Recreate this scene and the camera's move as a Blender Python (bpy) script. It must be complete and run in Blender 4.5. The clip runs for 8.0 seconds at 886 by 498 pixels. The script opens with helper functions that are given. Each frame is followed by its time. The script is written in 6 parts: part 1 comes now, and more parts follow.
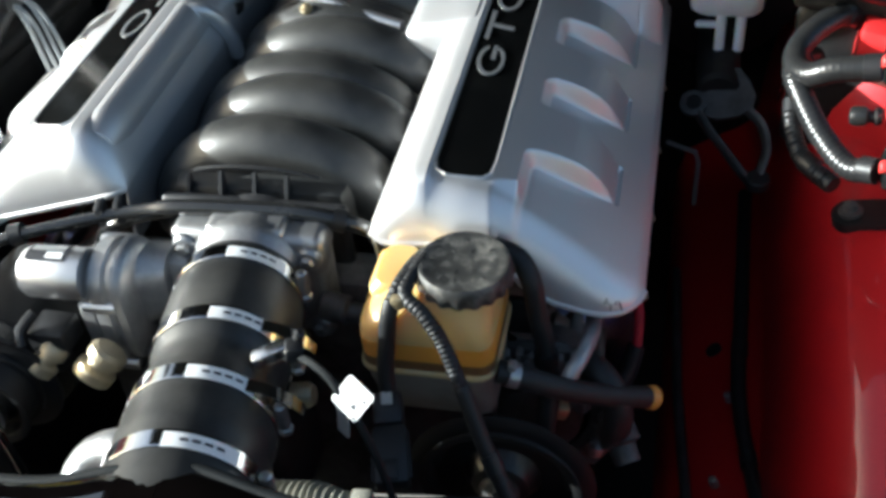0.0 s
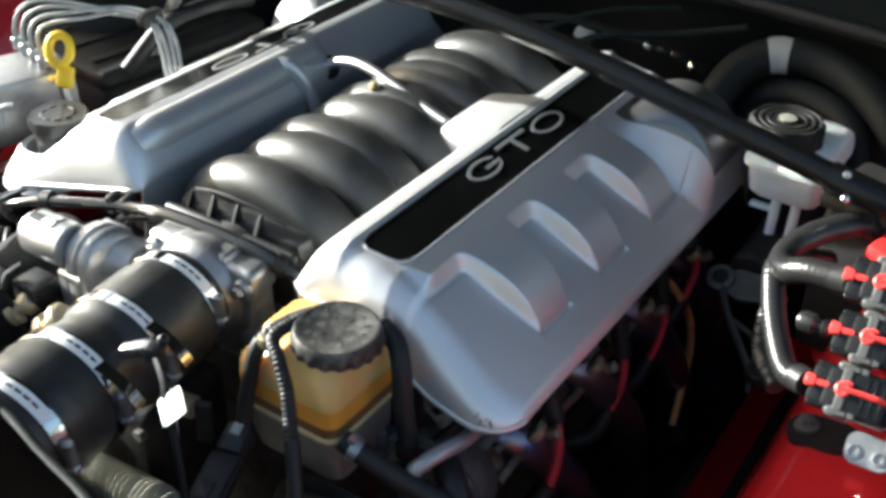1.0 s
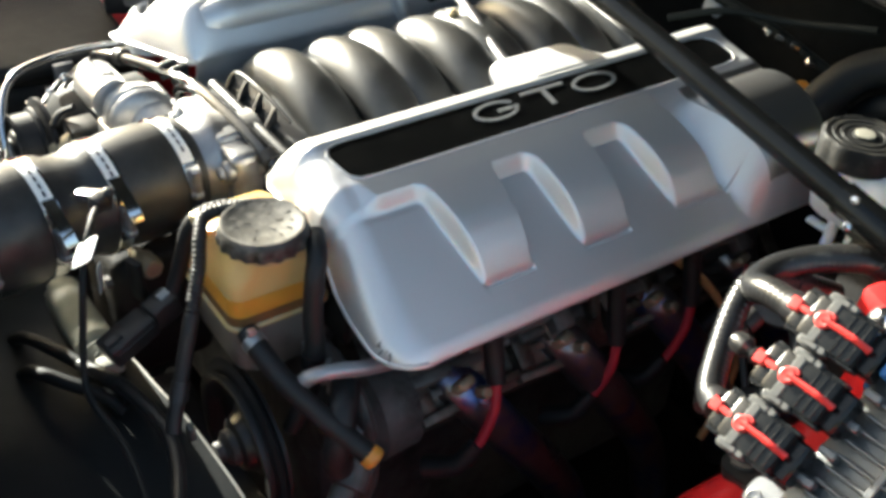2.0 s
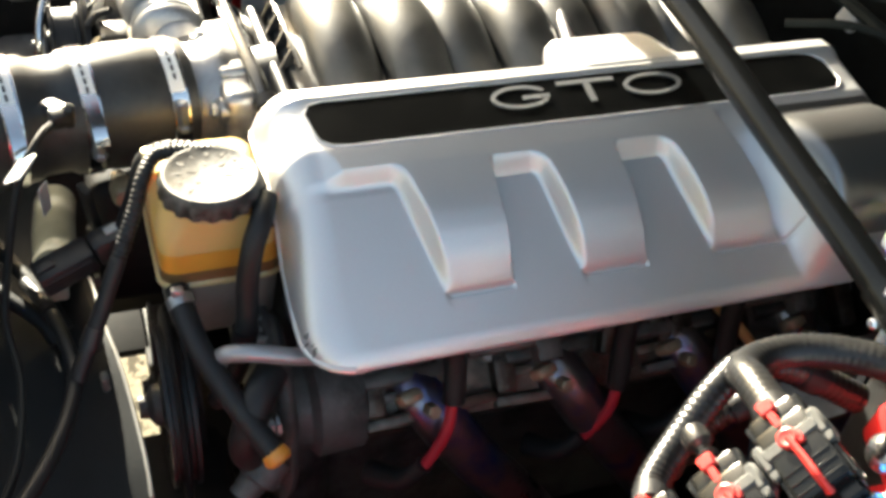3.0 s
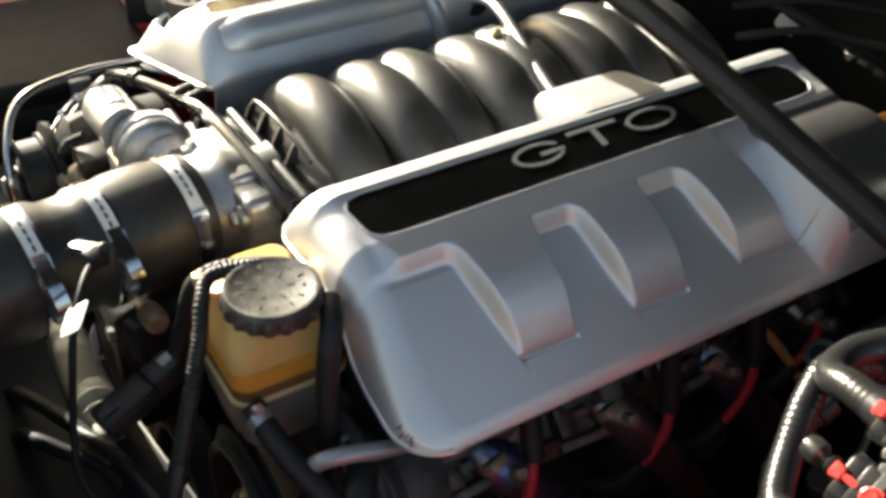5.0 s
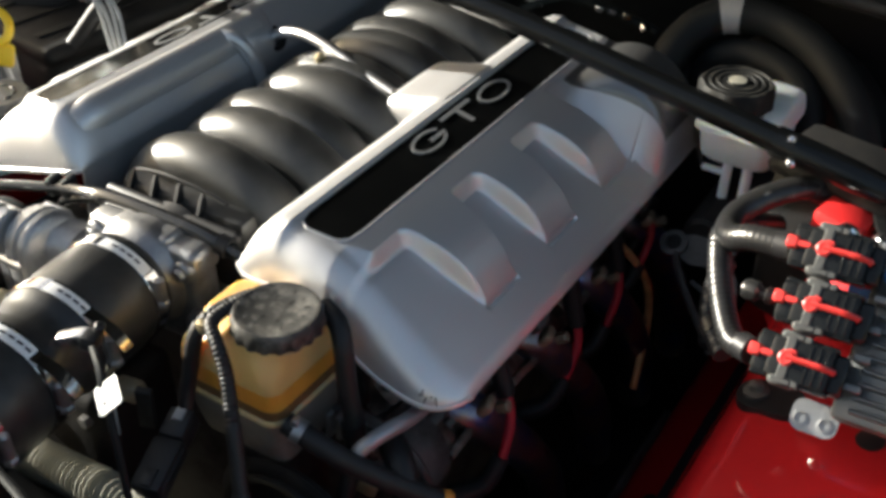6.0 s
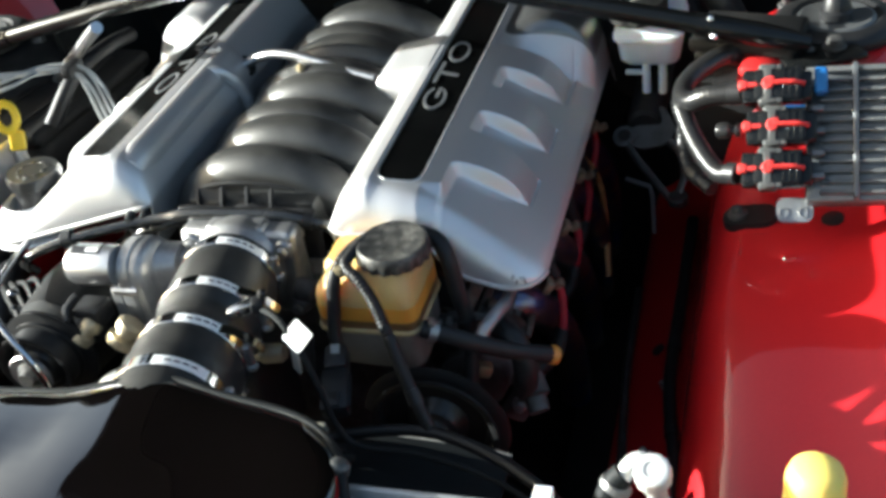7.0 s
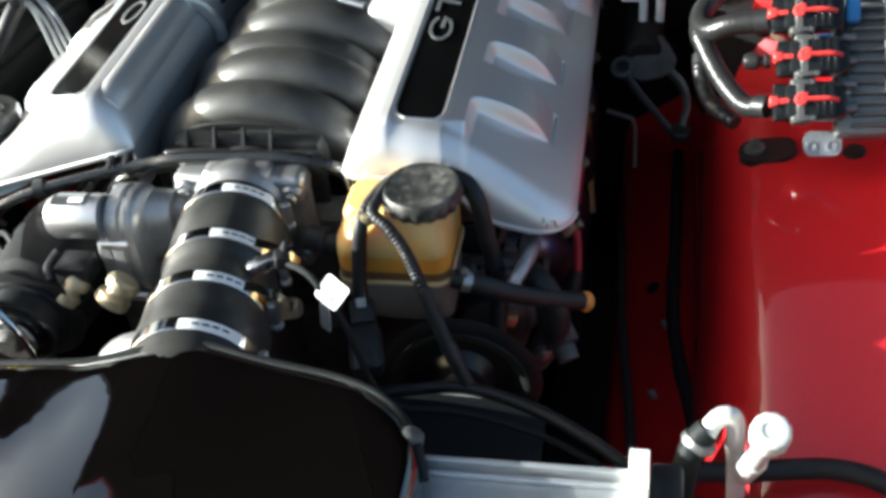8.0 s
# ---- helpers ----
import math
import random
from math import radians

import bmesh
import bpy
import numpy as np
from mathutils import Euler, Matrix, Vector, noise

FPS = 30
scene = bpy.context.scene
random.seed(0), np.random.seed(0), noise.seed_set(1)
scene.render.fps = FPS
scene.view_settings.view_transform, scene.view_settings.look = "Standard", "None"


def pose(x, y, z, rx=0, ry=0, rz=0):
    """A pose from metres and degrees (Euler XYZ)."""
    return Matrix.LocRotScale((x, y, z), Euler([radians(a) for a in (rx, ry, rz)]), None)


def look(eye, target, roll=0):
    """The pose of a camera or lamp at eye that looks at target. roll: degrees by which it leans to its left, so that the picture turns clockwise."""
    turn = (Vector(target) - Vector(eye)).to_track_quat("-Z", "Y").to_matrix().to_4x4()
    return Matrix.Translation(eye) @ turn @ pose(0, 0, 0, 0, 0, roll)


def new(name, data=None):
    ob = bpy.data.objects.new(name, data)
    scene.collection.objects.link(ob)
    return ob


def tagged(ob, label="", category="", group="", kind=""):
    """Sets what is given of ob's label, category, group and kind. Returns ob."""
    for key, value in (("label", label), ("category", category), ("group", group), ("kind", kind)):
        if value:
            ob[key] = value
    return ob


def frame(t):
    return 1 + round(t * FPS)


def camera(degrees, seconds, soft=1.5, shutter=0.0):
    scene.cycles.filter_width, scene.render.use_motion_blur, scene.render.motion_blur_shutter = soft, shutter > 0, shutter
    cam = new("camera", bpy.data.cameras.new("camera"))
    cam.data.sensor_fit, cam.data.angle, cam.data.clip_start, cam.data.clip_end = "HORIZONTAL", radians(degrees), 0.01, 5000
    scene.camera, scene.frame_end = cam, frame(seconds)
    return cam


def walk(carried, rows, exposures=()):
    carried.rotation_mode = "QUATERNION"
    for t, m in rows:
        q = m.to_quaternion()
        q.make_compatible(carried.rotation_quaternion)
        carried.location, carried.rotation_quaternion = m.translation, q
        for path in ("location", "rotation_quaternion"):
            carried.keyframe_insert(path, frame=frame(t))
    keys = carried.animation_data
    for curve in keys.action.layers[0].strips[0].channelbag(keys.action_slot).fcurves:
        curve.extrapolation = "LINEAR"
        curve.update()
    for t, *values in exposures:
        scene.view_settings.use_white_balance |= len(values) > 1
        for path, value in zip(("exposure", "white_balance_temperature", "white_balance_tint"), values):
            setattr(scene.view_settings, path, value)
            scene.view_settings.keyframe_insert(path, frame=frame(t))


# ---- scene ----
cam = camera(45.0, 8.0, soft=3.6)
PATH = [
    (0, (0.265, -0.024, 1.342), (-0.133, 1.432, 0.031), -5.6),
    (0.5, (0.418, -0.003, 1.332), (-0.295, 1.474, 0.188), -3.3),
    (1, (0.537, 0.043, 1.333), (-0.396, 1.418, 0.219), 0.6),
    (1.5, (0.64, 0.13, 1.34), (-0.501, 1.313, 0.2), 2.8),
    (2, (0.718, 0.23, 1.314), (-0.566, 1.191, 0.119), 3.8),
    (2.2, (0.739, 0.276, 1.315), (-0.559, 1.129, 0.055), 4.0),
    (3.3, (0.689, 0.481, 1.284), (-0.755, 1.0, 0.002), 6.3),
    (3.5, (0.69, 0.511, 1.298), (-0.781, 0.968, 0.023), 4.6),
    (4, (0.644, 0.476, 1.312), (-0.731, 1.042, -0.025), 5.0),
    (5.3, (0.628, 0.252, 1.313), (-0.624, 1.254, 0.117), 1.1),
    (5.5, (0.612, 0.215, 1.316), (-0.555, 1.332, 0.138), 0.3),
    (6, (0.555, 0.075, 1.339), (-0.329, 1.427, 0.16), -0.4),
    (6.5, (0.504, -0.109, 1.375), (-0.155, 1.389, 0.225), -4.3),
    (7, (0.452, -0.214, 1.391), (-0.126, 1.316, 0.24), -9.8),
    (7.2, (0.393, -0.214, 1.386), (-0.133, 1.323, 0.219), -10.3),
    (7.5, (0.325, -0.194, 1.384), (-0.139, 1.32, 0.163), -10.5),
    (7.7, (0.301, -0.192, 1.384), (-0.105, 1.304, 0.119), -9.3),
    (8, (0.315, -0.181, 1.376), (-0.052, 1.312, 0.097), -6.9),
]
EXPOSURES = [(0.0, 1.58, 5404, 2), (0.5, 1.75, 5500, 2), (1.0, 2.0, 5694, 2), (1.5, 2.56, 6031, 4), (2.0, 2.42, 6200, 2), (3.5, 2.88, 6996, 4), (4.0, 2.52, 6980, 4), (5.5, 1.67, 6400, 4), (6.0, 1.55, 6224, 6), (6.5, 1.77, 5800, 1), (8.0, 1.93, 5600, 2)]
walk(cam, [(t, look(eye, target, roll)) for t, eye, target, roll in PATH], EXPOSURES)

# world, sun and exposure
SUN_DIR = Vector((-0.94, -0.125, 0.290)).normalized()
world = bpy.data.worlds.new("sky")
scene.world = world
world.use_nodes = True
wn = world.node_tree
sky = wn.nodes.new("ShaderNodeTexSky")
sky.sky_type = "NISHITA"
sky.sun_disc = False
sky.dust_density = 6.0
sky.ozone_density = 0.1
sky.sun_elevation = math.asin(SUN_DIR.z)
sky.sun_rotation = math.atan2(SUN_DIR.x, SUN_DIR.y)
wn.links.new(sky.outputs["Color"], wn.nodes["Background"].inputs["Color"])
wn.nodes["Background"].inputs["Strength"].default_value = 0.075
sun = new("sun", bpy.data.lights.new("sun", "SUN"))
sun.data.energy = 5.0
sun.data.angle = radians(0.53)
sun.data.color = (1.0, 0.93, 0.82)
sun.matrix_world = look(SUN_DIR * 20, (0, 0, 0))

# ---------------------------------------------------------------- materials


def mat(name, col, rough=0.5, metal=0.0, var=0.15, scale=60.0, bump=0.0, bump_scale=400.0, coat=0.0, coat_rough=0.05,
        rough_var=0.1, col2=None, col2_scale=12.0, col2_cut=(0.5, 0.7), sss=0.0, sss_radius=0.02, trans=0.0, stretch=None, spec=0.5):
    """A surface with grain at a fine scale, patches of dust or wear at a coarse one, and fine relief."""
    m = bpy.data.materials.new(name)
    m.use_nodes = True
    nt = m.node_tree
    b = nt.nodes["Principled BSDF"]
    co = nt.nodes.new("ShaderNodeTexCoord")
    src = co.outputs["Object"]
    if stretch:
        mp = nt.nodes.new("ShaderNodeMapping")
        mp.inputs["Scale"].default_value = stretch
        nt.links.new(src, mp.inputs["Vector"])
        src = mp.outputs["Vector"]
    n1 = nt.nodes.new("ShaderNodeTexNoise")
    n1.inputs["Scale"].default_value = scale
    n1.inputs["Detail"].default_value = 5
    nt.links.new(src, n1.inputs["Vector"])
    lo = [c * (1 - var) for c in col] + [1]
    hi = [min(1, c * (1 + var)) for c in col] + [1]
    mx = nt.nodes.new("ShaderNodeMix")
    mx.data_type = "RGBA"
    mx.inputs[6].default_value, mx.inputs[7].default_value = lo, hi
    nt.links.new(n1.outputs["Fac"], mx.inputs[0])
    out = mx.outputs[2]
    n2 = nt.nodes.new("ShaderNodeTexNoise")
    n2.inputs["Scale"].default_value = col2_scale
    n2.inputs["Detail"].default_value = 6
    n2.inputs["Roughness"].default_value = 0.65
    nt.links.new(src, n2.inputs["Vector"])
    if col2:
        mr = nt.nodes.new("ShaderNodeMapRange")
        mr.inputs["From Min"].default_value, mr.inputs["From Max"].default_value = col2_cut
        nt.links.new(n2.outputs["Fac"], mr.inputs["Value"])
        m2 = nt.nodes.new("ShaderNodeMix")
        m2.data_type = "RGBA"
        nt.links.new(mr.outputs["Result"], m2.inputs[0])
        nt.links.new(out, m2.inputs[6])
        m2.inputs[7].default_value = [*col2, 1]
        out = m2.outputs[2]
    nt.links.new(out, b.inputs["Base Color"])
    rr = nt.nodes.new("ShaderNodeMapRange")
    rr.inputs["To Min"].default_value = max(0.02, rough - rough_var)
    rr.inputs["To Max"].default_value = min(1.0, rough + rough_var)
    nt.links.new(n2.outputs["Fac"], rr.inputs["Value"])
    nt.links.new(rr.outputs["Result"], b.inputs["Roughness"])
    b.inputs["Metallic"].default_value = metal
    b.inputs["Specular IOR Level"].default_value = spec
    b.inputs["Coat Weight"].default_value = coat
    b.inputs["Coat Roughness"].default_value = coat_rough
    b.inputs["Subsurface Weight"].default_value = sss
    b.inputs["Subsurface Radius"].default_value = (1.0, 0.6, 0.25)
    b.inputs["Subsurface Scale"].default_value = sss_radius
    b.inputs["Transmission Weight"].default_value = trans
    if bump:
        n3 = nt.nodes.new("ShaderNodeTexNoise")
        n3.inputs["Scale"].default_value = bump_scale
        n3.inputs["Detail"].default_value = 3
        nt.links.new(src, n3.inputs["Vector"])
        bp = nt.nodes.new("ShaderNodeBump")
        bp.inputs["Strength"].default_value = bump
        bp.inputs["Distance"].default_value = 0.001
        nt.links.new(n3.outputs["Fac"], bp.inputs["Height"])
        nt.links.new(bp.outputs["Normal"], b.inputs["Normal"])
    return m


SILVER = mat("silver_paint", (0.71, 0.705, 0.705), 0.38, 0.64, var=0.05, scale=900, bump=0.06, bump_scale=1500, rough_var=0.06)
# Darker copy of the silver, with the rear dome's shade put into it.
SILVER_DARK = mat("shade_darkened_silver", (0.27, 0.268, 0.264), 0.30, 0.85, var=0.08, scale=900, bump=0.06, bump_scale=1500)
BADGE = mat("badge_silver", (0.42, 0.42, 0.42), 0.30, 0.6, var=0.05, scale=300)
GLOSS_BLACK = mat("gloss_black_insert", (0.004, 0.0042, 0.0042), 0.17, 0.0, var=0.2, bump=0.03, bump_scale=900, rough_var=0.04, col2=(0.010, 0.0098, 0.009), col2_scale=30, col2_cut=(0.5, 0.9))
MANIFOLD = mat("manifold_plastic", (0.026, 0.026, 0.0245), 0.38, 0.0, spec=0.72, var=0.2, scale=200, bump=0.10, bump_scale=700, col2=(0.062, 0.060, 0.055), col2_scale=22, col2_cut=(0.40, 0.85), rough_var=0.1)
PLASTIC = mat("black_plastic", (0.016, 0.016, 0.017), 0.42, 0.0, spec=0.4, var=0.25, bump=0.08, bump_scale=600, col2=(0.035, 0.032, 0.03), col2_scale=25, col2_cut=(0.58, 0.92), rough_var=0.12)
RUBBER = mat("black_rubber", (0.013, 0.013, 0.0135), 0.5, 0.0, spec=0.35, var=0.3, bump=0.15, bump_scale=500, col2=(0.035, 0.033, 0.03), col2_scale=30, col2_cut=(0.55, 0.9), rough_var=0.12)
SILICONE = mat("dusty_silicone_hose", (0.022, 0.022, 0.0215), 0.40, 0.0, var=0.3, bump=0.10, bump_scale=300, col2=(0.060, 0.058, 0.053), col2_scale=26, col2_cut=(0.40, 0.85), rough_var=0.08)
SHROUD = mat("gloss_black_shroud", (0.0022, 0.0016, 0.0016), 0.06, 0.0, spec=0.9, coat=1.0, coat_rough=0.03, var=0.3, bump=0.03, bump_scale=40, col2=(0.009, 0.007, 0.0065), col2_scale=420, col2_cut=(0.66, 0.74), rough_var=0.03)
STEEL = mat("bright_steel", (0.72, 0.72, 0.73), 0.24, 1.0, var=0.08, scale=200, rough_var=0.1)
LINE = mat("shiny_dusty_hose", (0.016, 0.016, 0.016), 0.16, 0.0, spec=0.8, var=0.25, bump=0.08, bump_scale=300, col2=(0.035, 0.033, 0.031), col2_scale=40, col2_cut=(0.5, 0.85), rough_var=0.06)
BAND = mat("polished_clamp_band", (0.66, 0.66, 0.67), 0.13, 1.0, var=0.08, scale=150, bump=0.03, bump_scale=200, rough_var=0.05)
PIPE_STEEL = mat("satin_steel_pipe", (0.62, 0.62, 0.63), 0.34, 0.95, var=0.12, scale=80)
CONDUIT = mat("shiny_black_conduit", (0.016, 0.016, 0.016), 0.30, 0.0, var=0.3, bump=0.08, bump_scale=300, col2=(0.03, 0.028, 0.026), col2_scale=22, col2_cut=(0.5, 0.9))
CAST = mat("cast_aluminium", (0.38, 0.38, 0.38), 0.40, 0.8, var=0.2, scale=90, bump=0.35, bump_scale=350, col2=(0.12, 0.113, 0.105), col2_scale=20, col2_cut=(0.5, 0.8))
CAST_DIRTY = mat("dirty_cast_aluminium", (0.12, 0.116, 0.112), 0.6, 0.5, var=0.35, scale=70, bump=0.4, bump_scale=300, col2=(0.022, 0.02, 0.018), col2_scale=18, col2_cut=(0.45, 0.7))
IRON = mat("dark_iron", (0.012, 0.012, 0.012), 0.65, 0.2, spec=0.3, var=0.4, bump=0.3, bump_scale=250, col2=(0.04, 0.034, 0.028), col2_scale=22, col2_cut=(0.55, 0.85))
GREY_PIPE = mat("grey_zinc_pipe", (0.36, 0.36, 0.37), 0.42, 0.6, var=0.15, bump=0.1)
RED_PAINT = mat("red_car_paint", (0.52, 0.008, 0.012), 0.5, 0.0, var=0.06, scale=700, coat=1.0, coat_rough=0.05, spec=0.3, bump=0.35, bump_scale=12, col2=(0.40, 0.03, 0.03), col2_scale=9, col2_cut=(0.62, 0.95), rough_var=0.1)
RED_WIRE = mat("red_silicone_wire", (0.42, 0.02, 0.035), 0.45, 0.0, var=0.15, bump=0.1)
RED_CLIP = mat("red_plastic", (0.62, 0.045, 0.04), 0.38, 0.0, var=0.1, sss=0.1, sss_radius=0.004)
RED_LENS = mat("red_battery_cover", (0.72, 0.03, 0.03), 0.35, 0.0, var=0.1)
BLUE = mat("blue_plastic", (0.02, 0.12, 0.35), 0.4, 0.0, var=0.15)
AMBER = mat("amber_translucent_plastic", (0.66, 0.30, 0.045), 0.36, 0.0, var=0.08, scale=20, sss=0.5, sss_radius=0.03, bump=0.04, bump_scale=200, col2=(0.60, 0.27, 0.03), col2_scale=15, col2_cut=(0.45, 0.8))
AMBER_TOP = mat("honey_translucent_plastic", (0.60, 0.40, 0.15), 0.36, 0.0, var=0.08, scale=20, sss=0.5, sss_radius=0.03, bump=0.04, bump_scale=200, col2=(0.60, 0.40, 0.14), col2_scale=15, col2_cut=(0.45, 0.8))
AMBER_PALE = mat("pale_amber_plastic", (0.50, 0.38, 0.19), 0.4, 0.0, var=0.08, scale=30, sss=0.4, sss_radius=0.02)
TANK_BAND = mat("dark_fluid_line", (0.16, 0.085, 0.035), 0.4, 0.0, var=0.15, scale=40, sss=0.2, sss_radius=0.01)
TANK_GREY = mat("stained_tank_base", (0.17, 0.155, 0.135), 0.5, 0.0, var=0.15, scale=40, bump=0.1, col2=(0.08, 0.07, 0.06), col2_scale=20, col2_cut=(0.5, 0.8))
CAP_BLACK = mat("ribbed_black_cap", (0.022, 0.022, 0.021), 0.46, 0.0, var=0.3, bump=0.3, bump_scale=500, col2=(0.15, 0.144, 0.13), col2_scale=70, col2_cut=(0.48, 0.76))
WHITE_TANK = mat("milky_white_plastic", (0.80, 0.81, 0.80), 0.42, 0.0, var=0.05, sss=0.4, sss_radius=0.02, bump=0.05, col2=(0.62, 0.62, 0.58), col2_scale=20, col2_cut=(0.5, 0.9))
WHITE_PAPER = mat("white_label", (0.85, 0.85, 0.84), 0.5, 0.0, var=0.03)
PRINT = mat("label_print", (0.03, 0.03, 0.035), 0.6, 0.0, var=0.1)
PALE_ALLOY = mat("pale_dull_aluminium", (0.70, 0.70, 0.68), 0.40, 0.35, var=0.10, scale=120, bump=0.10, bump_scale=400, col2=(0.55, 0.55, 0.52), col2_scale=40, col2_cut=(0.5, 0.85))
GREY_CLIP = mat("grey_plastic", (0.065, 0.066, 0.064), 0.45, 0.0, var=0.1, bump=0.1)
COPPER = mat("copper_tube", (0.80, 0.40, 0.16), 0.42, 0.15, var=0.25, scale=60, col2=(0.22, 0.11, 0.05), col2_scale=25, col2_cut=(0.45, 0.75))
HEADER = mat("heat_tinted_steel", (0.24, 0.22, 0.22), 0.30, 0.9, var=0.4, scale=25, col2=(0.06, 0.11, 0.34), col2_scale=11, col2_cut=(0.48, 0.62))
YELLOW = mat("yellow_plastic", (0.80, 0.55, 0.02), 0.38, 0.0, var=0.08, sss=0.1, sss_radius=0.005)
YELLOW_PALE = mat("pale_yellow_cap", (0.85, 0.68, 0.16), 0.42, 0.0, var=0.06, sss=0.2, sss_radius=0.01)
ORANGE = mat("orange_plug", (0.60, 0.25, 0.04), 0.4, 0.0, var=0.15, bump=0.1)
BRASS = mat("tarnished_brass", (0.55, 0.46, 0.28), 0.42, 0.8, var=0.2)
BEIGE = mat("beige_metal", (0.44, 0.38, 0.26), 0.4, 0.5, var=0.15, bump=0.15)
FIBRE = mat("black_insulation", (0.010, 0.011, 0.011), 0.9, 0.0, spec=0.1, var=0.4, bump=0.6, bump_scale=120)
BAR_BLACK = mat("satin_black_bar", (0.008, 0.0085, 0.0085), 0.24, 0.0, spec=0.35, var=0.2, bump=0.05, bump_scale=250, col2=(0.022, 0.021, 0.019), col2_scale=25, col2_cut=(0.6, 0.9))
GROUND = mat("dry_gravel", (0.27, 0.245, 0.175), 0.9, 0.0, var=0.5, scale=120, bump=1.0, bump_scale=60, col2=(0.06, 0.05, 0.03), col2_scale=38, col2_cut=(0.50, 0.56))
GREY_TAPE = mat("grey_tape", (0.30, 0.31, 0.31), 0.5, 0.0, var=0.1)
GREY_RUBBER = mat("dusty_grey_hose", (0.010, 0.0115, 0.012), 0.6, 0.0, spec=0.2, var=0.25, bump=0.2)
RAIL = mat("bare_aluminium_rail", (0.62, 0.63, 0.63), 0.42, 0.7, var=0.12, scale=90, bump=0.1, col2=(0.40, 0.40, 0.39), col2_scale=30, col2_cut=(0.55, 0.85))
FIN = mat("finned_aluminium", (0.19, 0.194, 0.194), 0.45, 0.7, var=0.15, scale=120, bump=0.15, bump_scale=300)
DUSTY = mat("dusty_black_rubber", (0.034, 0.033, 0.032), 0.5, 0.0, var=0.3, bump=0.15, bump_scale=400, col2=(0.085, 0.082, 0.076), col2_scale=30, col2_cut=(0.45, 0.85))
GEAR_CAST = mat("grey_cast_gear_case", (0.42, 0.42, 0.42), 0.42, 0.7, var=0.25, scale=110, bump=0.35, bump_scale=380, col2=(0.12, 0.115, 0.11), col2_scale=28, col2_cut=(0.5, 0.8))
STAMPED = mat("dull_stamped_steel", (0.085, 0.086, 0.088), 0.5, 0.6, var=0.25, scale=90, bump=0.2, bump_scale=300, col2=(0.03, 0.03, 0.03), col2_scale=30, col2_cut=(0.45, 0.75))
BROWNED = mat("heat_browned_steel", (0.30, 0.23, 0.16), 0.45, 0.5, var=0.3, scale=80, bump=0.3, bump_scale=300, col2=(0.10, 0.07, 0.05), col2_scale=40, col2_cut=(0.45, 0.7))
EDGE_PALE = mat("pale_plastic_edge", (0.36, 0.34, 0.30), 0.6, 0.0, var=0.12, scale=60, bump=0.1)
TAN = mat("dusty_ribbed_conduit", (0.24, 0.23, 0.185), 0.7, 0.0, var=0.2, bump=0.3)
OIL_CAP = mat("dusty_oil_cap", (0.032, 0.032, 0.031), 0.30, 0.0, var=0.2, bump=0.1, bump_scale=300, coat=0.5, coat_rough=0.2)
HEAD_CAST = mat("oily_cast_aluminium", (0.15, 0.125, 0.105), 0.42, 0.75, var=0.35, scale=60, bump=0.4, bump_scale=250, col2=(0.022, 0.019, 0.016), col2_scale=26, col2_cut=(0.42, 0.66))
BRAKE_CAP = mat("lobed_black_cap", (0.012, 0.012, 0.0115), 0.6, 0.0, spec=0.2, var=0.3, bump=0.3, bump_scale=500, col2=(0.05, 0.047, 0.038), col2_scale=60, col2_cut=(0.5, 0.8))
COWL = mat("dark_cowl_plastic", (0.008, 0.011, 0.011), 0.6, 0.0, spec=0.15, var=0.25, bump=0.25, bump_scale=300)

# ---------------------------------------------------------------- helpers for building

BASE = {}


def thing(name, loc, label, category, group="", kind=""):
    ob = new(name)
    ob.empty_display_size = 0.02
    ob.location = loc
    BASE[ob] = Vector(loc)
    return tagged(ob, label, category, group, kind)


def mesh_of(bm, name, smooth=40):
    bmesh.ops.recalc_face_normals(bm, faces=bm.faces)
    me = bpy.data.meshes.new(name)
    bm.to_mesh(me)
    bm.free()
    if smooth:
        me.set_sharp_from_angle(angle=radians(smooth))
        for p in me.polygons:
            p.use_smooth = True
    return me


def part(name, bm, material, parent=None, label="", smooth=40):
    if parent is not None:
        bmesh.ops.translate(bm, verts=bm.verts, vec=-BASE[parent])
    me = mesh_of(bm, name, smooth)
    me.materials.append(material)
    ob = new(name, me)
    if parent is not None:
        ob.parent = parent
        BASE[ob] = BASE[parent]
    if label:
        tagged(ob, label)
    return ob


def single(name, bm, material, label, category, group="", kind="", smooth=40):
    ob = part(name, bm, material, None, "", smooth)
    return tagged(ob, label, category, group, kind)


def box(bm, c, s, bevel=0.002, rot=None, seg=2, taper=1.0):
    """A bevelled box. taper: the top's size as a share of the base's."""
    r = bmesh.ops.create_cube(bm, size=1.0)
    vs = r["verts"]
    for v in vs:
        k = taper if v.co.z > 0 else 1.0
        v.co = Vector((v.co.x * s[0] * k, v.co.y * s[1] * k, v.co.z * s[2]))
    if bevel:
        es = list({e for v in vs for e in v.link_edges})
        out = bmesh.ops.bevel(bm, geom=es, offset=bevel, segments=seg, affect="EDGES", profile=0.5)
        vs = list({v for f in out["faces"] for v in f.verts} | {v for v in vs if v.is_valid})
        seen, todo = set(vs), list(vs)
        while todo:
            v = todo.pop()
            for e in v.link_edges:
                w = e.other_vert(v)
                if w not in seen:
                    seen.add(w)
                    todo.append(w)
        vs = list(seen)
    m = Matrix.Translation(c) @ (rot.to_4x4() if rot else Matrix())
    bmesh.ops.transform(bm, matrix=m, verts=vs)
    return vs


def rotm(rx=0, ry=0, rz=0):
    return Euler([radians(a) for a in (rx, ry, rz)]).to_matrix()


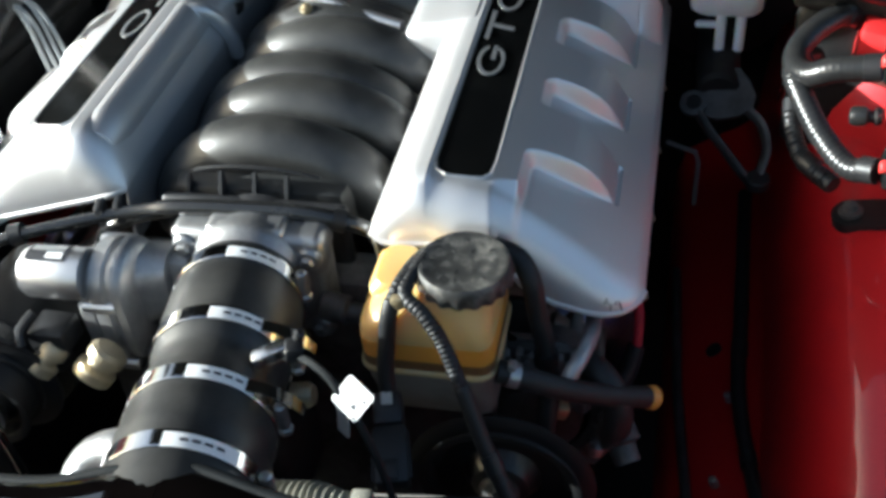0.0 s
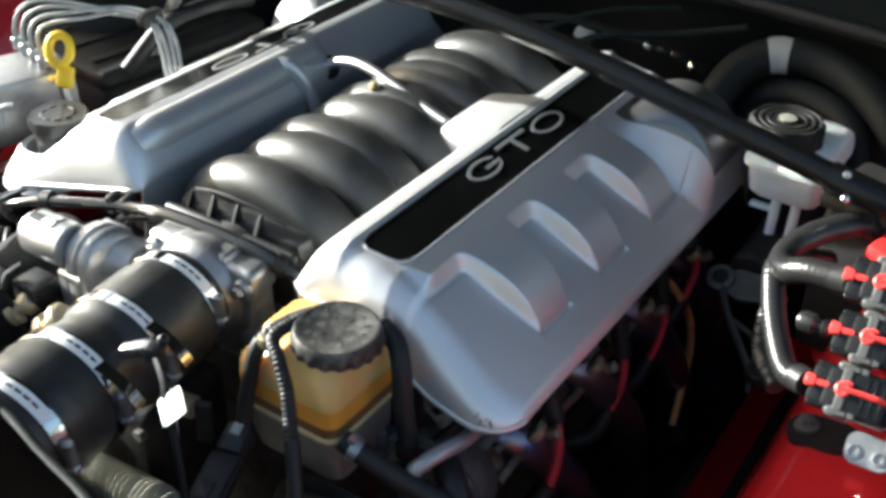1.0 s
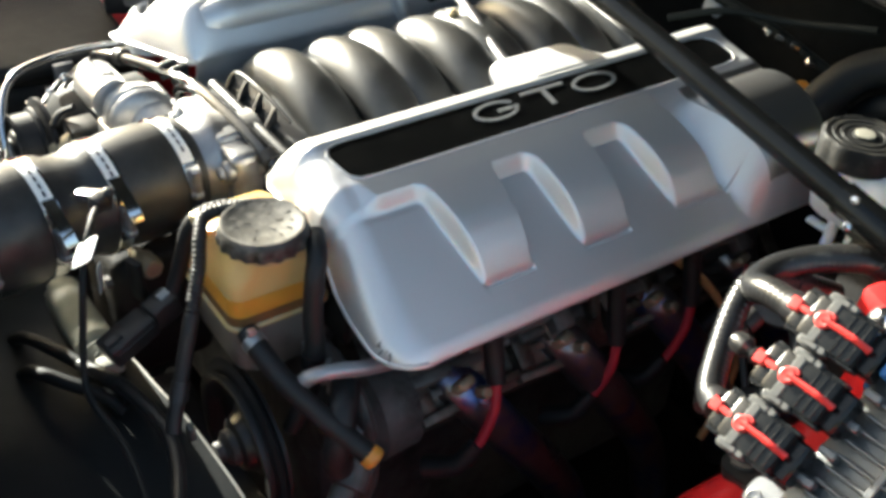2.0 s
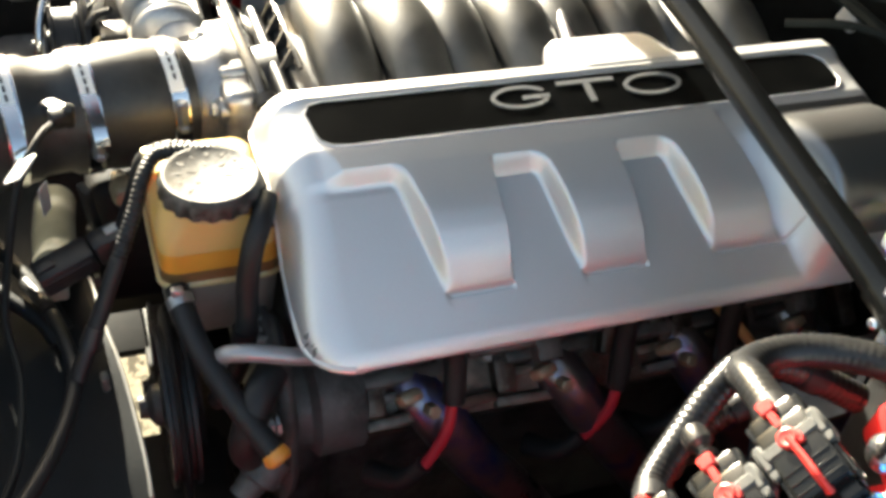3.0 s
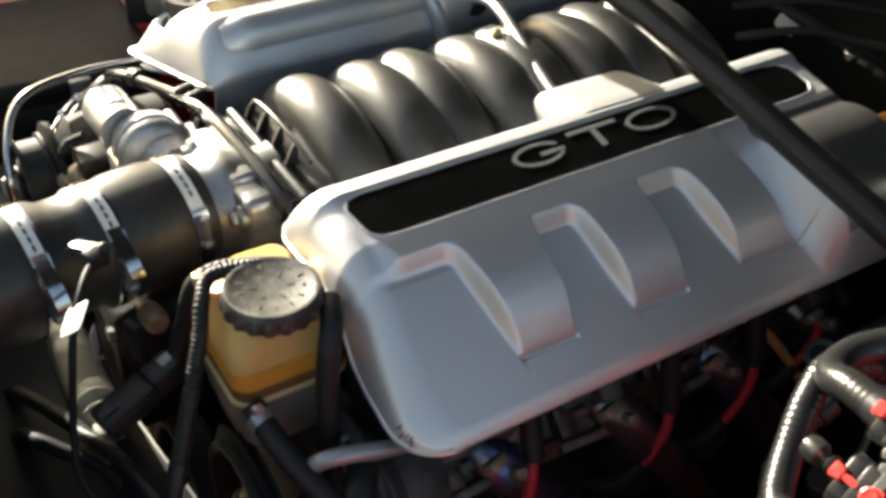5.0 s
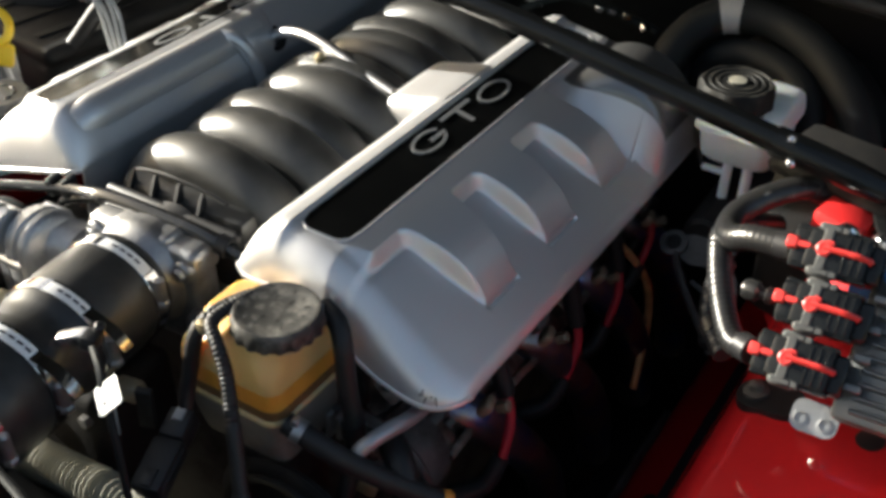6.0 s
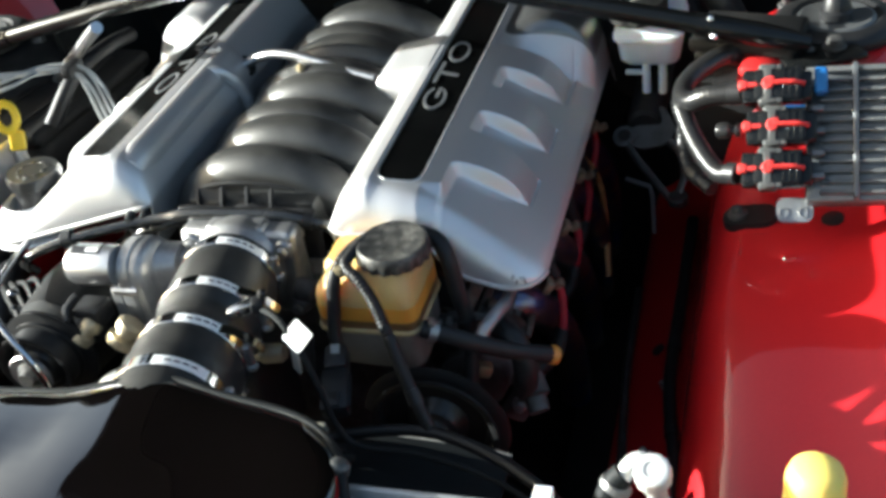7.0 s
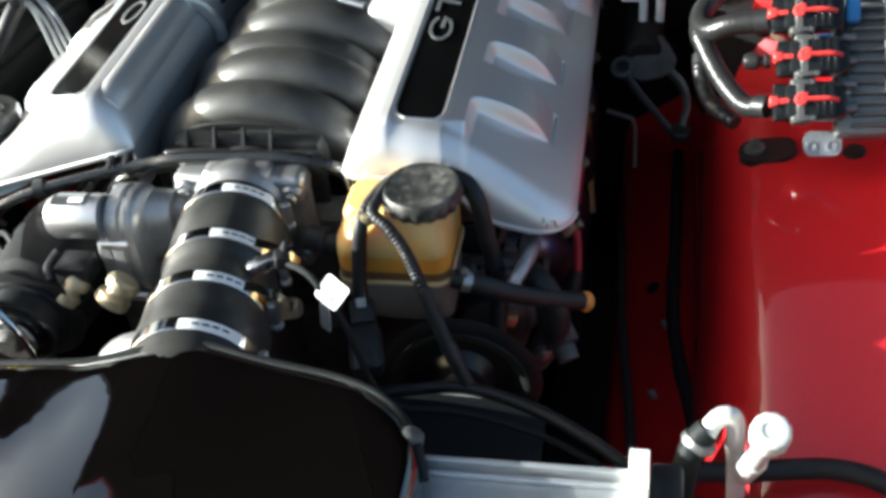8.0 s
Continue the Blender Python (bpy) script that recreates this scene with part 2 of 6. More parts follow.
def frame_of(d):
    d = Vector(d).normalized()
    a = Vector((0, 0, 1)) if abs(d.z) < 0.9 else Vector((1, 0, 0))
    u = d.cross(a).normalized()
    return u, d.cross(u).normalized()


def ring(bm, c, u, w, r, n, flat=1.0, wave=None):
    return [bm.verts.new(Vector(c) + (u * math.cos(2 * math.pi * k / n) * flat + w * math.sin(2 * math.pi * k / n)) * (r if wave is None else r * wave(k))) for k in range(n)]


def bridge(bm, a, b):
    n = len(a)
    for k in range(n):
        bm.faces.new((a[k], a[(k + 1) % n], b[(k + 1) % n], b[k]))


def lathe(bm, c, axis, profile, n=28, wave=None):
    """Turns a profile of (distance along axis, radius, [wavy]) round the axis through c, closed at both ends."""
    u, w = frame_of(axis)
    d = Vector(axis).normalized()
    rings = []
    for row in profile:
        rings.append(ring(bm, Vector(c) + d * row[0], u, w, max(row[1], 1e-5), n, wave=wave if len(row) > 2 else None))
    for a, b in zip(rings, rings[1:]):
        bridge(bm, a, b)
    bm.faces.new(rings[0])
    bm.faces.new(rings[-1])


def cyl(bm, p0, p1, r, n=20, bevel=0.0015, r1=None):
    p0, p1 = Vector(p0), Vector(p1)
    h = (p1 - p0).length
    r1 = r if r1 is None else r1
    b = min(bevel, h * 0.3, min(r, r1) * 0.5)
    lathe(bm, p0, p1 - p0, [(0, r - b), (b, r), (h - b, r1), (h, r1 - b)], n)


def glide(pts, step=0.006):
    """A smooth line through the points, with vertices about step apart."""
    p = [Vector(q) for q in pts]
    p = [p[0] * 2 - p[1], *p, p[-1] * 2 - p[-2]]
    out = []
    for a, b, c, d in zip(p, p[1:], p[2:], p[3:]):
        n = max(2, int((c - b).length / step))
        for k in range(n):
            t = k / n
            out.append(0.5 * (2 * b + (c - a) * t + (2 * a - 5 * b + 4 * c - d) * t * t + (3 * b - a - 3 * c + d) * t ** 3))
    out.append(p[-2])
    return out


def tube(bm, pts, r, n=12, step=0.006, radius=None, flat=1.0, smooth_path=True):
    """A tube along a smooth line through pts; radius(s, total) may vary it."""
    line = glide(pts, step) if smooth_path else [Vector(q) for q in pts]
    total = sum((b - a).length for a, b in zip(line, line[1:]))
    u, w = frame_of(line[1] - line[0])
    rings, s = [], 0.0
    for k, q in enumerate(line):
        d = (line[min(k + 1, len(line) - 1)] - line[max(k - 1, 0)]).normalized()
        u = (u - d * u.dot(d)).normalized()
        w = d.cross(u)
        rr = radius(s, total) if radius else r
        rings.append(ring(bm, q, u, w, rr, n, flat))
        if k < len(line) - 1:
            s += (line[k + 1] - q).length
    for a, b in zip(rings, rings[1:]):
        bridge(bm, a, b)
    bm.faces.new(rings[0])
    bm.faces.new(rings[-1])


def ribbed(r, pitch=0.004, depth=0.12):
    return lambda s, total: r * (1 - depth + depth * math.sin(2 * math.pi * s / pitch))


def sheet(bm, rows, thick=0.0, normal=(0, 0, -1)):
    """A grid of points as a surface, with a second skin below it where it has thickness."""
    def skin(off):
        return [[bm.verts.new(Vector(q) + off) for q in row] for row in rows]

    def fill(g):
        for a, b in zip(g, g[1:]):
            for k in range(len(a) - 1):
                bm.faces.new((a[k], a[k + 1], b[k + 1], b[k]))
    g = skin(Vector((0, 0, 0)))
    fill(g)
    if thick:
        h = skin(Vector(normal) * thick)
        fill(h)
        rim = lambda q: q[0] + [row[-1] for row in q[1:]] + q[-1][-2::-1] + [row[0] for row in q[-2:0:-1]]
        a, b = rim(g), rim(h)
        for k in range(len(a)):
            bm.faces.new((a[k], a[(k + 1) % len(a)], b[(k + 1) % len(a)], b[k]))


def plate(bm, outline, thick, m):
    """A flat plate from an outline in x, y, given thickness along z, laid by the matrix m."""
    lo = [bm.verts.new(m @ Vector((x, y, 0))) for x, y in outline]
    hi = [bm.verts.new(m @ Vector((x, y, thick))) for x, y in outline]
    bm.faces.new(lo)
    bm.faces.new(hi)
    for k in range(len(lo)):
        j = (k + 1) % len(lo)
        bm.faces.new((lo[k], lo[j], hi[j], hi[k]))


def rounded(w, h, r, n=5):
    out = []
    for cx, cy, a0 in ((w / 2 - r, h / 2 - r, 0), (-w / 2 + r, h / 2 - r, 90), (-w / 2 + r, -h / 2 + r, 180), (w / 2 - r, -h / 2 + r, 270)):
        for k in range(n + 1):
            a = radians(a0 + 90 * k / n)
            out.append((cx + r * math.cos(a), cy + r * math.sin(a)))
    return out


def lay(c, x_axis, y_axis):
    """A matrix at c whose x and y run along the given directions."""
    x = Vector(x_axis).normalized()
    z = x.cross(Vector(y_axis)).normalized()
    y = z.cross(x)
    return Matrix(((x.x, y.x, z.x, c[0]), (x.y, y.y, z.y, c[1]), (x.z, y.z, z.z, c[2]), (0, 0, 0, 1)))


def lerp(x, pts):
    return float(np.interp(x, [p[0] for p in pts], [p[1] for p in pts]))


def smooth01(t):
    t = min(1.0, max(0.0, t))
    return t * t * (3 - 2 * t)

# ---------------------------------------------------------------- ground and car body

MID = -0.05  # the engine's middle line in x


def flip(p):
    return (2 * MID - p[0], *p[1:])


bm = bmesh.new()
n = 24
rows = [[(-60 + 120 * i / n, -60 + 120 * j / n, 0.0) for i in range(n + 1)] for j in range(n + 1)]
sheet(bm, rows)
single("ground", bm, GROUND, "pale dry gravel ground in sun below the car", "ground", kind="structure")

car = thing("car_body", (MID, 1.2, 0.3), "red car body round an open engine bay, with dusty glossy paint", "car")


def apron_z(x, y, side=1):
    """Height of the inner fender over x, y (mirrored for the other side, whose unseen edge is raised to block the sun).
    """
    prof = [(0.275, 0.40), (0.29, 0.455), (0.35, 0.50), (0.372, 0.52), (0.378, 0.60), (0.388, 0.662), (0.400, 0.700), (0.415, 0.722), (0.43, 0.730), (0.47, 0.737), (0.52, 0.742), (0.58, 0.758)]
    # Unseen outer part sinks away so sunlit red throws less pink on the cover.
    if side > 0:
        prof += [(0.61, 0.742), (0.64, 0.702), (0.69, 0.698), (0.715, 0.698), (0.74, 0.702), (0.80, 0.735), (0.85, 0.72), (0.875, 0.66), (0.885, 0.45)]
    else:
        prof += [(0.64, 0.80), (0.69, 0.86), (0.715, 0.90), (0.74, 0.925), (0.80, 0.915), (0.85, 0.82), (0.875, 0.70), (0.885, 0.45)]
    z = lerp(x, prof)
    drop = 0.13 * smooth01((0.66 - y) / 0.38) * smooth01((x - 0.36) / 0.03) * (1 - smooth01((x - 0.60) / 0.12))
    rise = 0.02 * smooth01((y - 0.78) / 0.08) * smooth01((x - 0.38) / 0.03) * (1 - smooth01((x - 0.62) / 0.06))
    # The unseen front end also falls off to cut the red bounce.
    nose = 0.24 * smooth01((0.20 - y) / 0.45) * smooth01((x - 0.36) / 0.05) + 0.34 * smooth01((0.27 - y) / 0.15) * smooth01((x - 0.56) / 0.06)
    return z + rise - nose - (drop if side > 0 else 0.0)


XS = [0.275, 0.282, 0.29, 0.305, 0.32, 0.335, 0.35, 0.362, 0.37, 0.374, 0.378, 0.383, 0.388, 0.396, 0.405, 0.417, 0.43, 0.45, 0.47, 0.495, 0.52, 0.55, 0.58, 0.61, 0.64, 0.665, 0.69, 0.703, 0.715, 0.728, 0.74, 0.77, 0.80, 0.825, 0.85, 0.863, 0.875, 0.885]
for side in (1, -1):
    bm = bmesh.new()
    rows = []
    for j in range(57):
        y = -0.30 + 1.55 * j / 56
        row = [(x, y, apron_z(x, y, side)) for x in XS]
        rows.append(row if side > 0 else [flip(p) for p in row])
    sheet(bm, rows, 0.004)
    part("inner_fender", bm, RED_PAINT, car, "glossy red inner fender panel")
    # strut tower with its rubber mount, plate and nuts
    c = Vector((0.515, 0.945, 0.70)) if side > 0 else Vector(flip((0.515, 0.945, 0.70)))
    bm = bmesh.new()
    lathe(bm, c, (0, 0, 1), [(0, 0.145), (0.06, 0.135), (0.10, 0.12), (0.128, 0.105), (0.142, 0.09), (0.146, 0.06), (0.146, 0.01)], 40)
    # The left dome is black: its shade is put into the colour.
    tower = part("strut_tower", bm, RED_PAINT if side > 0 else IRON, car, "red strut tower dome" if side > 0 else "strut tower dome with its shade put into black")
    bm = bmesh.new()
    lathe(bm, c + Vector((0, 0, 0.147)), (0, 0, 1), [(0, 0.066), (0.006, 0.068), (0.012, 0.066), (0.017, 0.058), (0.0175, 0.047), (0.012, 0.041), (0.010, 0.020)], 44)
    part("strut_mount", bm, RUBBER, tower, "black rubber strut mount disc")
    bm = bmesh.new()
    lathe(bm, c + Vector((0, 0, 0.1585)), (0, 0, 1), [(0, 0.041), (0.003, 0.042), (0.005, 0.038), (0.002, 0.026), (0.002, 0.012)], 40)
    part("washer", bm, FIN, tower, "dull grey dished washer")
    bm = bmesh.new()
    lathe(bm, c + Vector((0, 0, 0.1600)), (0, 0, 1), [(0, 0.0185), (0.010, 0.0180), (0.012, 0.0155), (0.026, 0.0130), (0.029, 0.0105), (0.0285, 0.007), (0.025, 0.006)], 18)
    part("strut_nut_cover", bm, PLASTIC, tower, "black cap over the strut nut")
    for k in range(3):
        a = radians(250 + 120 * k)
        bm = bmesh.new()
        q = c + Vector((0.082 * math.cos(a), 0.082 * math.sin(a), 0.140))
        cyl(bm, q, q + Vector((0, 0, 0.010)), 0.010, 6, 0.0015)
        cyl(bm, q + Vector((0, 0, 0.010)), q + Vector((0, 0, 0.022)), 0.005, 10, 0.001)
        part("tower_nut", bm, CAST_DIRTY, tower, "zinc nut on a stud")

bm = bmesh.new()
rows = []
for j in range(9):
    z = 0.15 + 0.82 * j / 8
    rows.append([(MID - 0.62 + 1.24 * i / 30, 1.20 + 0.05 * math.sin(i * 0.9) * (0.3 + 0.1 * j) * 0.3 - 0.05 * smooth01((z - 0.75) / 0.2), z) for i in range(31)])
sheet(bm, rows, 0.01, (0, 1, 0))
part("firewall", bm, FIBRE, car, "black padded firewall")
bm = bmesh.new()
rows = []
for j in range(10):
    t = j / 9
    y = 1.10 + 0.34 * t
    z = 0.925 + 0.02 * math.sin(t * 9) * (1 - t) + 0.13 * t
    rows.append([(MID - 0.72 + 1.44 * i / 24, y + 0.05 * ((i - 12) / 12) ** 2 * -1 + 0.02, z - 0.02 * ((i - 12) / 12) ** 2) for i in range(25)])
sheet(bm, rows, 0.006)
cowl = part("cowl_panel", bm, COWL, car, "dark plastic cowl panel")
bm = bmesh.new()
tube(bm, [(MID - 0.70, 1.055, 0.905), (MID - 0.4, 1.10, 0.925), (MID, 1.118, 0.93), (MID + 0.4, 1.10, 0.925), (MID + 0.70, 1.055, 0.905)], 0.008, 10, 0.02)
part("cowl_seal", bm, RUBBER, cowl, "black rubber cowl seal")
# the hood stands open behind the bay
bm = bmesh.new()
HOOD_A, HOOD_LEN = radians(60), 1.22
rows = []
for j in range(13):
    s = HOOD_LEN * j / 12
    rows.append([(MID - 0.70 + 1.40 * i / 20, 1.30 - s * math.cos(HOOD_A) + 0.03 * ((i - 10) / 10) ** 2, 1.03 + s * math.sin(HOOD_A) - 0.03 * ((i - 10) / 10) ** 2) for i in range(21)])
sheet(bm, rows, 0.025, (0, math.sin(HOOD_A), math.cos(HOOD_A)))
hood = part("hood", bm, RED_PAINT, car, "red hood held open")
bm = bmesh.new()
rows = []
for j in range(11):
    s = 0.03 + (HOOD_LEN - 0.06) * j / 10
    rows.append([(MID - 0.69 + 1.38 * i / 20, 1.30 - s * math.cos(HOOD_A) - 0.012 + 0.03 * ((i - 10) / 10) ** 2, 1.03 + s * math.sin(HOOD_A) - 0.008 - 0.03 * ((i - 10) / 10) ** 2 + 0.003 * math.sin(i * 1.1) * math.sin(j * 1.3)) for i in range(21)])
sheet(bm, rows, 0.004, (0, math.sin(HOOD_A), math.cos(HOOD_A)))
part("hood_liner", bm, FIBRE, hood, "black felt liner under the hood")
for side in (1, -1):
    bm = bmesh.new()
    rows = []
    for j in range(13):
        s = HOOD_LEN * j / 12
        e = Vector((MID + side * 0.70, 1.33 - s * math.cos(HOOD_A), 1.0 + s * math.sin(HOOD_A)))
        dn = Vector((side * 0.02, -math.sin(HOOD_A), -math.cos(HOOD_A))) * (0.075 * (1 - 0.5 * j / 12))
        rows.append([e + dn * q for q in (0, 0.35, 0.7, 1.0)])
    sheet(bm, rows, 0.012, (-side, 0, 0))
    part("hood_flange", bm, FIBRE, hood)
    # Plates added out of view to keep low sun off the firewall hoses.
    bm = bmesh.new()
    plate(bm, [(0, 0), (0.10, -0.02), (0.22, 0.10), (0.25, 0.30), (0.18, 0.36), (0.06, 0.34), (0.0, 0.20)], 0.012, lay((MID + side * 0.655, 1.14, 0.93), (0, -1, 0), (0, 0, 1)))
    part("hinge_sun_block", bm, IRON, car, "black plate added at the hood corner to block low sun")
for i in range(-1, 2):
    bm = bmesh.new()
    s0, s1 = 0.12, 1.08
    p = lambda s: Vector((MID + 0.42 * i, 1.30 - s * math.cos(HOOD_A) - 0.018, 1.03 + s * math.sin(HOOD_A) - 0.008))
    cyl(bm, p(s0), p(s1), 0.014, 10)
    part("hood_brace", bm, FIBRE, hood)
for side in (1, -1):
    c = (MID + side * 0.78, 0.76, 0.32)
    bm = bmesh.new()
    lathe(bm, (c[0] - 0.10, c[1], c[2]), (1, 0, 0), [(0, 0.22), (0.005, 0.29), (0.02, 0.315), (0.05, 0.32), (0.15, 0.32), (0.18, 0.315), (0.195, 0.29), (0.20, 0.22)], 44)
    wheel = part("wheel", bm, RUBBER, car, "black tyre under the fender")
    bm = bmesh.new()
    lathe(bm, (c[0] - 0.08, c[1], c[2]), (1, 0, 0), [(0, 0.05), (0.01, 0.22), (0.15, 0.22), (0.16, 0.05)], 36)
    part("rim", bm, CAST, wheel, "cast alloy rim")
# front crossmember and bumper skin
bm = bmesh.new()
box(bm, (MID, 0.02, 0.66), (1.24, 0.10, 0.10), 0.012)
part("radiator_support", bm, IRON, car, "black steel radiator support")
bm = bmesh.new()
rows = []
for j in range(12):
    t = j / 11
    z = 0.56 - 0.38 * t
    rows.append([(MID + 0.90 * (i - 12) / 12, -0.14 - 0.18 * math.sin(min(1, t * 1.6) * 1.57) + 0.22 * abs((i - 12) / 12) ** 3, z) for i in range(25)])
sheet(bm, rows, 0.004, (0, 1, 0))
part("front_bumper", bm, RED_PAINT, car, "red front bumper skin")
bm = bmesh.new()
box(bm, (MID, 0.70, 0.24), (0.66, 0.14, 0.09), 0.015)
part("cross_member", bm, IRON, car, "black steel cross member")
for side in (1, -1):
    bm = bmesh.new()
    box(bm, (MID + side * 0.30, 0.45 if side > 0 else 0.795, 0.27), (0.09, 1.2 if side > 0 else 0.51, 0.11), 0.015)
    part("subframe_rail", bm, IRON, car, "black steel subframe rail")
# Dark sheet laid over the red panel here to stand for shade.
bm = bmesh.new()
rows = [[(-0.487 + 0.003 * math.sin(3 * i + j) - 0.02 * (j / 6), 0.96 + 0.225 * i / 10, 0.56 + 0.30 * j / 6) for i in range(11)] for j in range(7)]
sheet(bm, rows, 0.006, (1, 0, 0))
part("firewall_shade_sheet", bm, FIBRE, car, "dark sheet added beside the firewall as shade")
# Another dark sheet, added so the lower left fender reads as shaded.
bm = bmesh.new()
rows = [[(-0.366 - 0.30 * (0.23 * j / 6) - 0.03 * smooth01((j - 2) / 3), 0.16 + 0.62 * i / 14, 0.385 + 0.23 * j / 6 + 0.004 * math.sin(1.7 * i)) for i in range(15)] for j in range(7)]
sheet(bm, rows, 0.004, (1, 0, 0))
part("fender_shade_sheet", bm, PLASTIC, car, "dark sheet added over the red fender as shade")
bm = bmesh.new()
box(bm, (-0.425, 0.82, 0.335), (0.10, 0.84, 0.17), 0.012)
part("frame_rail", bm, IRON, car, "black frame rail")
for c, d, r in (((0.20, 0.80, 0.20), (0.64, 0.90, 0.012), 0.003), ((-0.30, 0.84, 0.20), (0.36, 0.74, 0.012), 0.003), ((-0.05, 0.335, 0.40), (0.56, 0.03, 0.32), 0.005), ((0.10, 0.47, 0.36), (0.20, 0.10, 0.20), 0.02), ((-0.30, 0.285, 0.20), (0.50, 0.05, 0.10), 0.01), ((-0.49, 0.40, 0.20), (0.28, 0.16, 0.012), 0.003)):
    bm = bmesh.new()
    box(bm, c, d, r)
    part("undertray", bm, IRON, car, "dirty black undertray")
# details on the inner wall beside the engine
for q in ((0.325, 0.40), (0.318, 0.53), (0.33, 0.80)):
    bm = bmesh.new()
    z = apron_z(*q)
    lathe(bm, (q[0], q[1], z - 0.001), (-0.55, 0, 0.83), [(0, 0.009), (0.0035, 0.009), (0.004, 0.007)], 16)
    part("drain_plug", bm, RUBBER, car, "black rubber plug in the panel")
for q in ((0.333, 0.62), (0.345, 0.72)):
    bm = bmesh.new()
    z = apron_z(*q)
    cyl(bm, (q[0], q[1], z), (q[0] - 0.004, q[1], z + 0.012), 0.0045, 8)
    part("panel_stud", bm, CAST, car, "bare metal stud")
bm = bmesh.new()
lathe(bm, (0.515, 0.727, apron_z(0.515, 0.727) - 0.001), (-0.2, -0.1, 1), [(0, 0.011), (0.003, 0.011), (0.0045, 0.006)], 18)
part("drain_plug", bm, RUBBER, car, "black rubber plug in the panel")

bm = bmesh.new()
tube(bm, [(q[0], q[1], apron_z(*q) + 0.012) for q in ((0.286, 0.96), (0.289, 0.86), (0.293, 0.76), (0.300, 0.68), (0.307, 0.60), (0.311, 0.53), (0.312, 0.46))], 0.0055, 12)
single("sensor_cable", bm, DUSTY, "dusty dark grey cable lying on the red ledge", "cable")
bm = bmesh.new()
tube(bm, [(0.356, 1.0, 0.545), (0.353, 0.83, 0.530), (0.351, 0.72, 0.520), (0.358, 0.65, 0.515), (0.368, 0.59, 0.515), (0.378, 0.52, 0.51), (0.385, 0.45, 0.46)], 0.0075, 10)
wl = thing("wiring_loom", (0.353, 0.72, 0.52), "black taped wiring loom in the groove beside the red panel", "cable")
part("sheath", bm, RUBBER, wl)
for q, d in (((0.3515, 0.76, 0.5232), (0.02, 1, 0.09)), ((0.362, 0.625, 0.515), (-0.17, 1, 0))):
    bm = bmesh.new()
    lathe(bm, q, d, [(0, 0.0072), (0, 0.0086), (0.016, 0.0086), (0.016, 0.0072)], 14)
    part("tape_wrap", bm, PLASTIC, wl, "black tape wrap")

# ---------------------------------------------------------------- engine block and what hangs below the covers

engine = thing("engine", (MID, 0.8, 0.35), "dark dirty cast aluminium engine block between its covers", "engine")
bm = bmesh.new()
box(bm, (MID, 0.83, 0.52), (0.30, 0.50, 0.40), 0.02)
part("block", bm, CAST_DIRTY, engine)
bm = bmesh.new()
box(bm, (MID, 0.575, 0.60), (0.34, 0.05, 0.36), 0.02)
part("front_cover", bm, CAST_DIRTY, engine, "dirty cast front cover")
for side in (1, -1):
    dy = 0 if side > 0 else 0.03
    R = rotm(0, 42 * side, 0)
    bm = bmesh.new()
    cx = MID + side * 0.205
    box(bm, (cx, 0.80 + dy, 0.672), (0.11, 0.47, 0.080), 0.012, R)
    box(bm, (cx - side * 0.030, 0.80 + dy, 0.715), (0.11, 0.44, 0.060), 0.010, R)
    head = part("cylinder_head", bm, HEAD_CAST, engine)
    for k in range(5):
        bm = bmesh.new()
        box(bm, (MID + side * 0.236, 0.60 + dy + 0.105 * k, 0.682), (0.05, 0.018, 0.05), 0.004, R)
        part("web", bm, HEAD_CAST, head)
    for k in range(5):
        for j in range(4):
            jog = math.sin(5.1 * k + 2.7 * j)
            bm = bmesh.new()
            q = Vector((cx, 0.632 + 0.112 * j + 0.012 * jog + dy, 0.672)) + R @ Vector((side * (-0.030 + 0.019 * k + 0.003 * math.sin(3.3 * j + k)), 0, 0.042 + 0.002 * jog))
            box(bm, q, (0.006 + 0.003 * abs(jog), 0.086 + 0.018 * math.sin(1.9 * k + 4.3 * j), 0.014), 0.002, R @ rotm(0, 0, 3 * jog))
            part("rail", bm, HEAD_CAST if (k + j) % 3 else CAST_DIRTY, head)
    for k, q in enumerate((0.606, 0.641, 0.668, 0.735, 0.751, 0.802, 0.842, 0.861, 0.93, 0.962)):
        bm = bmesh.new()
        q = Vector((cx, q + dy, 0.672)) + R @ Vector((side * (0.012 - 0.008 * (k % 3)), 0, 0.045))
        box(bm, q, (0.030 + 0.018 * (k % 3), 0.011 + 0.009 * (k * 7 % 5) / 4, 0.012 + 0.005 * (k % 4)), 0.0045, R @ rotm(0, 0, 25 * math.sin(k * 2.3)), 2)
        part("lug", bm, HEAD_CAST if k % 4 else CAST_DIRTY, head)
    for k in range(9):
        bm = bmesh.new()
        q = Vector((MID + side * 0.236, 0.585 + dy + 0.055 * k, 0.694))
        cyl(bm, q, q + Vector((side * 0.010, 0, 0.010)), 0.007, 8)
        part("head_bolt", bm, CAST, head)
    for k in range(4):
        bm = bmesh.new()
        y = 0.618 + dy + 0.1118 * k
        pts = [(0.175, y + 0.010, 0.690), (0.204, y + 0.020, 0.684), (0.222, y + 0.038, 0.660), (0.230, y + 0.066, 0.620), (0.230, y + 0.105, 0.565), (0.226, y + 0.150, 0.49), (0.22, y + 0.18, 0.40)]
        tube(bm, pts if side > 0 else [flip(p) for p in pts], 0.0200, 18, 0.01)
        part("exhaust_pipe", bm, HEADER, engine, "heat-tinted blue steel exhaust pipe")
        bm = bmesh.new()
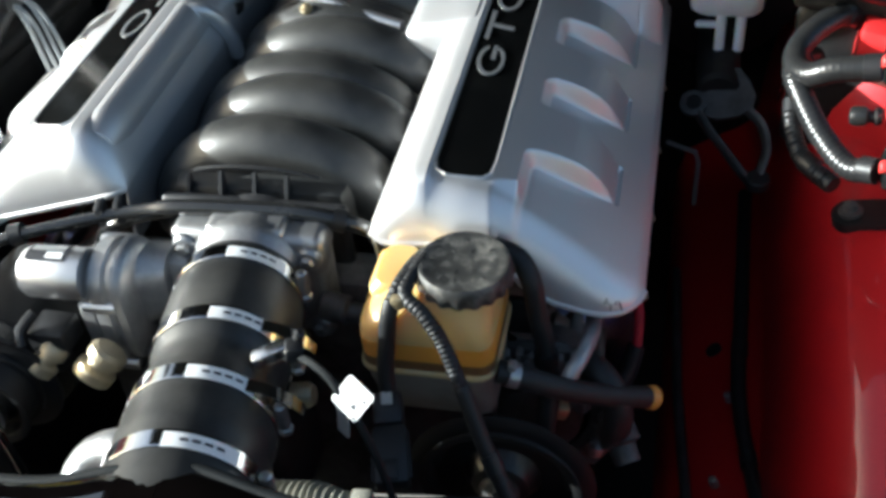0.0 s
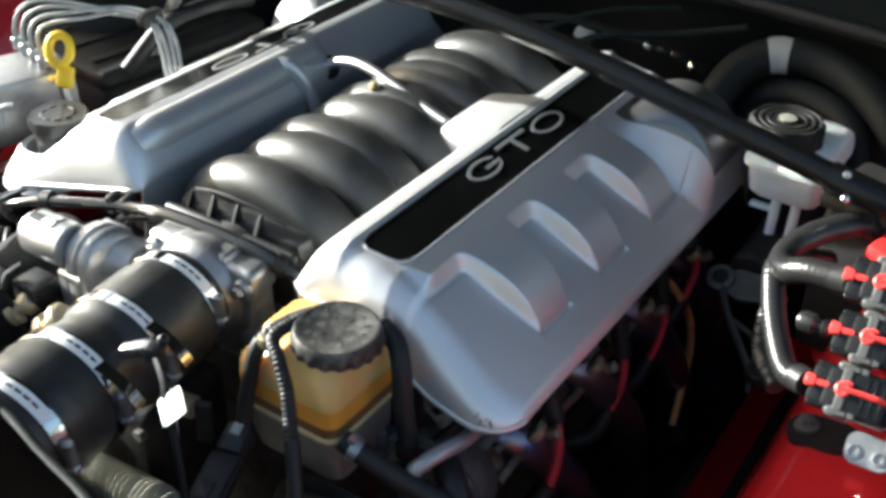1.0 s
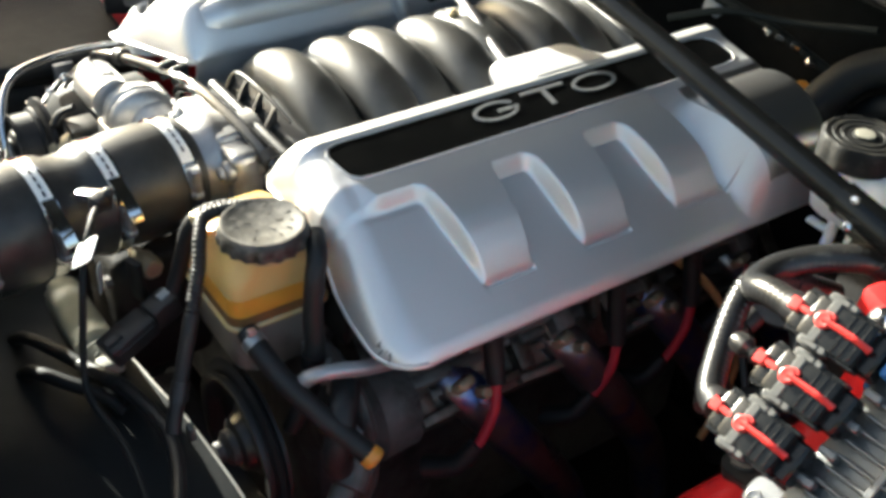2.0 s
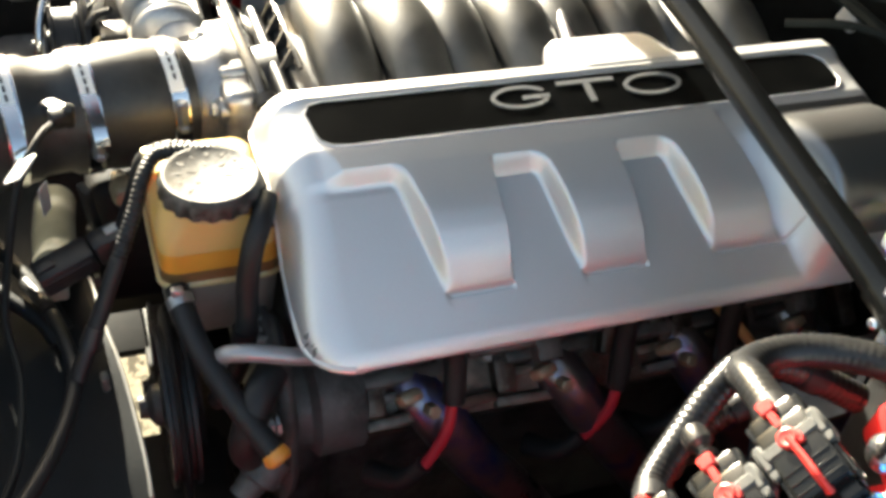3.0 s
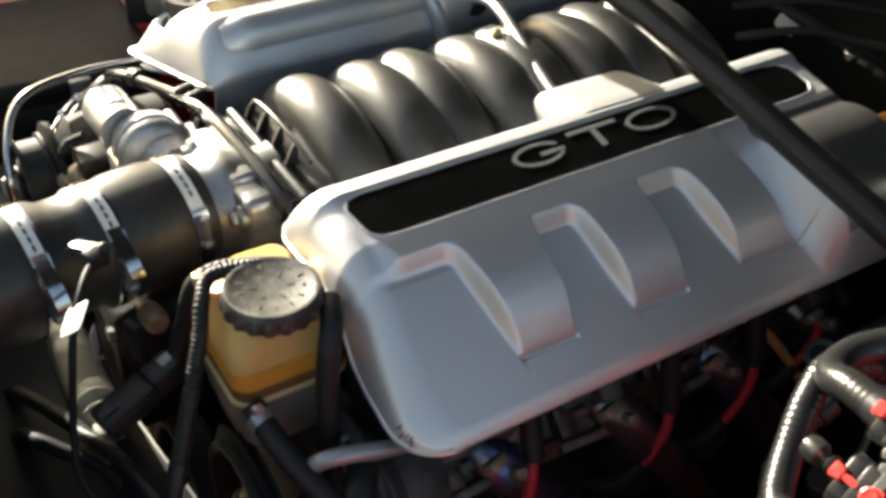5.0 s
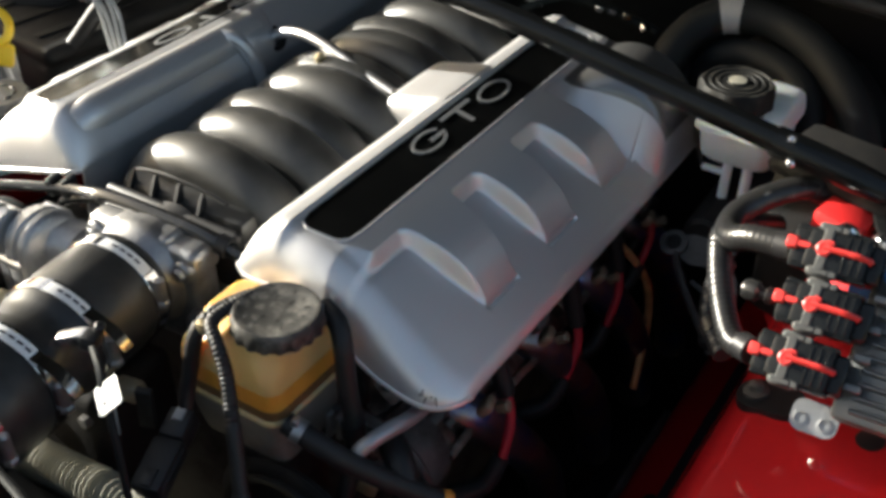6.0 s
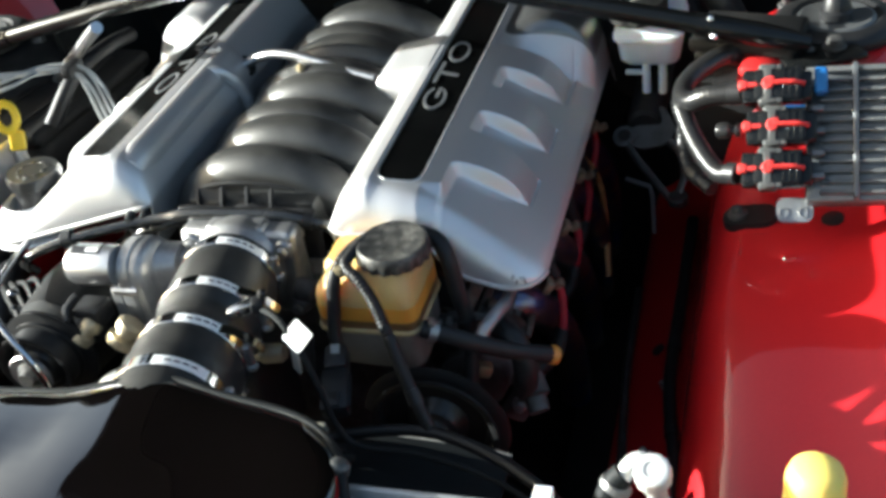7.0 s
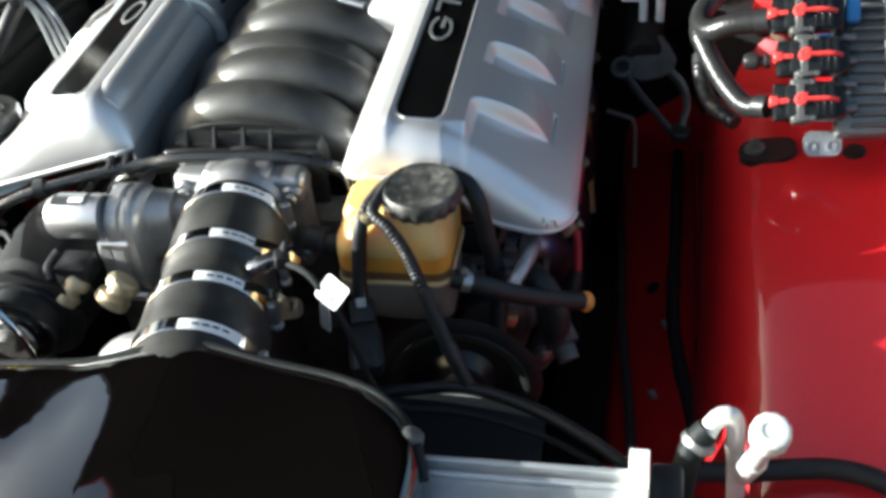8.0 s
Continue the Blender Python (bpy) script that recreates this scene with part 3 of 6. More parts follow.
        c = (0.190, y + 0.012, 0.684) if side > 0 else flip((0.190, y + 0.012, 0.684))
        box(bm, c, (0.012, 0.072, 0.050), 0.003, rotm(0, 30 * side, 0))
        part("exhaust_flange", bm, CAST_DIRTY, engine)

# browned bolts at the exhaust ports
for y in (0.614, 0.716, 0.819, 0.930):
    bm = bmesh.new()
    box(bm, (0.243, y, 0.728), (0.010, 0.018, 0.016), 0.004, rotm(0, 38, 18))
    cyl(bm, (0.246, y + 0.014, 0.716), (0.256, y + 0.016, 0.722), 0.0055, 6, 0.001)
    part("port_bolt", bm, BROWNED, engine, "heat-browned bolt and lug")

# spark plug leads: upper and lower end of each red wire
LEADS = [(Vector(a), Vector(b)) for a, b in (((0.243, 0.648, 0.716), (0.251, 0.629, 0.657)), ((0.240, 0.786, 0.692), (0.240, 0.768, 0.634)), ((0.238, 0.880, 0.695), (0.238, 0.860, 0.633)), ((0.237, 0.953, 0.716), (0.238, 0.934, 0.665)))]
for k in range(4):
    a, b = LEADS[k]
    lead = thing("spark_plug_lead", tuple(b), "red spark plug lead with black rubber boots below the cover", "cable", "spark plug leads")
    bm = bmesh.new()
    tube(bm, [a + Vector((-0.004, 0.002, 0.008)), a, a.lerp(b, 0.45) + Vector((0.004, 0.003, 0)), b, b + Vector((-0.003, -0.004, -0.006))], 0.0045, 10, 0.004)
    part("wire", bm, RED_WIRE, lead, "red silicone wire")
    bm = bmesh.new()
    tube(bm, [Vector((a.x - 0.018, a.y + 0.004, 0.775)), Vector((a.x - 0.012, a.y + 0.003, (a.z + 0.77) / 2)), a + Vector((-0.001, 0.001, -0.003))], 0.0085, 12, 0.005)
    part("boot", bm, RUBBER, lead, "black rubber boot")
    bm = bmesh.new()
    tube(bm, [b + Vector((0, 0, 0.003)), b + Vector((-0.008, -0.014, -0.022)), b + Vector((-0.030, -0.030, -0.036))], 0.0085, 12, 0.005, radius=lambda s, L: 0.0075 + 0.003 * s / L)
    part("boot", bm, RUBBER, lead, "black rubber boot")
for k in range(2):
    bm = bmesh.new()
    y = 0.70 + 0.22 * k
    box(bm, (0.206, y, 0.748), (0.045, 0.075, 0.018), 0.004, rotm(0, 38, 0))
    box(bm, (0.186, y, 0.728), (0.020, 0.040, 0.060), 0.004, rotm(0, 38, 0))
    box(bm, (0.226, y + 0.024, 0.735), (0.022, 0.020, 0.016), 0.003, rotm(0, 38, 0))
    single("ignition_coil", bm, CAST_DIRTY, "dull metal ignition coil bracket under the cover", "coil", "ignition coils")

bm = bmesh.new()
tube(bm, [(0.205, 0.885, 0.722), (0.226, 0.908, 0.700), (0.237, 0.932, 0.666), (0.241, 0.958, 0.625), (0.242, 0.972, 0.580), (0.244, 0.962, 0.530), (0.248, 0.938, 0.490)], 0.0046, 12)
single("dipstick_tube", bm, COPPER, "copper-coloured metal tube beside the exhaust", "pipe")
bm = bmesh.new()
tube(bm, [(0.262, 1.045, 0.580), (0.296, 1.030, 0.578), (0.300, 1.026, 0.565), (0.300, 1.030, 0.500)], 0.0032, 10, smooth_path=False)
single("bent_rod", bm, GREY_TAPE, "thin bent steel rod hanging beside the engine", "rod")

# ---------------------------------------------------------------- engine covers


def cover_profile_top(x):
    return lerp(x, [(0.054, 0.842), (0.058, 0.852), (0.066, 0.866), (0.076, 0.877), (0.086, 0.8835), (0.097, 0.8845), (0.101, 0.8815), (0.141, 0.8738), (0.143, 0.8740), (0.147, 0.8730), (0.153, 0.8708), (0.160, 0.8682), (0.166, 0.8655)])


def cover_lip(x, side=1):
    if side < 0:
        return lerp(x, [(0.054, 0.838), (0.12, 0.822), (0.20, 0.802), (0.256, 0.789)])
    return lerp(x, [(0.054, 0.838), (0.064, 0.834), (0.09, 0.835), (0.12, 0.838), (0.145, 0.834), (0.157, 0.818), (0.172, 0.798), (0.19, 0.788), (0.215, 0.781), (0.24, 0.779), (0.256, 0.780)])


FINGERS = (((0.626, 0.685), (0.643, 0.687)), ((0.727, 0.780), (0.743, 0.789)), ((0.826, 0.868), (0.847, 0.891)))


def recess(x, y):
    """How deep the outer slope is sunk between its raised fingers: 0 on a finger or the land above, 1 on the slope."""
    u = min(1.0, max(0.0, (x - 0.166) / 0.058))
    edges = [(a0 + (a1 - a0) * u, b0 + (b1 - b0) * u) for (a0, b0), (a1, b1) in FINGERS]
    deep = 0.0
    corner = 0.0125
    for lo, hi in ((None, edges[0][0]), (edges[0][1], edges[1][0]), (edges[1][1], edges[2][0])):
        start = 0.1625 if lo else 0.1595
        d = [hi - y, (x - start) * (1.25 if lo else 1.3)]
        if lo:
            d.append((y - lo) * 4.5)
        deep = max(deep, corner - math.sqrt(sum(max(0.0, corner - q) ** 2 for q in d)))
    deep /= 0.0073 - 0.0021 * u
    return 0.4 * smooth01(deep) + 0.6 * min(1.0, max(0.0, deep))


def cover_z(x, y):
    rec = lerp(x, [(0.143, 0.8655), (0.152, 0.8615), (0.160, 0.8575), (0.1695, 0.8515), (0.226, 0.8075), (0.244, 0.7935), (0.252, 0.7875), (0.256, 0.781)])
    full = lerp(x, [(0.166, 0.8655), (0.174, 0.8618), (0.184, 0.8565), (0.194, 0.8500), (0.204, 0.8415), (0.214, 0.8298), (0.221, 0.8175), (0.2256, 0.8090), (0.2264, 0.8044), (0.2272, 0.8036), (0.2285, 0.8040), (0.2300, 0.8044), (0.244, 0.7935), (0.252, 0.7875), (0.256, 0.781)]) if x > 0.166 else cover_profile_top(x)
    if x < 0.1425:
        rec = full
    k = recess(x, y) if x > 0.1425 else 0.0
    # the land falls away in a flat chamfer towards the front corner
    if x > 0.125 and y < 0.6:
        drop = 0.55 * max(0.0, 0.584 + 0.55 * (x - 0.160) - y)
        full = max(min(rec, full) if x > 0.1425 else 0.0, full - drop)
    low = min(rec, full) if x < 0.2 else rec
    z = full + (low - full) * k
    # behind the last finger a hollow, then the smooth dome of the rear end
    edge = 0.868 + 0.36 * (x - 0.150)
    if y > edge and x > 0.146:
        s = y - edge
        low = min(full, rec + 0.006 * smooth01((0.172 - x) / 0.02)) - 0.003 * (1 - smooth01((x - 0.215) / 0.02))
        fall = smooth01(s / 0.005) * smooth01((x - 0.146) / 0.012)
        dome = 0.796 + 0.079 * math.sqrt(max(0.0, 1 - ((x - 0.186) / 0.066) ** 2)) if abs(x - 0.186) < 0.066 else 0.0
        rise = smooth01((s - 0.006) / (0.050 - 0.25 * max(0.0, x - 0.166)))
        z = z + (low - z) * fall
        z = z + max(0.0, max(dome, full if x < 0.17 else 0) - z) * rise
    return z


COVER_Y0, COVER_Y1 = 0.541, 1.045


def cover_point(x, v, side=1):
    """A point of the cover's skin: x across, v from 0 at the front lip to 1 where the top begins, then on to the rear."""
    r = 0.034
    y_lip = COVER_Y0
    if x > 0.256 - r:
        y_lip += r - math.sqrt(max(0, r * r - (x - 0.256 + r) ** 2))
    r2 = 0.02
    if x < 0.054 + r2:
        y_lip += 0.4 * (r2 - math.sqrt(max(0, r2 * r2 - (0.054 + r2 - x) ** 2)))
    y_top = 0.571 + (y_lip - COVER_Y0) * 0.8
    if side < 0:
        y_lip -= 0.018 * (x - 0.054) / 0.2
    if v <= 1:
        a = v * math.pi / 2
        zt, zl = cover_z(x, y_top), min(cover_lip(x, side), cover_z(x, y_top) - 0.002)
        return (x, y_top - (y_top - y_lip) * math.cos(a) ** 0.9, zl + (zt - zl) * math.sin(a) ** 0.9)
    y = y_top + (v - 1) * (COVER_Y1 - y_top)
    z = cover_z(x, y)
    return (x, y, z - 0.05 * smooth01((y - 1.00) / 0.05))


CX = sorted(set([0.054, 0.0555, 0.058, 0.062, 0.066, 0.071, 0.076, 0.081, 0.086, 0.0915, 0.097, 0.099, 0.101, 0.111, 0.121, 0.131, 0.141, 0.143, 0.145, 0.147, 0.150, 0.153, 0.1565, 0.1580, 0.1595, 0.1608, 0.1622, 0.1635, 0.1647, 0.166, 0.1672, 0.1684, 0.1695] + [0.1705 + 0.0025 * k for k in range(23)] + [0.2258, 0.2265, 0.2272, 0.2285, 0.230, 0.237, 0.244, 0.248, 0.252, 0.254, 0.2555, 0.256]))


def engine_cover(side):
    dy = 0 if side > 0 else 0.03
    put = (lambda p: (p[0], p[1] + dy, p[2])) if side > 0 else (lambda p: (2 * MID - p[0], p[1] + dy, p[2]))
    cover = thing("engine_cover", put((0.15, 0.80, 0.78)), "silver painted engine cover with a black strip and raised ribs", "engine cover", "engine covers")
    bm = bmesh.new()
    vs = [k / 10 for k in range(11)] + [1 + k / 420 for k in range(1, 421)]
    rows = [[put(cover_point(x, v, side)) for x in CX] for v in vs]
    sheet(bm, rows, 0.0025)
    # skirts down the inner and the outer side
    for x, zb, dx in ((0.0545, 0.782, 0.006),):
        rows = []
        for k in range(41):
            p = cover_point(x, 0.12 + 1.88 * k / 40, side)
            rows.append([put((p[0] + dx * t, p[1], p[2] - 0.001 + (zb - p[2]) * t)) for t in (0, 0.35, 0.7, 1.0)])
        sheet(bm, rows, 0.002, (1, 0, 0) if side > 0 else (-1, 0, 0))
    part("shell", bm, SILVER, cover, smooth=32)
    # bright bead along the bottom lip
    bm = bmesh.new()
    tube(bm, [put(Vector(cover_point(x, 0.0, side)) + Vector((0, 0.001, 0.0005))) for x in [0.0545 + 0.0097 * k for k in range(20)] + [0.2465, 0.2525, 0.2555]], 0.0026, 8, 0.004)
    part("lip", bm, SILVER, cover)
    # black strip
    bm = bmesh.new()
    outline = [(0.111, 0.566), (0.104, 0.570), (0.1015, 0.580), (0.1015, 0.96), (0.104, 0.976), (0.112, 0.984), (0.132, 0.986), (0.1395, 0.980), (0.1415, 0.968), (0.1415, 0.592), (0.140, 0.578), (0.135, 0.571), (0.128, 0.569)]
    lo = [bm.verts.new(put((x, y + 0.004, 0.8818 - 0.2 * (x - 0.101) - 0.002))) for x, y in outline]
    hi = [bm.verts.new(put((x, y + 0.004, 0.8818 - 0.2 * (x - 0.101) + 0.0008))) for x, y in outline]
    bm.faces.new(lo)
    bm.faces.new(hi)
    for k in range(len(lo)):
        j = (k + 1) % len(lo)
        bm.faces.new((lo[k], lo[j], hi[j], hi[k]))
    strip = part("strip", bm, GLOSS_BLACK, cover, "gloss black strip")
    # thin bright edge round the strip
    bm = bmesh.new()
    edge = [put((0.121 + (x - 0.121) * 1.06, 0.78 + (y - 0.78) * 1.006 + 0.004, 0.8822 - 0.2 * (x - 0.101))) for x, y in outline]
    tube(bm, edge + edge[:1], 0.0008, 6, 0.01, smooth_path=False)
    part("strip_edge", bm, SILVER, strip)
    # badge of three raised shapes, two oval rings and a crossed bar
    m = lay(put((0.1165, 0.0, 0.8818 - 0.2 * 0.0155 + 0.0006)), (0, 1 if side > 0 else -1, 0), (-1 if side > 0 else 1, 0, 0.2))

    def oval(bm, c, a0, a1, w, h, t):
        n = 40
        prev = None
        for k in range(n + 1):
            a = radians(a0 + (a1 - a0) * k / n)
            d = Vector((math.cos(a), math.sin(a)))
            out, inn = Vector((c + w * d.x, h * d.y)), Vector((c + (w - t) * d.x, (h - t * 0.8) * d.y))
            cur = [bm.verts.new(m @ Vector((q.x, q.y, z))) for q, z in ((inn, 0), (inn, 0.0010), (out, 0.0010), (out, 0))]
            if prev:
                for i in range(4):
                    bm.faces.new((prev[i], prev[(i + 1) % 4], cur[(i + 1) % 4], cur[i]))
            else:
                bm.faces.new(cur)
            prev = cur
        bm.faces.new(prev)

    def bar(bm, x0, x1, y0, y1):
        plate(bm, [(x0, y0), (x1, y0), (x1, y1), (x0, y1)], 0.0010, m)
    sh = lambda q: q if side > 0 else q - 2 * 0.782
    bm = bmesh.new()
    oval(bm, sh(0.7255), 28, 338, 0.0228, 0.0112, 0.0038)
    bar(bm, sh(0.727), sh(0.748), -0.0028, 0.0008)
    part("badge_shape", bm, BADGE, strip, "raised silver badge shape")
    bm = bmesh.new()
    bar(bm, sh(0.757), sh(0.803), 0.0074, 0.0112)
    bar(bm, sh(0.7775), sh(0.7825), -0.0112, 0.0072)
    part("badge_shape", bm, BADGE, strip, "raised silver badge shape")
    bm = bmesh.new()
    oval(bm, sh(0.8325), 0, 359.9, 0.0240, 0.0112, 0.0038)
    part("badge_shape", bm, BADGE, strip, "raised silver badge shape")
    # raised boss on the inner side that takes the cross pipe
    bm = bmesh.new()
    if side > 0:
        rows = []
        for j in range(25):
            t = j / 24
            y = 0.777 + 0.100 * (0.5 - 0.5 * math.cos(math.pi * t))
            w = abs(2 * (y - 0.777) / 0.100 - 1)
            e = max(0.02, (1 - w ** 14) ** 0.5)
            rows.append([(0.092 - 0.068 * s2 * (0.25 + 0.75 * e), y, 0.800 + (zz - 0.800) * (0.62 + 0.38 * e)) for s2, zz in ((0, 0.8850), (0.18, 0.8842), (0.30, 0.8815), (0.5, 0.8790), (0.72, 0.8760), (0.86, 0.8725), (0.94, 0.866), (0.985, 0.856), (1.0, 0.838), (1.0, 0.82), (0.97, 0.80))])
        sheet(bm, rows, 0.003, (0.6, 0, -0.8))
    else:
        rows = []
        for j in range(15):
            t = j / 14
            y = 0.800 + 0.058 * t
            e = min(1, math.sqrt(max(0, 1 - abs(2 * t - 1) ** 4)) + 0.02)
            rows.append([(2 * MID - 0.085 + 0.028 * s2 * e + 0.004, y, zz) for s2, zz in ((0, 0.882), (0.4, 0.878), (0.75, 0.868), (0.95, 0.852), (1.0, 0.83), (0.9, 0.805), (0.6, 0.79))])
        sheet(bm, rows, 0.003, (-0.6, 0, -0.8))
    part("boss", bm, SILVER, cover)
    if side < 0:
        bm = bmesh.new()
        tube(bm, [(2 * MID - 0.078, 0.791, 0.878), (2 * MID - 0.064, 0.796, 0.875), (2 * MID - 0.053, 0.802, 0.858), (2 * MID - 0.047, 0.807, 0.836), (2 * MID - 0.047, 0.809, 0.822)], 0.0072, 12, 0.004)
        part("bead", bm, SILVER, cover)
    # shoulder rib along the inner side
    if side < 0:
        bm = bmesh.new()
        rows = []
        for j in range(22):
            t = j / 21
            y = 0.566 + 0.242 * t
            h = smooth01(t / 0.09)
            rows.append([put((x - 0.002 * h, y, z + 0.0058 * h - 0.0025)) for x, z in ((0.090, 0.880), (0.087, 0.8825), (0.082, 0.8825), (0.074, 0.8795), (0.068, 0.873), (0.0655, 0.866), (0.0645, 0.856), (0.0640, 0.846))])
        sheet(bm, rows, 0.003, (0.7 * side, 0, -0.7))
        part("shoulder", bm, SILVER, cover)
    if side > 0:
        # Overlay on the dome whose darker colour stands for shade.
        bm = bmesh.new()
        rows = []
        for j in range(29):
            row = []
            for i in range(33):
                x = 0.152 + 0.097 * i / 32
                y0 = 0.868 + 0.36 * (x - 0.150) + 0.034 - 0.05 * max(0.0, x - 0.166)
                y = y0 + (1.042 - y0) * j / 28
                row.append((x, y, cover_z(x, y) + 0.0012 - 0.05 * smooth01((y - 1.00) / 0.05)))
            rows.append(row)
        sheet(bm, rows, 0.001)
        part("rear_shade_overlay", bm, SILVER_DARK, cover, "rounded rear end overlaid in silver darkened for shade")
        bm = bmesh.new()
        box(bm, (0.232, 0.972, 0.793), (0.012, 0.018, 0.014), 0.003, rotm(0, 45, 0))
        part("clip_boss", bm, SILVER, cover)
        bm = bmesh.new()
        for k in range(6):
            c = Vector(cover_point(0.228 + 0.0024 * k + 0.001 * math.sin(k * 5), 0.24 + 0.07 * math.sin(k * 2.3)))
            R = rotm(50, 0, 40 * math.sin(k * 1.7))
            box(bm, c + Vector((0, -0.0004, 0.0002)), (0.0008, 0.0025 + 0.0025 * abs(math.sin(k)), 0.0005), 0, R)
        part("scuff", bm, PRINT, cover, "dark scuff marks at the corner")
    return cover


engine_cover(1)
engine_cover(-1)

# ---------------------------------------------------------------- intake manifold

manifold = thing("intake_manifold", (MID, 0.80, 0.78), "dusty black plastic intake manifold with eight arched runners", "intake manifold")
for k in range(8):
    y = 0.633 + 0.0490 * k + (0.003 if k % 2 else -0.002)
    sh = 0.007 if k % 2 else -0.005
    bm = bmesh.new()
    arc = [(0.052, 0.770), (0.044, 0.802), (0.022, 0.829), (-0.012, 0.845), (-0.048, 0.850), (-0.080, 0.844), (-0.108, 0.827), (-0.128, 0.800), (-0.136, 0.766)]
    line = glide([(x + sh, y, z + (0.005 if k % 2 else 0)) for x, z in arc], 0.007)
    rings = []
    for i, q in enumerate(line):
        d = (line[min(i + 1, len(line) - 1)] - line[max(i - 1, 0)]).normalized()
        up = Vector((d.z, 0, -d.x)) * -1
        if up.z < 0 and abs(d.x) > 0.3:
            up = -up
        rings.append([bm.verts.new(q + Vector((0, 1, 0)) * 0.0272 * math.cos(a) + Vector((-d.z, 0, d.x)) * 0.0245 * math.sin(a)) for a in [2 * math.pi * s / 26 for s in range(26)]])
    for a, b in zip(rings, rings[1:]):
        bridge(bm, a, b)
    bm.faces.new(rings[0])
    bm.faces.new(rings[-1])
    part("runner", bm, MANIFOLD, manifold)
bm = bmesh.new()
box(bm, (-0.05, 0.805, 0.815), (0.15, 0.44, 0.05), 0.015)
part("plenum", bm, MANIFOLD, manifold)
bm = bmesh.new()
box(bm, (-0.05, 0.580, 0.800), (0.155, 0.012, 0.070), 0.006, seg=3)
lathe(bm, (-0.045, 0.583, 0.792), (0, -1, 0), [(0, 0.046), (0.006, 0.044), (0.020, 0.042), (0.026, 0.040)], 40)
flange = part("front_flange", bm, PLASTIC, manifold)
for k in range(4):
    bm = bmesh.new()
    x = (-0.104, -0.076, -0.0475, -0.0215)[k]
    zt = 0.857 - 2.2 * (x + 0.05) ** 2
    plate(bm, [(0, 0), (0.030, 0), (0.026, 0.008), (0.004, 0.050), (0, 0.053)], 0.0028, lay((x, 0.594, zt - 0.056), (0, -1, 0), (0, 0, 1)))
    part("rib", bm, PLASTIC, flange)
bm = bmesh.new()
tube(bm, [(-0.100, 0.593, 0.849), (-0.08, 0.592, 0.8545), (-0.05, 0.591, 0.857), (-0.02, 0.592, 0.8545), (0.004, 0.593, 0.849)], 0.0018, 8, 0.006)
part("rim", bm, PLASTIC, flange)
bm = bmesh.new()
lathe(bm, (-0.072, 0.815, 0.868), (0, 0, 1), [(0, 0.006), (0.004, 0.006), (0.005, 0.004), (0.007, 0.0035), (0.008, 0.002)], 12)
part("port_cap", bm, BRASS, manifold, "small brass port")

bm = bmesh.new()
tube(bm, [(-0.178, 0.8505, 0.842), (-0.165, 0.848, 0.855), (-0.145, 0.844, 0.868), (-0.115, 0.838, 0.877), (-0.085, 0.832, 0.8775), (-0.055, 0.827, 0.872), (-0.020, 0.820, 0.864), (0.018, 0.813, 0.857)], 0.0058, 14, 0.005)
single("crossover_pipe", bm, PIPE_STEEL, "satin silver steam pipe arched over the manifold runners", "pipe")
# Dark plug in place of the shaded hole the pipe runs into.
bm = bmesh.new()
cyl(bm, (-0.186, 0.853, 0.838), (-0.158, 0.848, 0.858), 0.0135, 18)
single("pipe_hole_plug", bm, RUBBER, "dark plug as the shaded hole where the silver pipe enters", "grommet")

# ---------------------------------------------------------------- throttle body, intake hose


def case_loops(bm, loops, n=5):
    """A casting built of rounded oblong sections along x: x, middle y and z, width, height, corner radius."""
    prev = None
    for x, cy, cz, w, h, r in loops:
        cur = [bm.verts.new((x, cy + a, cz + b)) for a, b in rounded(w, h, r, n)]
        if prev:
            bridge(bm, prev, cur)
        else:
            bm.faces.new(cur)
        prev = cur
    bm.faces.new(prev)


throttle = thing("throttle_body", (-0.045, 0.53, 0.80), "grey cast aluminium throttle body with an electric motor", "throttle body")
bm = bmesh.new()
box(bm, (-0.040, 0.545, 0.790), (0.122, 0.028, 0.098), 0.008, seg=3)
box(bm, (-0.040, 0.545, 0.838), (0.062, 0.026, 0.012), 0.005, seg=3)
box(bm, (-0.040, 0.558, 0.790), (0.108, 0.012, 0.098), 0.008, seg=3)
lathe(bm, (-0.040, 0.562, 0.802), (0, -1, 0), [(0, 0.044), (0.018, 0.045), (0.022, 0.0475), (0.034, 0.0475), (0.038, 0.0445), (0.062, 0.044)], 40)
body = part("housing", bm, CAST, throttle)
for dx, dz in ((-0.048, 0.038), (0.050, 0.034), (0.050, -0.036), (-0.048, -0.036)):
    bm = bmesh.new()
    cyl(bm, (-0.040 + dx, 0.562, 0.788 + dz), (-0.040 + dx, 0.527, 0.788 + dz), 0.010, 14, 0.002)
    cyl(bm, (-0.040 + dx, 0.528, 0.788 + dz), (-0.040 + dx, 0.522, 0.788 + dz), 0.006, 6)
    part("bolt", bm, CAST, body)
bm = bmesh.new()
cyl(bm, (0.014, 0.530, 0.776), (0.036, 0.527, 0.774), 0.012, 16)
cyl(bm, (0.032, 0.527, 0.774), (0.048, 0.526, 0.773), 0.008, 16)
part("shaft_stub", bm, CAST_DIRTY, throttle)
bm = bmesh.new()
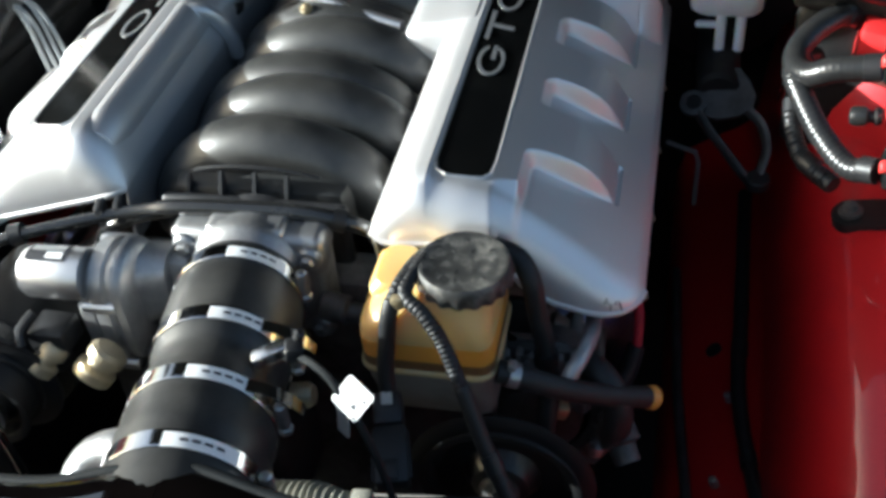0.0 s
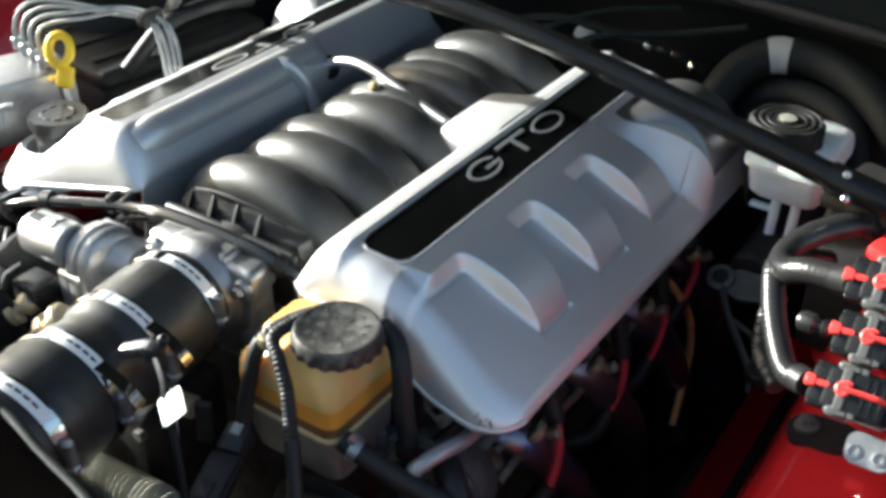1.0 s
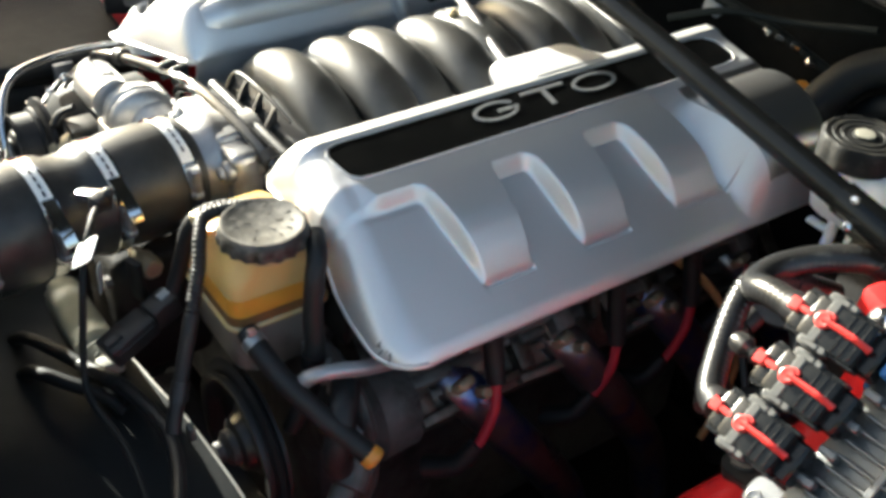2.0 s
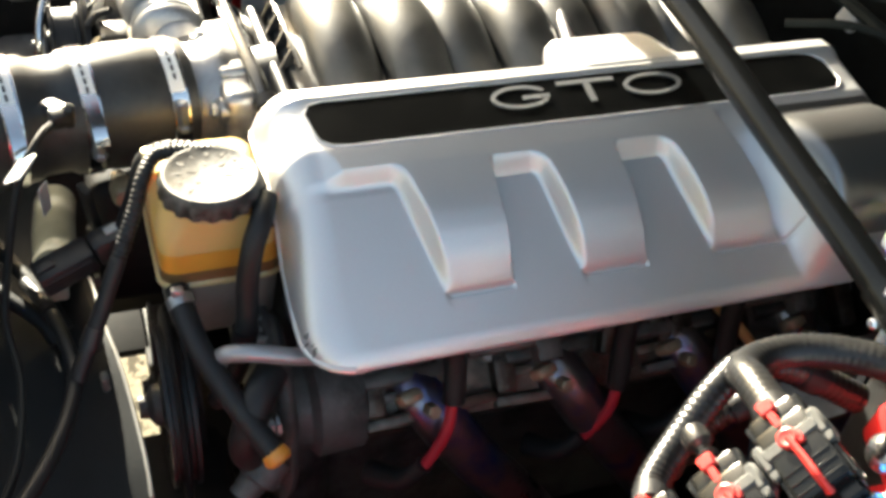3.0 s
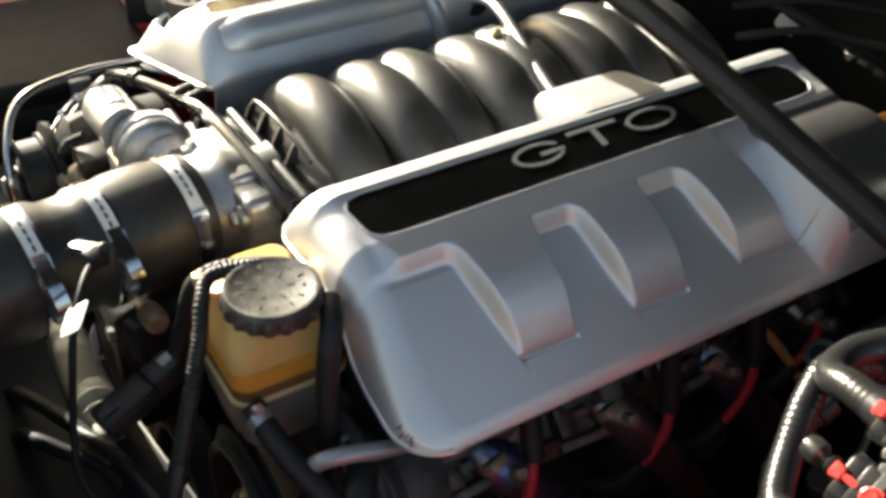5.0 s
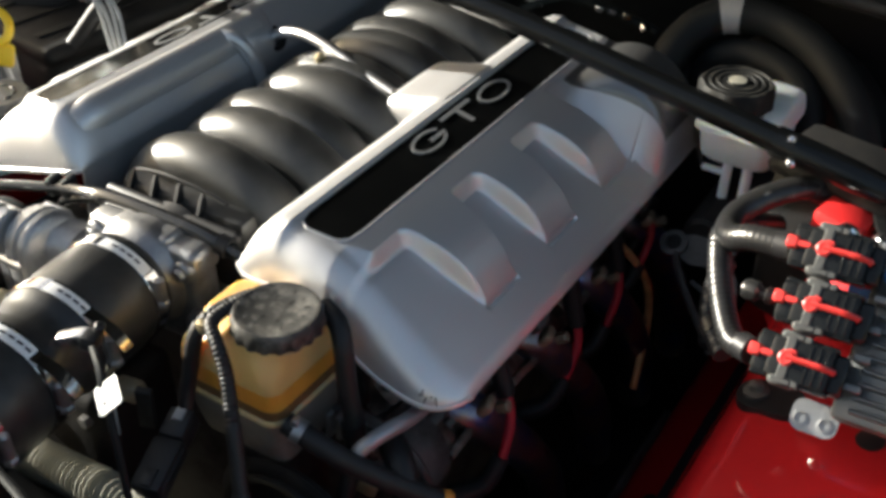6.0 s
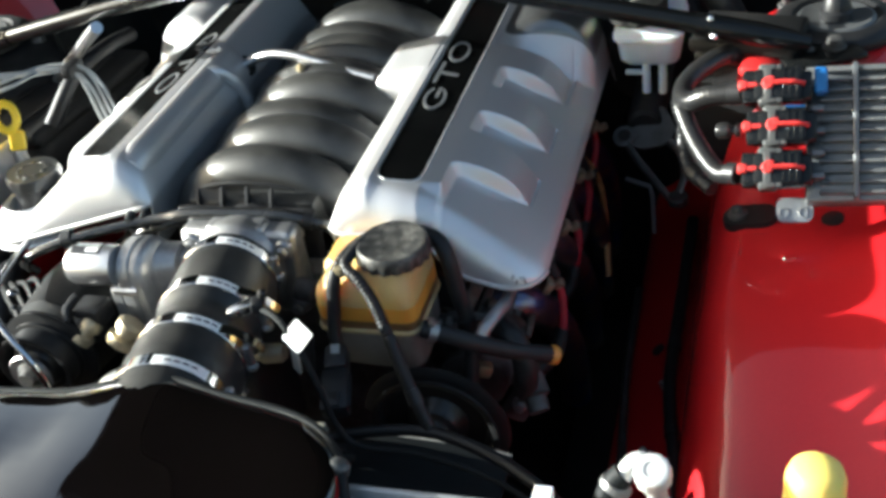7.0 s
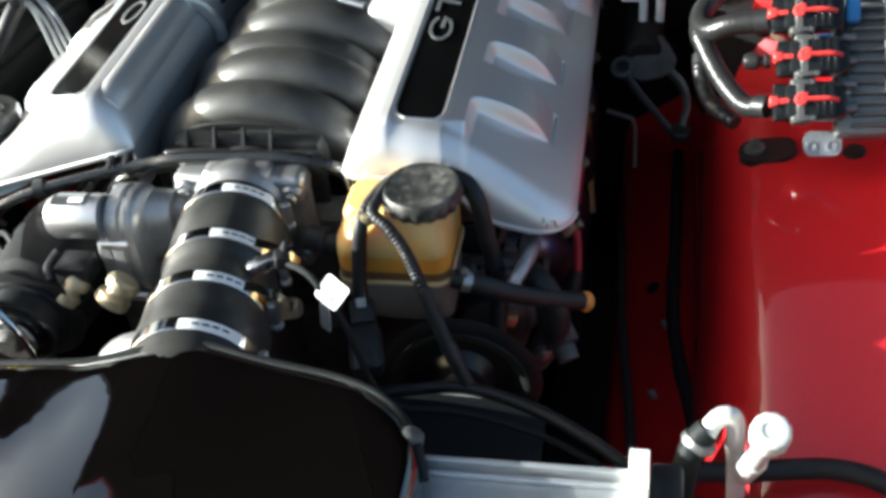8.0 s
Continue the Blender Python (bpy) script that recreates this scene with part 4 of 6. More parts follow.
case_loops(bm, [(-0.098, 0.522, 0.800, 0.036, 0.052, 0.016), (-0.118, 0.518, 0.796, 0.044, 0.066, 0.020), (-0.121, 0.511, 0.787, 0.056, 0.100, 0.026), (-0.124, 0.510, 0.786, 0.061, 0.106, 0.029), (-0.130, 0.510, 0.786, 0.062, 0.107, 0.029), (-0.132, 0.510, 0.786, 0.056, 0.101, 0.026), (-0.136, 0.510, 0.786, 0.055, 0.100, 0.026), (-0.138, 0.510, 0.786, 0.060, 0.105, 0.028), (-0.148, 0.509, 0.786, 0.059, 0.104, 0.028), (-0.152, 0.508, 0.785, 0.052, 0.096, 0.025)])
box(bm, (-0.105, 0.53, 0.795), (0.05, 0.03, 0.05), 0.008)
gear = part("gear_housing", bm, GEAR_CAST, throttle, "grey cast gear housing")
bm = bmesh.new()
case_loops(bm, [(-0.150, 0.502, 0.768, 0.046, 0.072, 0.008), (-0.160, 0.501, 0.767, 0.044, 0.070, 0.008), (-0.163, 0.501, 0.767, 0.038, 0.064, 0.008)])
part("gear_cover", bm, GEAR_CAST, gear)
for y, z in ((0.535, 0.822), (0.538, 0.772), (0.487, 0.735), (0.483, 0.800)):
    bm = bmesh.new()
    cyl(bm, (-0.130, y, z), (-0.158, y, z), 0.0055, 12, 0.001)
    cyl(bm, (-0.157, y, z), (-0.161, y, z), 0.0040, 6)
    part("cover_screw", bm, PIPE_STEEL, gear)
bm = bmesh.new()
lathe(bm, (-0.152, 0.494, 0.822), (-1, -0.05, 0.02), [(0, 0.0200), (0.010, 0.0205), (0.044, 0.0200), (0.049, 0.017), (0.050, 0.011)], 28)
motor = part("motor", bm, PIPE_STEEL, throttle, "bright metal motor can")
for a0, a1, x0, x1, m, lab in ((66, 116, 0.010, 0.042, PRINT, "dark label"), (72, 88, 0.013, 0.026, WHITE_PAPER, "white print field"), (92, 110, 0.013, 0.039, RAIL, "grey print field")):
    bm = bmesh.new()
    lift = 0.0209 if m is PRINT else 0.0213
    rows = [[(-0.152 - x, 0.494 - 0.05 * x - lift * math.cos(radians(a0 + (a1 - a0) * k / 8)), 0.822 + 0.02 * x + lift * math.sin(radians(a0 + (a1 - a0) * k / 8))) for x in (x0, x1)] for k in range(9)]
    sheet(bm, rows, 0.0003)
    part("label", bm, m, motor, lab)
bm = bmesh.new()
box(bm, (-0.182, 0.470, 0.780), (0.030, 0.028, 0.022), 0.003)
box(bm, (-0.184, 0.462, 0.764), (0.020, 0.020, 0.020), 0.003)
part("connector", bm, PLASTIC, gear, "black connector")
bm = bmesh.new()
tube(bm, [(-0.192, 0.468, 0.802), (-0.199, 0.455, 0.795), (-0.196, 0.447, 0.786)], 0.0036, 8)
part("terminal", bm, PLASTIC, gear)

AX0, AX1 = Vector((-0.036, 0.508, 0.808)), Vector((-0.002, 0.286, 0.818))


def ax(t, r=0.0, ang=90.0):
    """A point on or round the intake hose's axis: t from the throttle to the front."""
    d = AX1 - AX0
    u = Vector((d.y, -d.x, 0)).normalized()
    w = Vector((0, 0, 1))
    a = radians(ang)
    return AX0 + d * t + (u * -math.cos(a) + w * math.sin(a)) * r


hose = thing("intake_hose", tuple(AX0), "black silicone intake hose held by bright steel clamps", "hose")
prof = [(0, 0.0455), (0.02, 0.0465), (0.10, 0.0470), (0.14, 0.0485), (0.26, 0.0485), (0.30, 0.0470), (0.40, 0.0470), (0.42, 0.0440), (0.50, 0.0440), (0.53, 0.0475), (0.62, 0.0480), (0.66, 0.0500), (0.70, 0.0490), (0.735, 0.0505), (0.77, 0.0495), (0.80, 0.0490), (0.90, 0.0495), (1.0, 0.0495)]
L = (AX1 - AX0).length
bm = bmesh.new()
lathe(bm, AX0, AX1 - AX0, [(a * L, b) for a, b in prof], 48)
part("tube", bm, SILICONE, hose)
for t, turn in ((0.065, 64), (0.35, 62), (0.595, 64), (0.845, 64)):
    bm = bmesh.new()
    d = (AX1 - AX0).normalized()
    r = lerp(t, prof) + 0.0006
    c = ax(t)
    lathe(bm, c - d * 0.0065, d, [(0, r - 0.002), (0, r + 0.0008), (0.0006, r + 0.0014), (0.0124, r + 0.0014), (0.013, r + 0.0008), (0.013, r - 0.002)], 56)
    clamp = part("clamp", bm, BAND, hose, "bright steel band clamp")
    # printed white label on the band
    bm = bmesh.new()
    rows = []
    for k in range(9):
        a = turn + 52 * (k / 8 - 0.5)
        rows.append([ax(t, r + 0.0021, a) - d * 0.0055, ax(t, r + 0.0021, a) + d * 0.0055])
    sheet(bm, rows, 0.0004)
    part("label", bm, WHITE_PAPER, clamp, "white label")
    bm = bmesh.new()
    for k in range(4):
        rows = [[ax(t, r + 0.0027, a) - d * 0.0012, ax(t, r + 0.0027, a) + d * 0.0008] for a in (turn - 15 + 8 * k, turn - 12 + 8 * k, turn - 9.5 + 8 * k)]
        sheet(bm, rows, 0.0003)
    part("label_print", bm, PRINT, clamp)
    # screw housing low on the right-hand side
    bm = bmesh.new()
    q = ax(t, r + 0.005, 8 if t > 0.2 else 20)
    cyl(bm, q + Vector((0, 0, 0.010)), q + Vector((0, 0, -0.012)), 0.0042, 12)
    cyl(bm, q + Vector((0, 0, -0.011)), q + Vector((0, 0, -0.017)), 0.0056, 6)
    part("screw", bm, CAST, clamp, "hex screw")
    if 0.2 < t < 0.7:
        bm = bmesh.new()
        rows = [[ax(t, r + 0.003 + 0.0045 * k, 46 - 9 * k) - d * 0.005, ax(t, r + 0.003 + 0.0045 * k, 46 - 9 * k) + d * 0.005] for k in range(5)]
        sheet(bm, rows, 0.0008, (0, 0, -1))
        part("band_tail", bm, BAND, clamp)

# black shroud that covers the front of the bay
bm = bmesh.new()
rows = []
EDGE = [(-0.62, 0.235), (-0.30, 0.272), (-0.132, 0.286), (-0.068, 0.291), (-0.034, 0.301), (0.007, 0.309), (0.046, 0.302), (0.101, 0.294), (0.134, 0.286), (0.161, 0.266), (0.176, 0.246), (0.186, 0.219), (0.190, 0.195)]
SX = [-0.62 + 0.72 * i / 34 for i in range(35)] + [0.110, 0.120, 0.130, 0.140, 0.149, 0.157, 0.164, 0.170, 0.175, 0.179, 0.183, 0.186, 0.1885, 0.190]
for j in range(29):
    v = j / 28
    row = []
    for x in SX:
        y0 = lerp(x, EDGE)
        y = y0 - v * (y0 + 0.055)
        hump = math.exp(-((x - 0.005) / 0.055) ** 2)
        z = 0.858 + 0.008 * hump * (1 - 0.75 * smooth01(v * 1.3)) + 0.014 * math.sin(v * 3.0) - 0.05 * v * v - 0.030 * smooth01((-0.12 - x) / 0.25)
        # a fold that falls away to the far side from a slanting crease
        crease = 0.266 + 1.13 * min(0.0, x + 0.066)
        fall = smooth01((crease - y) / 0.035)
        z -= fall * (0.13 * min(0.12, max(0.0, -0.044 - x)) + 0.0016 * math.sin(x * 95 + y * 30) * smooth01((-0.044 - x) / 0.02))
        z -= 0.004 * math.exp(-((x - 0.028 - 0.5 * (y - 0.21)) / 0.016) ** 2) * smooth01((0.24 - y) / 0.04)
        roll = max(0, 1 - v / 0.05)
        z -= 0.005 * roll ** 2 + 0.016 * smooth01((x - 0.178) / 0.012) ** 2
        row.append((x, y, z))
    rows.append(row)
sheet(bm, rows, 0.004)
shroud = thing("radiator_shroud_cover", (-0.20, 0.10, 0.80), "glossy black plastic cover over the radiator with dust specks", "cover")
part("panel", bm, SHROUD, shroud, smooth=60)
# Matte bead added along the rolled edge to cover its glint.
bm = bmesh.new()
tube(bm, [Vector(q) + Vector((0, 0.001, -0.002)) for q in rows[0][4:-1:2]], 0.0042, 10, 0.01)
part("edge_glint_cover", bm, GREY_RUBBER, shroud, "matte black bead added to hide the edge's glint")
bm = bmesh.new()
tube(bm, [Vector(r[-1]) + Vector((0.002, 0, -0.002)) for r in rows[::3]], 0.0035, 8, 0.01)
part("edge_trim", bm, GREY_RUBBER, shroud, "black rubber edge trim")
bm = bmesh.new()
lathe(bm, (0.173, 0.243, 0.846), (0.3, 0.3, 1), [(0, 0.0075), (0.003, 0.0085), (0.010, 0.0080), (0.012, 0.006), (0.0125, 0.002)], 14)
single("cover_fastener", bm, GREY_CLIP, "grey push fastener at the edge of the black cover", "fastener")

# ---------------------------------------------------------------- power steering reservoir

tank = thing("fluid_reservoir", (0.113, 0.498, 0.745), "amber translucent power steering fluid reservoir with a ribbed black cap", "reservoir")


def rounded_stack(bm, levels, n=6):
    """Rounded rectangles (cx, cy, z, width, depth, corner) one above the other, joined."""
    prev = None
    first = None
    for cx, cy, z, w, d, r in levels:
        cur = [bm.verts.new((cx + x, cy + y, z)) for x, y in rounded(w, d, r, n)]
        if prev:
            bridge(bm, prev, cur)
        else:
            first = cur
        prev = cur
    bm.faces.new(first)
    bm.faces.new(prev)


TX, TY = 0.111, 0.5035
bm = bmesh.new()
rounded_stack(bm, [(TX, TY, 0.7915, 0.0950, 0.0815, 0.012), (TX, TY, 0.812, 0.0950, 0.0815, 0.012)])
part("filled_part", bm, AMBER, tank, "deeper amber where the fluid stands")
bm = bmesh.new()
rounded_stack(bm, [(TX, TY, 0.7870, 0.0956, 0.0821, 0.012), (TX, TY, 0.7965, 0.0956, 0.0821, 0.012)])
part("dark_band", bm, TANK_BAND, tank, "dark brown line of old fluid")
bm = bmesh.new()
rounded_stack(bm, [(TX, TY, 0.8105, 0.0945, 0.081, 0.012), (TX, TY, 0.818, 0.0945, 0.081, 0.013), (TX, TY, 0.824, 0.0925, 0.079, 0.014), (TX + 0.004, TY - 0.0005, 0.832, 0.084, 0.073, 0.020), (TX + 0.013, TY - 0.001, 0.841, 0.068, 0.064, 0.026), (TX + 0.020, TY - 0.0015, 0.846, 0.058, 0.058, 0.028)])
part("upper_body", bm, AMBER_TOP, tank, "pale amber upper half")
bm = bmesh.new()
rounded_stack(bm, [(0.083, TY + 0.010, 0.815, 0.034, 0.052, 0.010), (0.083, TY + 0.010, 0.834, 0.033, 0.050, 0.010), (0.084, TY + 0.010, 0.840, 0.026, 0.042, 0.010)])
part("raised_corner", bm, AMBER_TOP, tank, "raised amber corner behind the cap")
bm = bmesh.new()
rounded_stack(bm, [(TX, TY, 0.7830, 0.096, 0.083, 0.013), (TX, TY, 0.7842, 0.0990, 0.086, 0.014), (TX, TY, 0.7866, 0.0990, 0.086, 0.014), (TX, TY, 0.7881, 0.096, 0.083, 0.013)])
part("seam", bm, AMBER_PALE, tank, "pale weld seam")
bm = bmesh.new()
rounded_stack(bm, [(TX + 0.008, TY, 0.730, 0.060, 0.052, 0.012), (TX + 0.004, TY, 0.742, 0.084, 0.072, 0.012), (TX, TY, 0.770, 0.091, 0.079, 0.012), (TX, TY, 0.7845, 0.092, 0.079, 0.012)])
part("lower_body", bm, TANK_GREY, tank, "stained grey lower half")
CAPX, CAPY, CAPZ = 0.135, 0.5015, 0.8445
bm = bmesh.new()
lathe(bm, (CAPX, CAPY, 0.838), (0, 0, 1), [(0, 0.027), (0.010, 0.027)], 32)
part("neck", bm, AMBER_PALE, tank)
bm = bmesh.new()
NR = 18
scallop = lambda k: 1.0 if (k % 4) in (0, 1) else 0.945
lathe(bm, (CAPX, CAPY, CAPZ), (0, 0, 1), [(0, 0.0315, 1), (0.0008, 0.0342, 1), (0.0060, 0.0348, 1), (0.0085, 0.0335), (0.0130, 0.0325), (0.0150, 0.0310), (0.0152, 0.0285), (0.0146, 0.0275), (0.0146, 0.004)], NR * 4, wave=scallop)
cap = part("cap", bm, CAP_BLACK, tank, "ribbed black screw cap")
rng = random.Random(3)
for ring_r, cnt in ((0.021, 13), (0.012, 6)):
    for k in range(cnt):
        a = 2 * math.pi * k / cnt + 0.2
        c = (CAPX + ring_r * math.cos(a), CAPY + ring_r * math.sin(a), CAPZ + 0.0148)
        bm = bmesh.new()
        box(bm, c, (0.0008 + 0.001 * rng.random(), 0.0018 + 0.004 * rng.random(), 0.0005), 0.0001, rotm(0, 0, math.degrees(a) + 90), 1)
        part("raised_mark", bm, CAP_BLACK, cap)

# Blocks added under the cover's nose to stop sun leaking onto the fender.
bm = bmesh.new()
box(bm, (0.105, 0.5495, 0.800), (0.085, 0.006, 0.060), 0.002)
box(bm, (0.150, 0.5495, 0.765), (0.05, 0.008, 0.035), 0.003)
box(bm, (0.103, 0.559, 0.799), (0.088, 0.014, 0.064), 0.003)
box(bm, (0.103, 0.556, 0.777), (0.088, 0.016, 0.008), 0.002)
single("reservoir_sun_block", bm, IRON, "black blocks added behind the amber reservoir to stop stray sun", "bracket")

fl = thing("return_hose", (0.18, 0.48, 0.77), "black rubber return hose with a spring clamp and an orange plug", "hose")
bm = bmesh.new()
tube(bm, [(0.160, 0.472, 0.785), (0.180, 0.474, 0.778), (0.205, 0.482, 0.762), (0.235, 0.498, 0.742), (0.266, 0.516, 0.724)], 0.0084, 18, 0.006)
part("hose_body", bm, RUBBER, fl)
bm = bmesh.new()
tube(bm, [(0.167, 0.472, 0.7832), (0.174, 0.4735, 0.7803)], 0.0094, 18, 0.005)
box(bm, (0.171, 0.471, 0.793), (0.006, 0.008, 0.006), 0.0015)
part("clamp", bm, CAST, fl, "dull spring clamp")
bm = bmesh.new()
lathe(bm, (0.263, 0.5145, 0.7255), (0.033, 0.018, -0.02), [(0, 0.0085), (0.002, 0.0092), (0.006, 0.0098), (0.009, 0.0080), (0.010, 0.005)], 12)
part("plug", bm, ORANGE, fl, "orange plug")

bm = bmesh.new()
tube(bm, [(0.205, 0.490, 0.752), (0.208, 0.493, 0.764), (0.213, 0.501, 0.770), (0.217, 0.516, 0.770), (0.220, 0.54, 0.764), (0.218, 0.57, 0.756)], 0.0062, 12)
single("grey_pipe", bm, GREY_PIPE, "bent grey metal pipe below the cover corner", "pipe")

# ---------------------------------------------------------------- wires and hoses round the reservoir

clip = thing("loom_clip", (0.096, 0.469, 0.848), "small metal clip that gathers two black looms", "clip")
bm = bmesh.new()
box(bm, (0.096, 0.466, 0.850), (0.009, 0.007, 0.010), 0.002)
part("clip_body", bm, BRASS, clip)
bm = bmesh.new()
# The first points are added to stop sun slipping past the cap.
tube(bm, [(0.152, 0.5365, 0.820), (0.140, 0.534, 0.832), (0.127, 0.533, 0.845), (0.112, 0.520, 0.852), (0.104, 0.498, 0.855), (0.100, 0.472, 0.853), (0.115, 0.460, 0.846), (0.128, 0.452, 0.830), (0.144, 0.436, 0.800), (0.158, 0.421, 0.770), (0.173, 0.406, 0.744), (0.179, 0.401, 0.734)], 0.0056, 12, 0.0009, radius=lambda s, T: 0.0056 * (0.93 + 0.07 * math.sin(2 * math.pi * s / 0.0036)) if s < 0.185 else 0.0059)
loom = thing("corrugated_loom", (0.124, 0.446, 0.815), "black corrugated wiring conduit running down past the reservoir", "cable")
part("sheath", bm, RUBBER, loom)
# The first wrap is added to close the same sunlit gap.
for q, d in (((0.1225, 0.531, 0.849), (-0.65, -0.75, 0.15)), ((0.162, 0.417, 0.763), (0.5, -0.5, -0.95))):
    bm = bmesh.new()
    lathe(bm, q, d, [(0, 0.0056), (0, 0.0068), (0.014, 0.0070), (0.014, 0.0056)], 16)
    part("tape_wrap", bm, PLASTIC, loom, "black tape wrap")
bm = bmesh.new()
tube(bm, [(0.118, 0.53, 0.846), (0.104, 0.512, 0.852), (0.095, 0.480, 0.854), (0.090, 0.464, 0.842), (0.087, 0.456, 0.815), (0.086, 0.450, 0.796), (0.088, 0.443, 0.779)], 0.0055, 10, 0.0012, radius=lambda s, T: 0.0055 * (0.92 + 0.08 * math.sin(2 * math.pi * s / 0.0042)) if s < 0.07 else 0.0062)
single("taped_loom", bm, RUBBER, "black taped loom with a ribbed upper end", "cable")
plug = thing("loom_connector", (0.10, 0.41, 0.78), "black plastic inline connector with a grey lock in the loom", "connector")
m = lay((0.095, 0.418, 0.769), (0.25, -0.93, -0.27), (0.96, 0.25, 0.02)).to_3x3()
bm = bmesh.new()
box(bm, (0.098, 0.403, 0.7645), (0.042, 0.024, 0.018), 0.003, m)
box(bm, (0.0895, 0.434, 0.7735), (0.024, 0.0205, 0.020), 0.003, m)
for k in (-1, 1):
    box(bm, Vector((0.098, 0.403, 0.7645)) + m @ Vector((0.0, 0.0125 * k, 0.003)), (0.034, 0.002, 0.004), 0.0006, m)
box(bm, Vector((0.098, 0.403, 0.7645)) + m @ Vector((0.012, 0, 0.0095)), (0.014, 0.010, 0.003), 0.0008, m)
part("shell", bm, PLASTIC, plug)
bm = bmesh.new()
box(bm, (0.0885, 0.437, 0.7845), (0.010, 0.008, 0.004), 0.001, m)
part("lock", bm, GREY_TAPE, plug, "pale grey lock tab")
bm = bmesh.new()
tube(bm, [(0.150, 0.535, 0.845), (0.168, 0.528, 0.842), (0.178, 0.520, 0.828), (0.183, 0.515, 0.800), (0.188, 0.513, 0.770), (0.192, 0.505, 0.735), (0.190, 0.49, 0.70)], 0.0078, 12)
bh = thing("black_hose", (0.183, 0.515, 0.80), "black rubber hose curving between reservoir and cover", "hose")
part("hose_body", bm, RUBBER, bh)
bm = bmesh.new()
lathe(bm, (0.1885, 0.512, 0.766), (0.08, -0.15, -0.9), [(0, 0.0078), (0, 0.0092), (0.010, 0.0092), (0.010, 0.0078)], 16)
part("clamp", bm, IRON, bh, "dark spring clamp")
lead = thing("sensor_lead", (0.03, 0.41, 0.84), "thin black sensor lead with a bright connector and white tag", "cable")
bm = bmesh.new()
box(bm, (0.024, 0.413, 0.846), (0.026, 0.011, 0.010), 0.002, rotm(0, -12, 28))
part("connector", bm, STEEL, lead, "bright metal connector")
bm = bmesh.new()
box(bm, (0.040, 0.414, 0.850), (0.012, 0.013, 0.012), 0.002, rotm(0, 10, 20))
cyl(bm, (0.036, 0.42, 0.84), (0.044, 0.421, 0.861), 0.004, 10)
part("plug", bm, PLASTIC, lead)
bm = bmesh.new()
tube(bm, [(0.042, 0.412, 0.848), (0.055, 0.404, 0.851), (0.068, 0.396, 0.849), (0.078, 0.388, 0.841), (0.090, 0.380, 0.826), (0.101, 0.372, 0.80), (0.112, 0.364, 0.768), (0.13, 0.360, 0.748), (0.18, 0.366, 0.738), (0.24, 0.358, 0.728), (0.29, 0.335, 0.724)], 0.0028, 8, 0.005)
part("wire", bm, GREY_RUBBER, lead)
bm = bmesh.new()
m = lay((0.0865, 0.3855, 0.8435), (0.80, -0.55, -0.22), (0.52, 0.60, 0.60))
plate(bm, rounded(0.023, 0.020, 0.002, 2), 0.0012, m)
tag = part("tag", bm, WHITE_PAPER, lead, "white paper tag")
bm = bmesh.new()
for q in ((0.004, -0.003, 0.005, 0.004), (0.008, 0.004, 0.003, 0.003), (0.009, -0.008, 0.004, 0.002)):
    plate(bm, [(q[0] - q[2] / 2, q[1] - q[3] / 2), (q[0] + q[2] / 2, q[1] - q[3] / 2), (q[0], q[1] + q[3] / 2)], 0.0004, m @ Matrix.Translation((0, 0, 0.0013)))
part("tag_print", bm, PRINT, tag)
bm = bmesh.new()
plate(bm, rounded(0.011, 0.026, 0.001, 2), 0.001, lay((0.072, 0.397, 0.806), (0.80, -0.50, -0.1), (0.1, 0.0, 1.0)))
part("back_tag", bm, GREY_TAPE, lead, "grey second tag")
bm = bmesh.new()
box(bm, (0.068, 0.425, 0.79), (0.012, 0.006, 0.045), 0.001, rotm(10, 8, 25))
single("bracket_tab", bm, IRON, "thin dark metal tab beside the intake hose", "bracket")

bm = bmesh.new()
tube(bm, [(-0.292, 0.535, 0.775), (-0.286, 0.520, 0.800), (-0.238, 0.529, 0.820), (-0.151, 0.553, 0.833), (-0.10, 0.555, 0.842), (-0.051, 0.556, 0.8445), (0.0, 0.559, 0.842), (0.035, 0.563, 0.832), (0.058, 0.572, 0.812), (0.066, 0.59, 0.79)], 0.0075, 14, 0.006, radius=lambda s, L: 0.0048 + 0.0016 * smooth01((s - 0.20) / 0.02))
vac = thing("vacuum_hose", (-0.05, 0.56, 0.84), "shiny black vacuum hose across the front of the manifold", "hose", "vacuum hoses")
part("hose_body", bm, LINE, vac)
for q, d in (((-0.238, 0.531, 0.820), (1, 0.33, 0.15)), ((0.022, 0.561, 0.837), (0.9, 0.12, -0.30))):
    bm = bmesh.new()
    lathe(bm, q, d, [(0, 0.0078), (0, 0.0090), (0.010, 0.0090), (0.010, 0.0078)], 16)
    part("tape_wrap", bm, PLASTIC, vac, "black tape wrap")
bm = bmesh.new()
tube(bm, [(-0.20, 0.575, 0.77), (-0.17, 0.566, 0.808), (-0.11, 0.574, 0.824), (-0.075, 0.580, 0.822), (-0.055, 0.592, 0.805), (-0.05, 0.60, 0.785)], 0.0055, 10)
single("vacuum_hose", bm, LINE, "thinner black rubber hose behind the vacuum hose", "hose", "vacuum hoses")
bm = bmesh.new()
for k in range(2):
    box(bm, (-0.168 + 0.014 * k, 0.555 + 0.005 * k, 0.831), (0.008, 0.019, 0.018), 0.003, rotm(0, 0, 18))
single("hose_clip", bm, PLASTIC, "black plastic clip on the vacuum hose", "clip")
bm = bmesh.new()
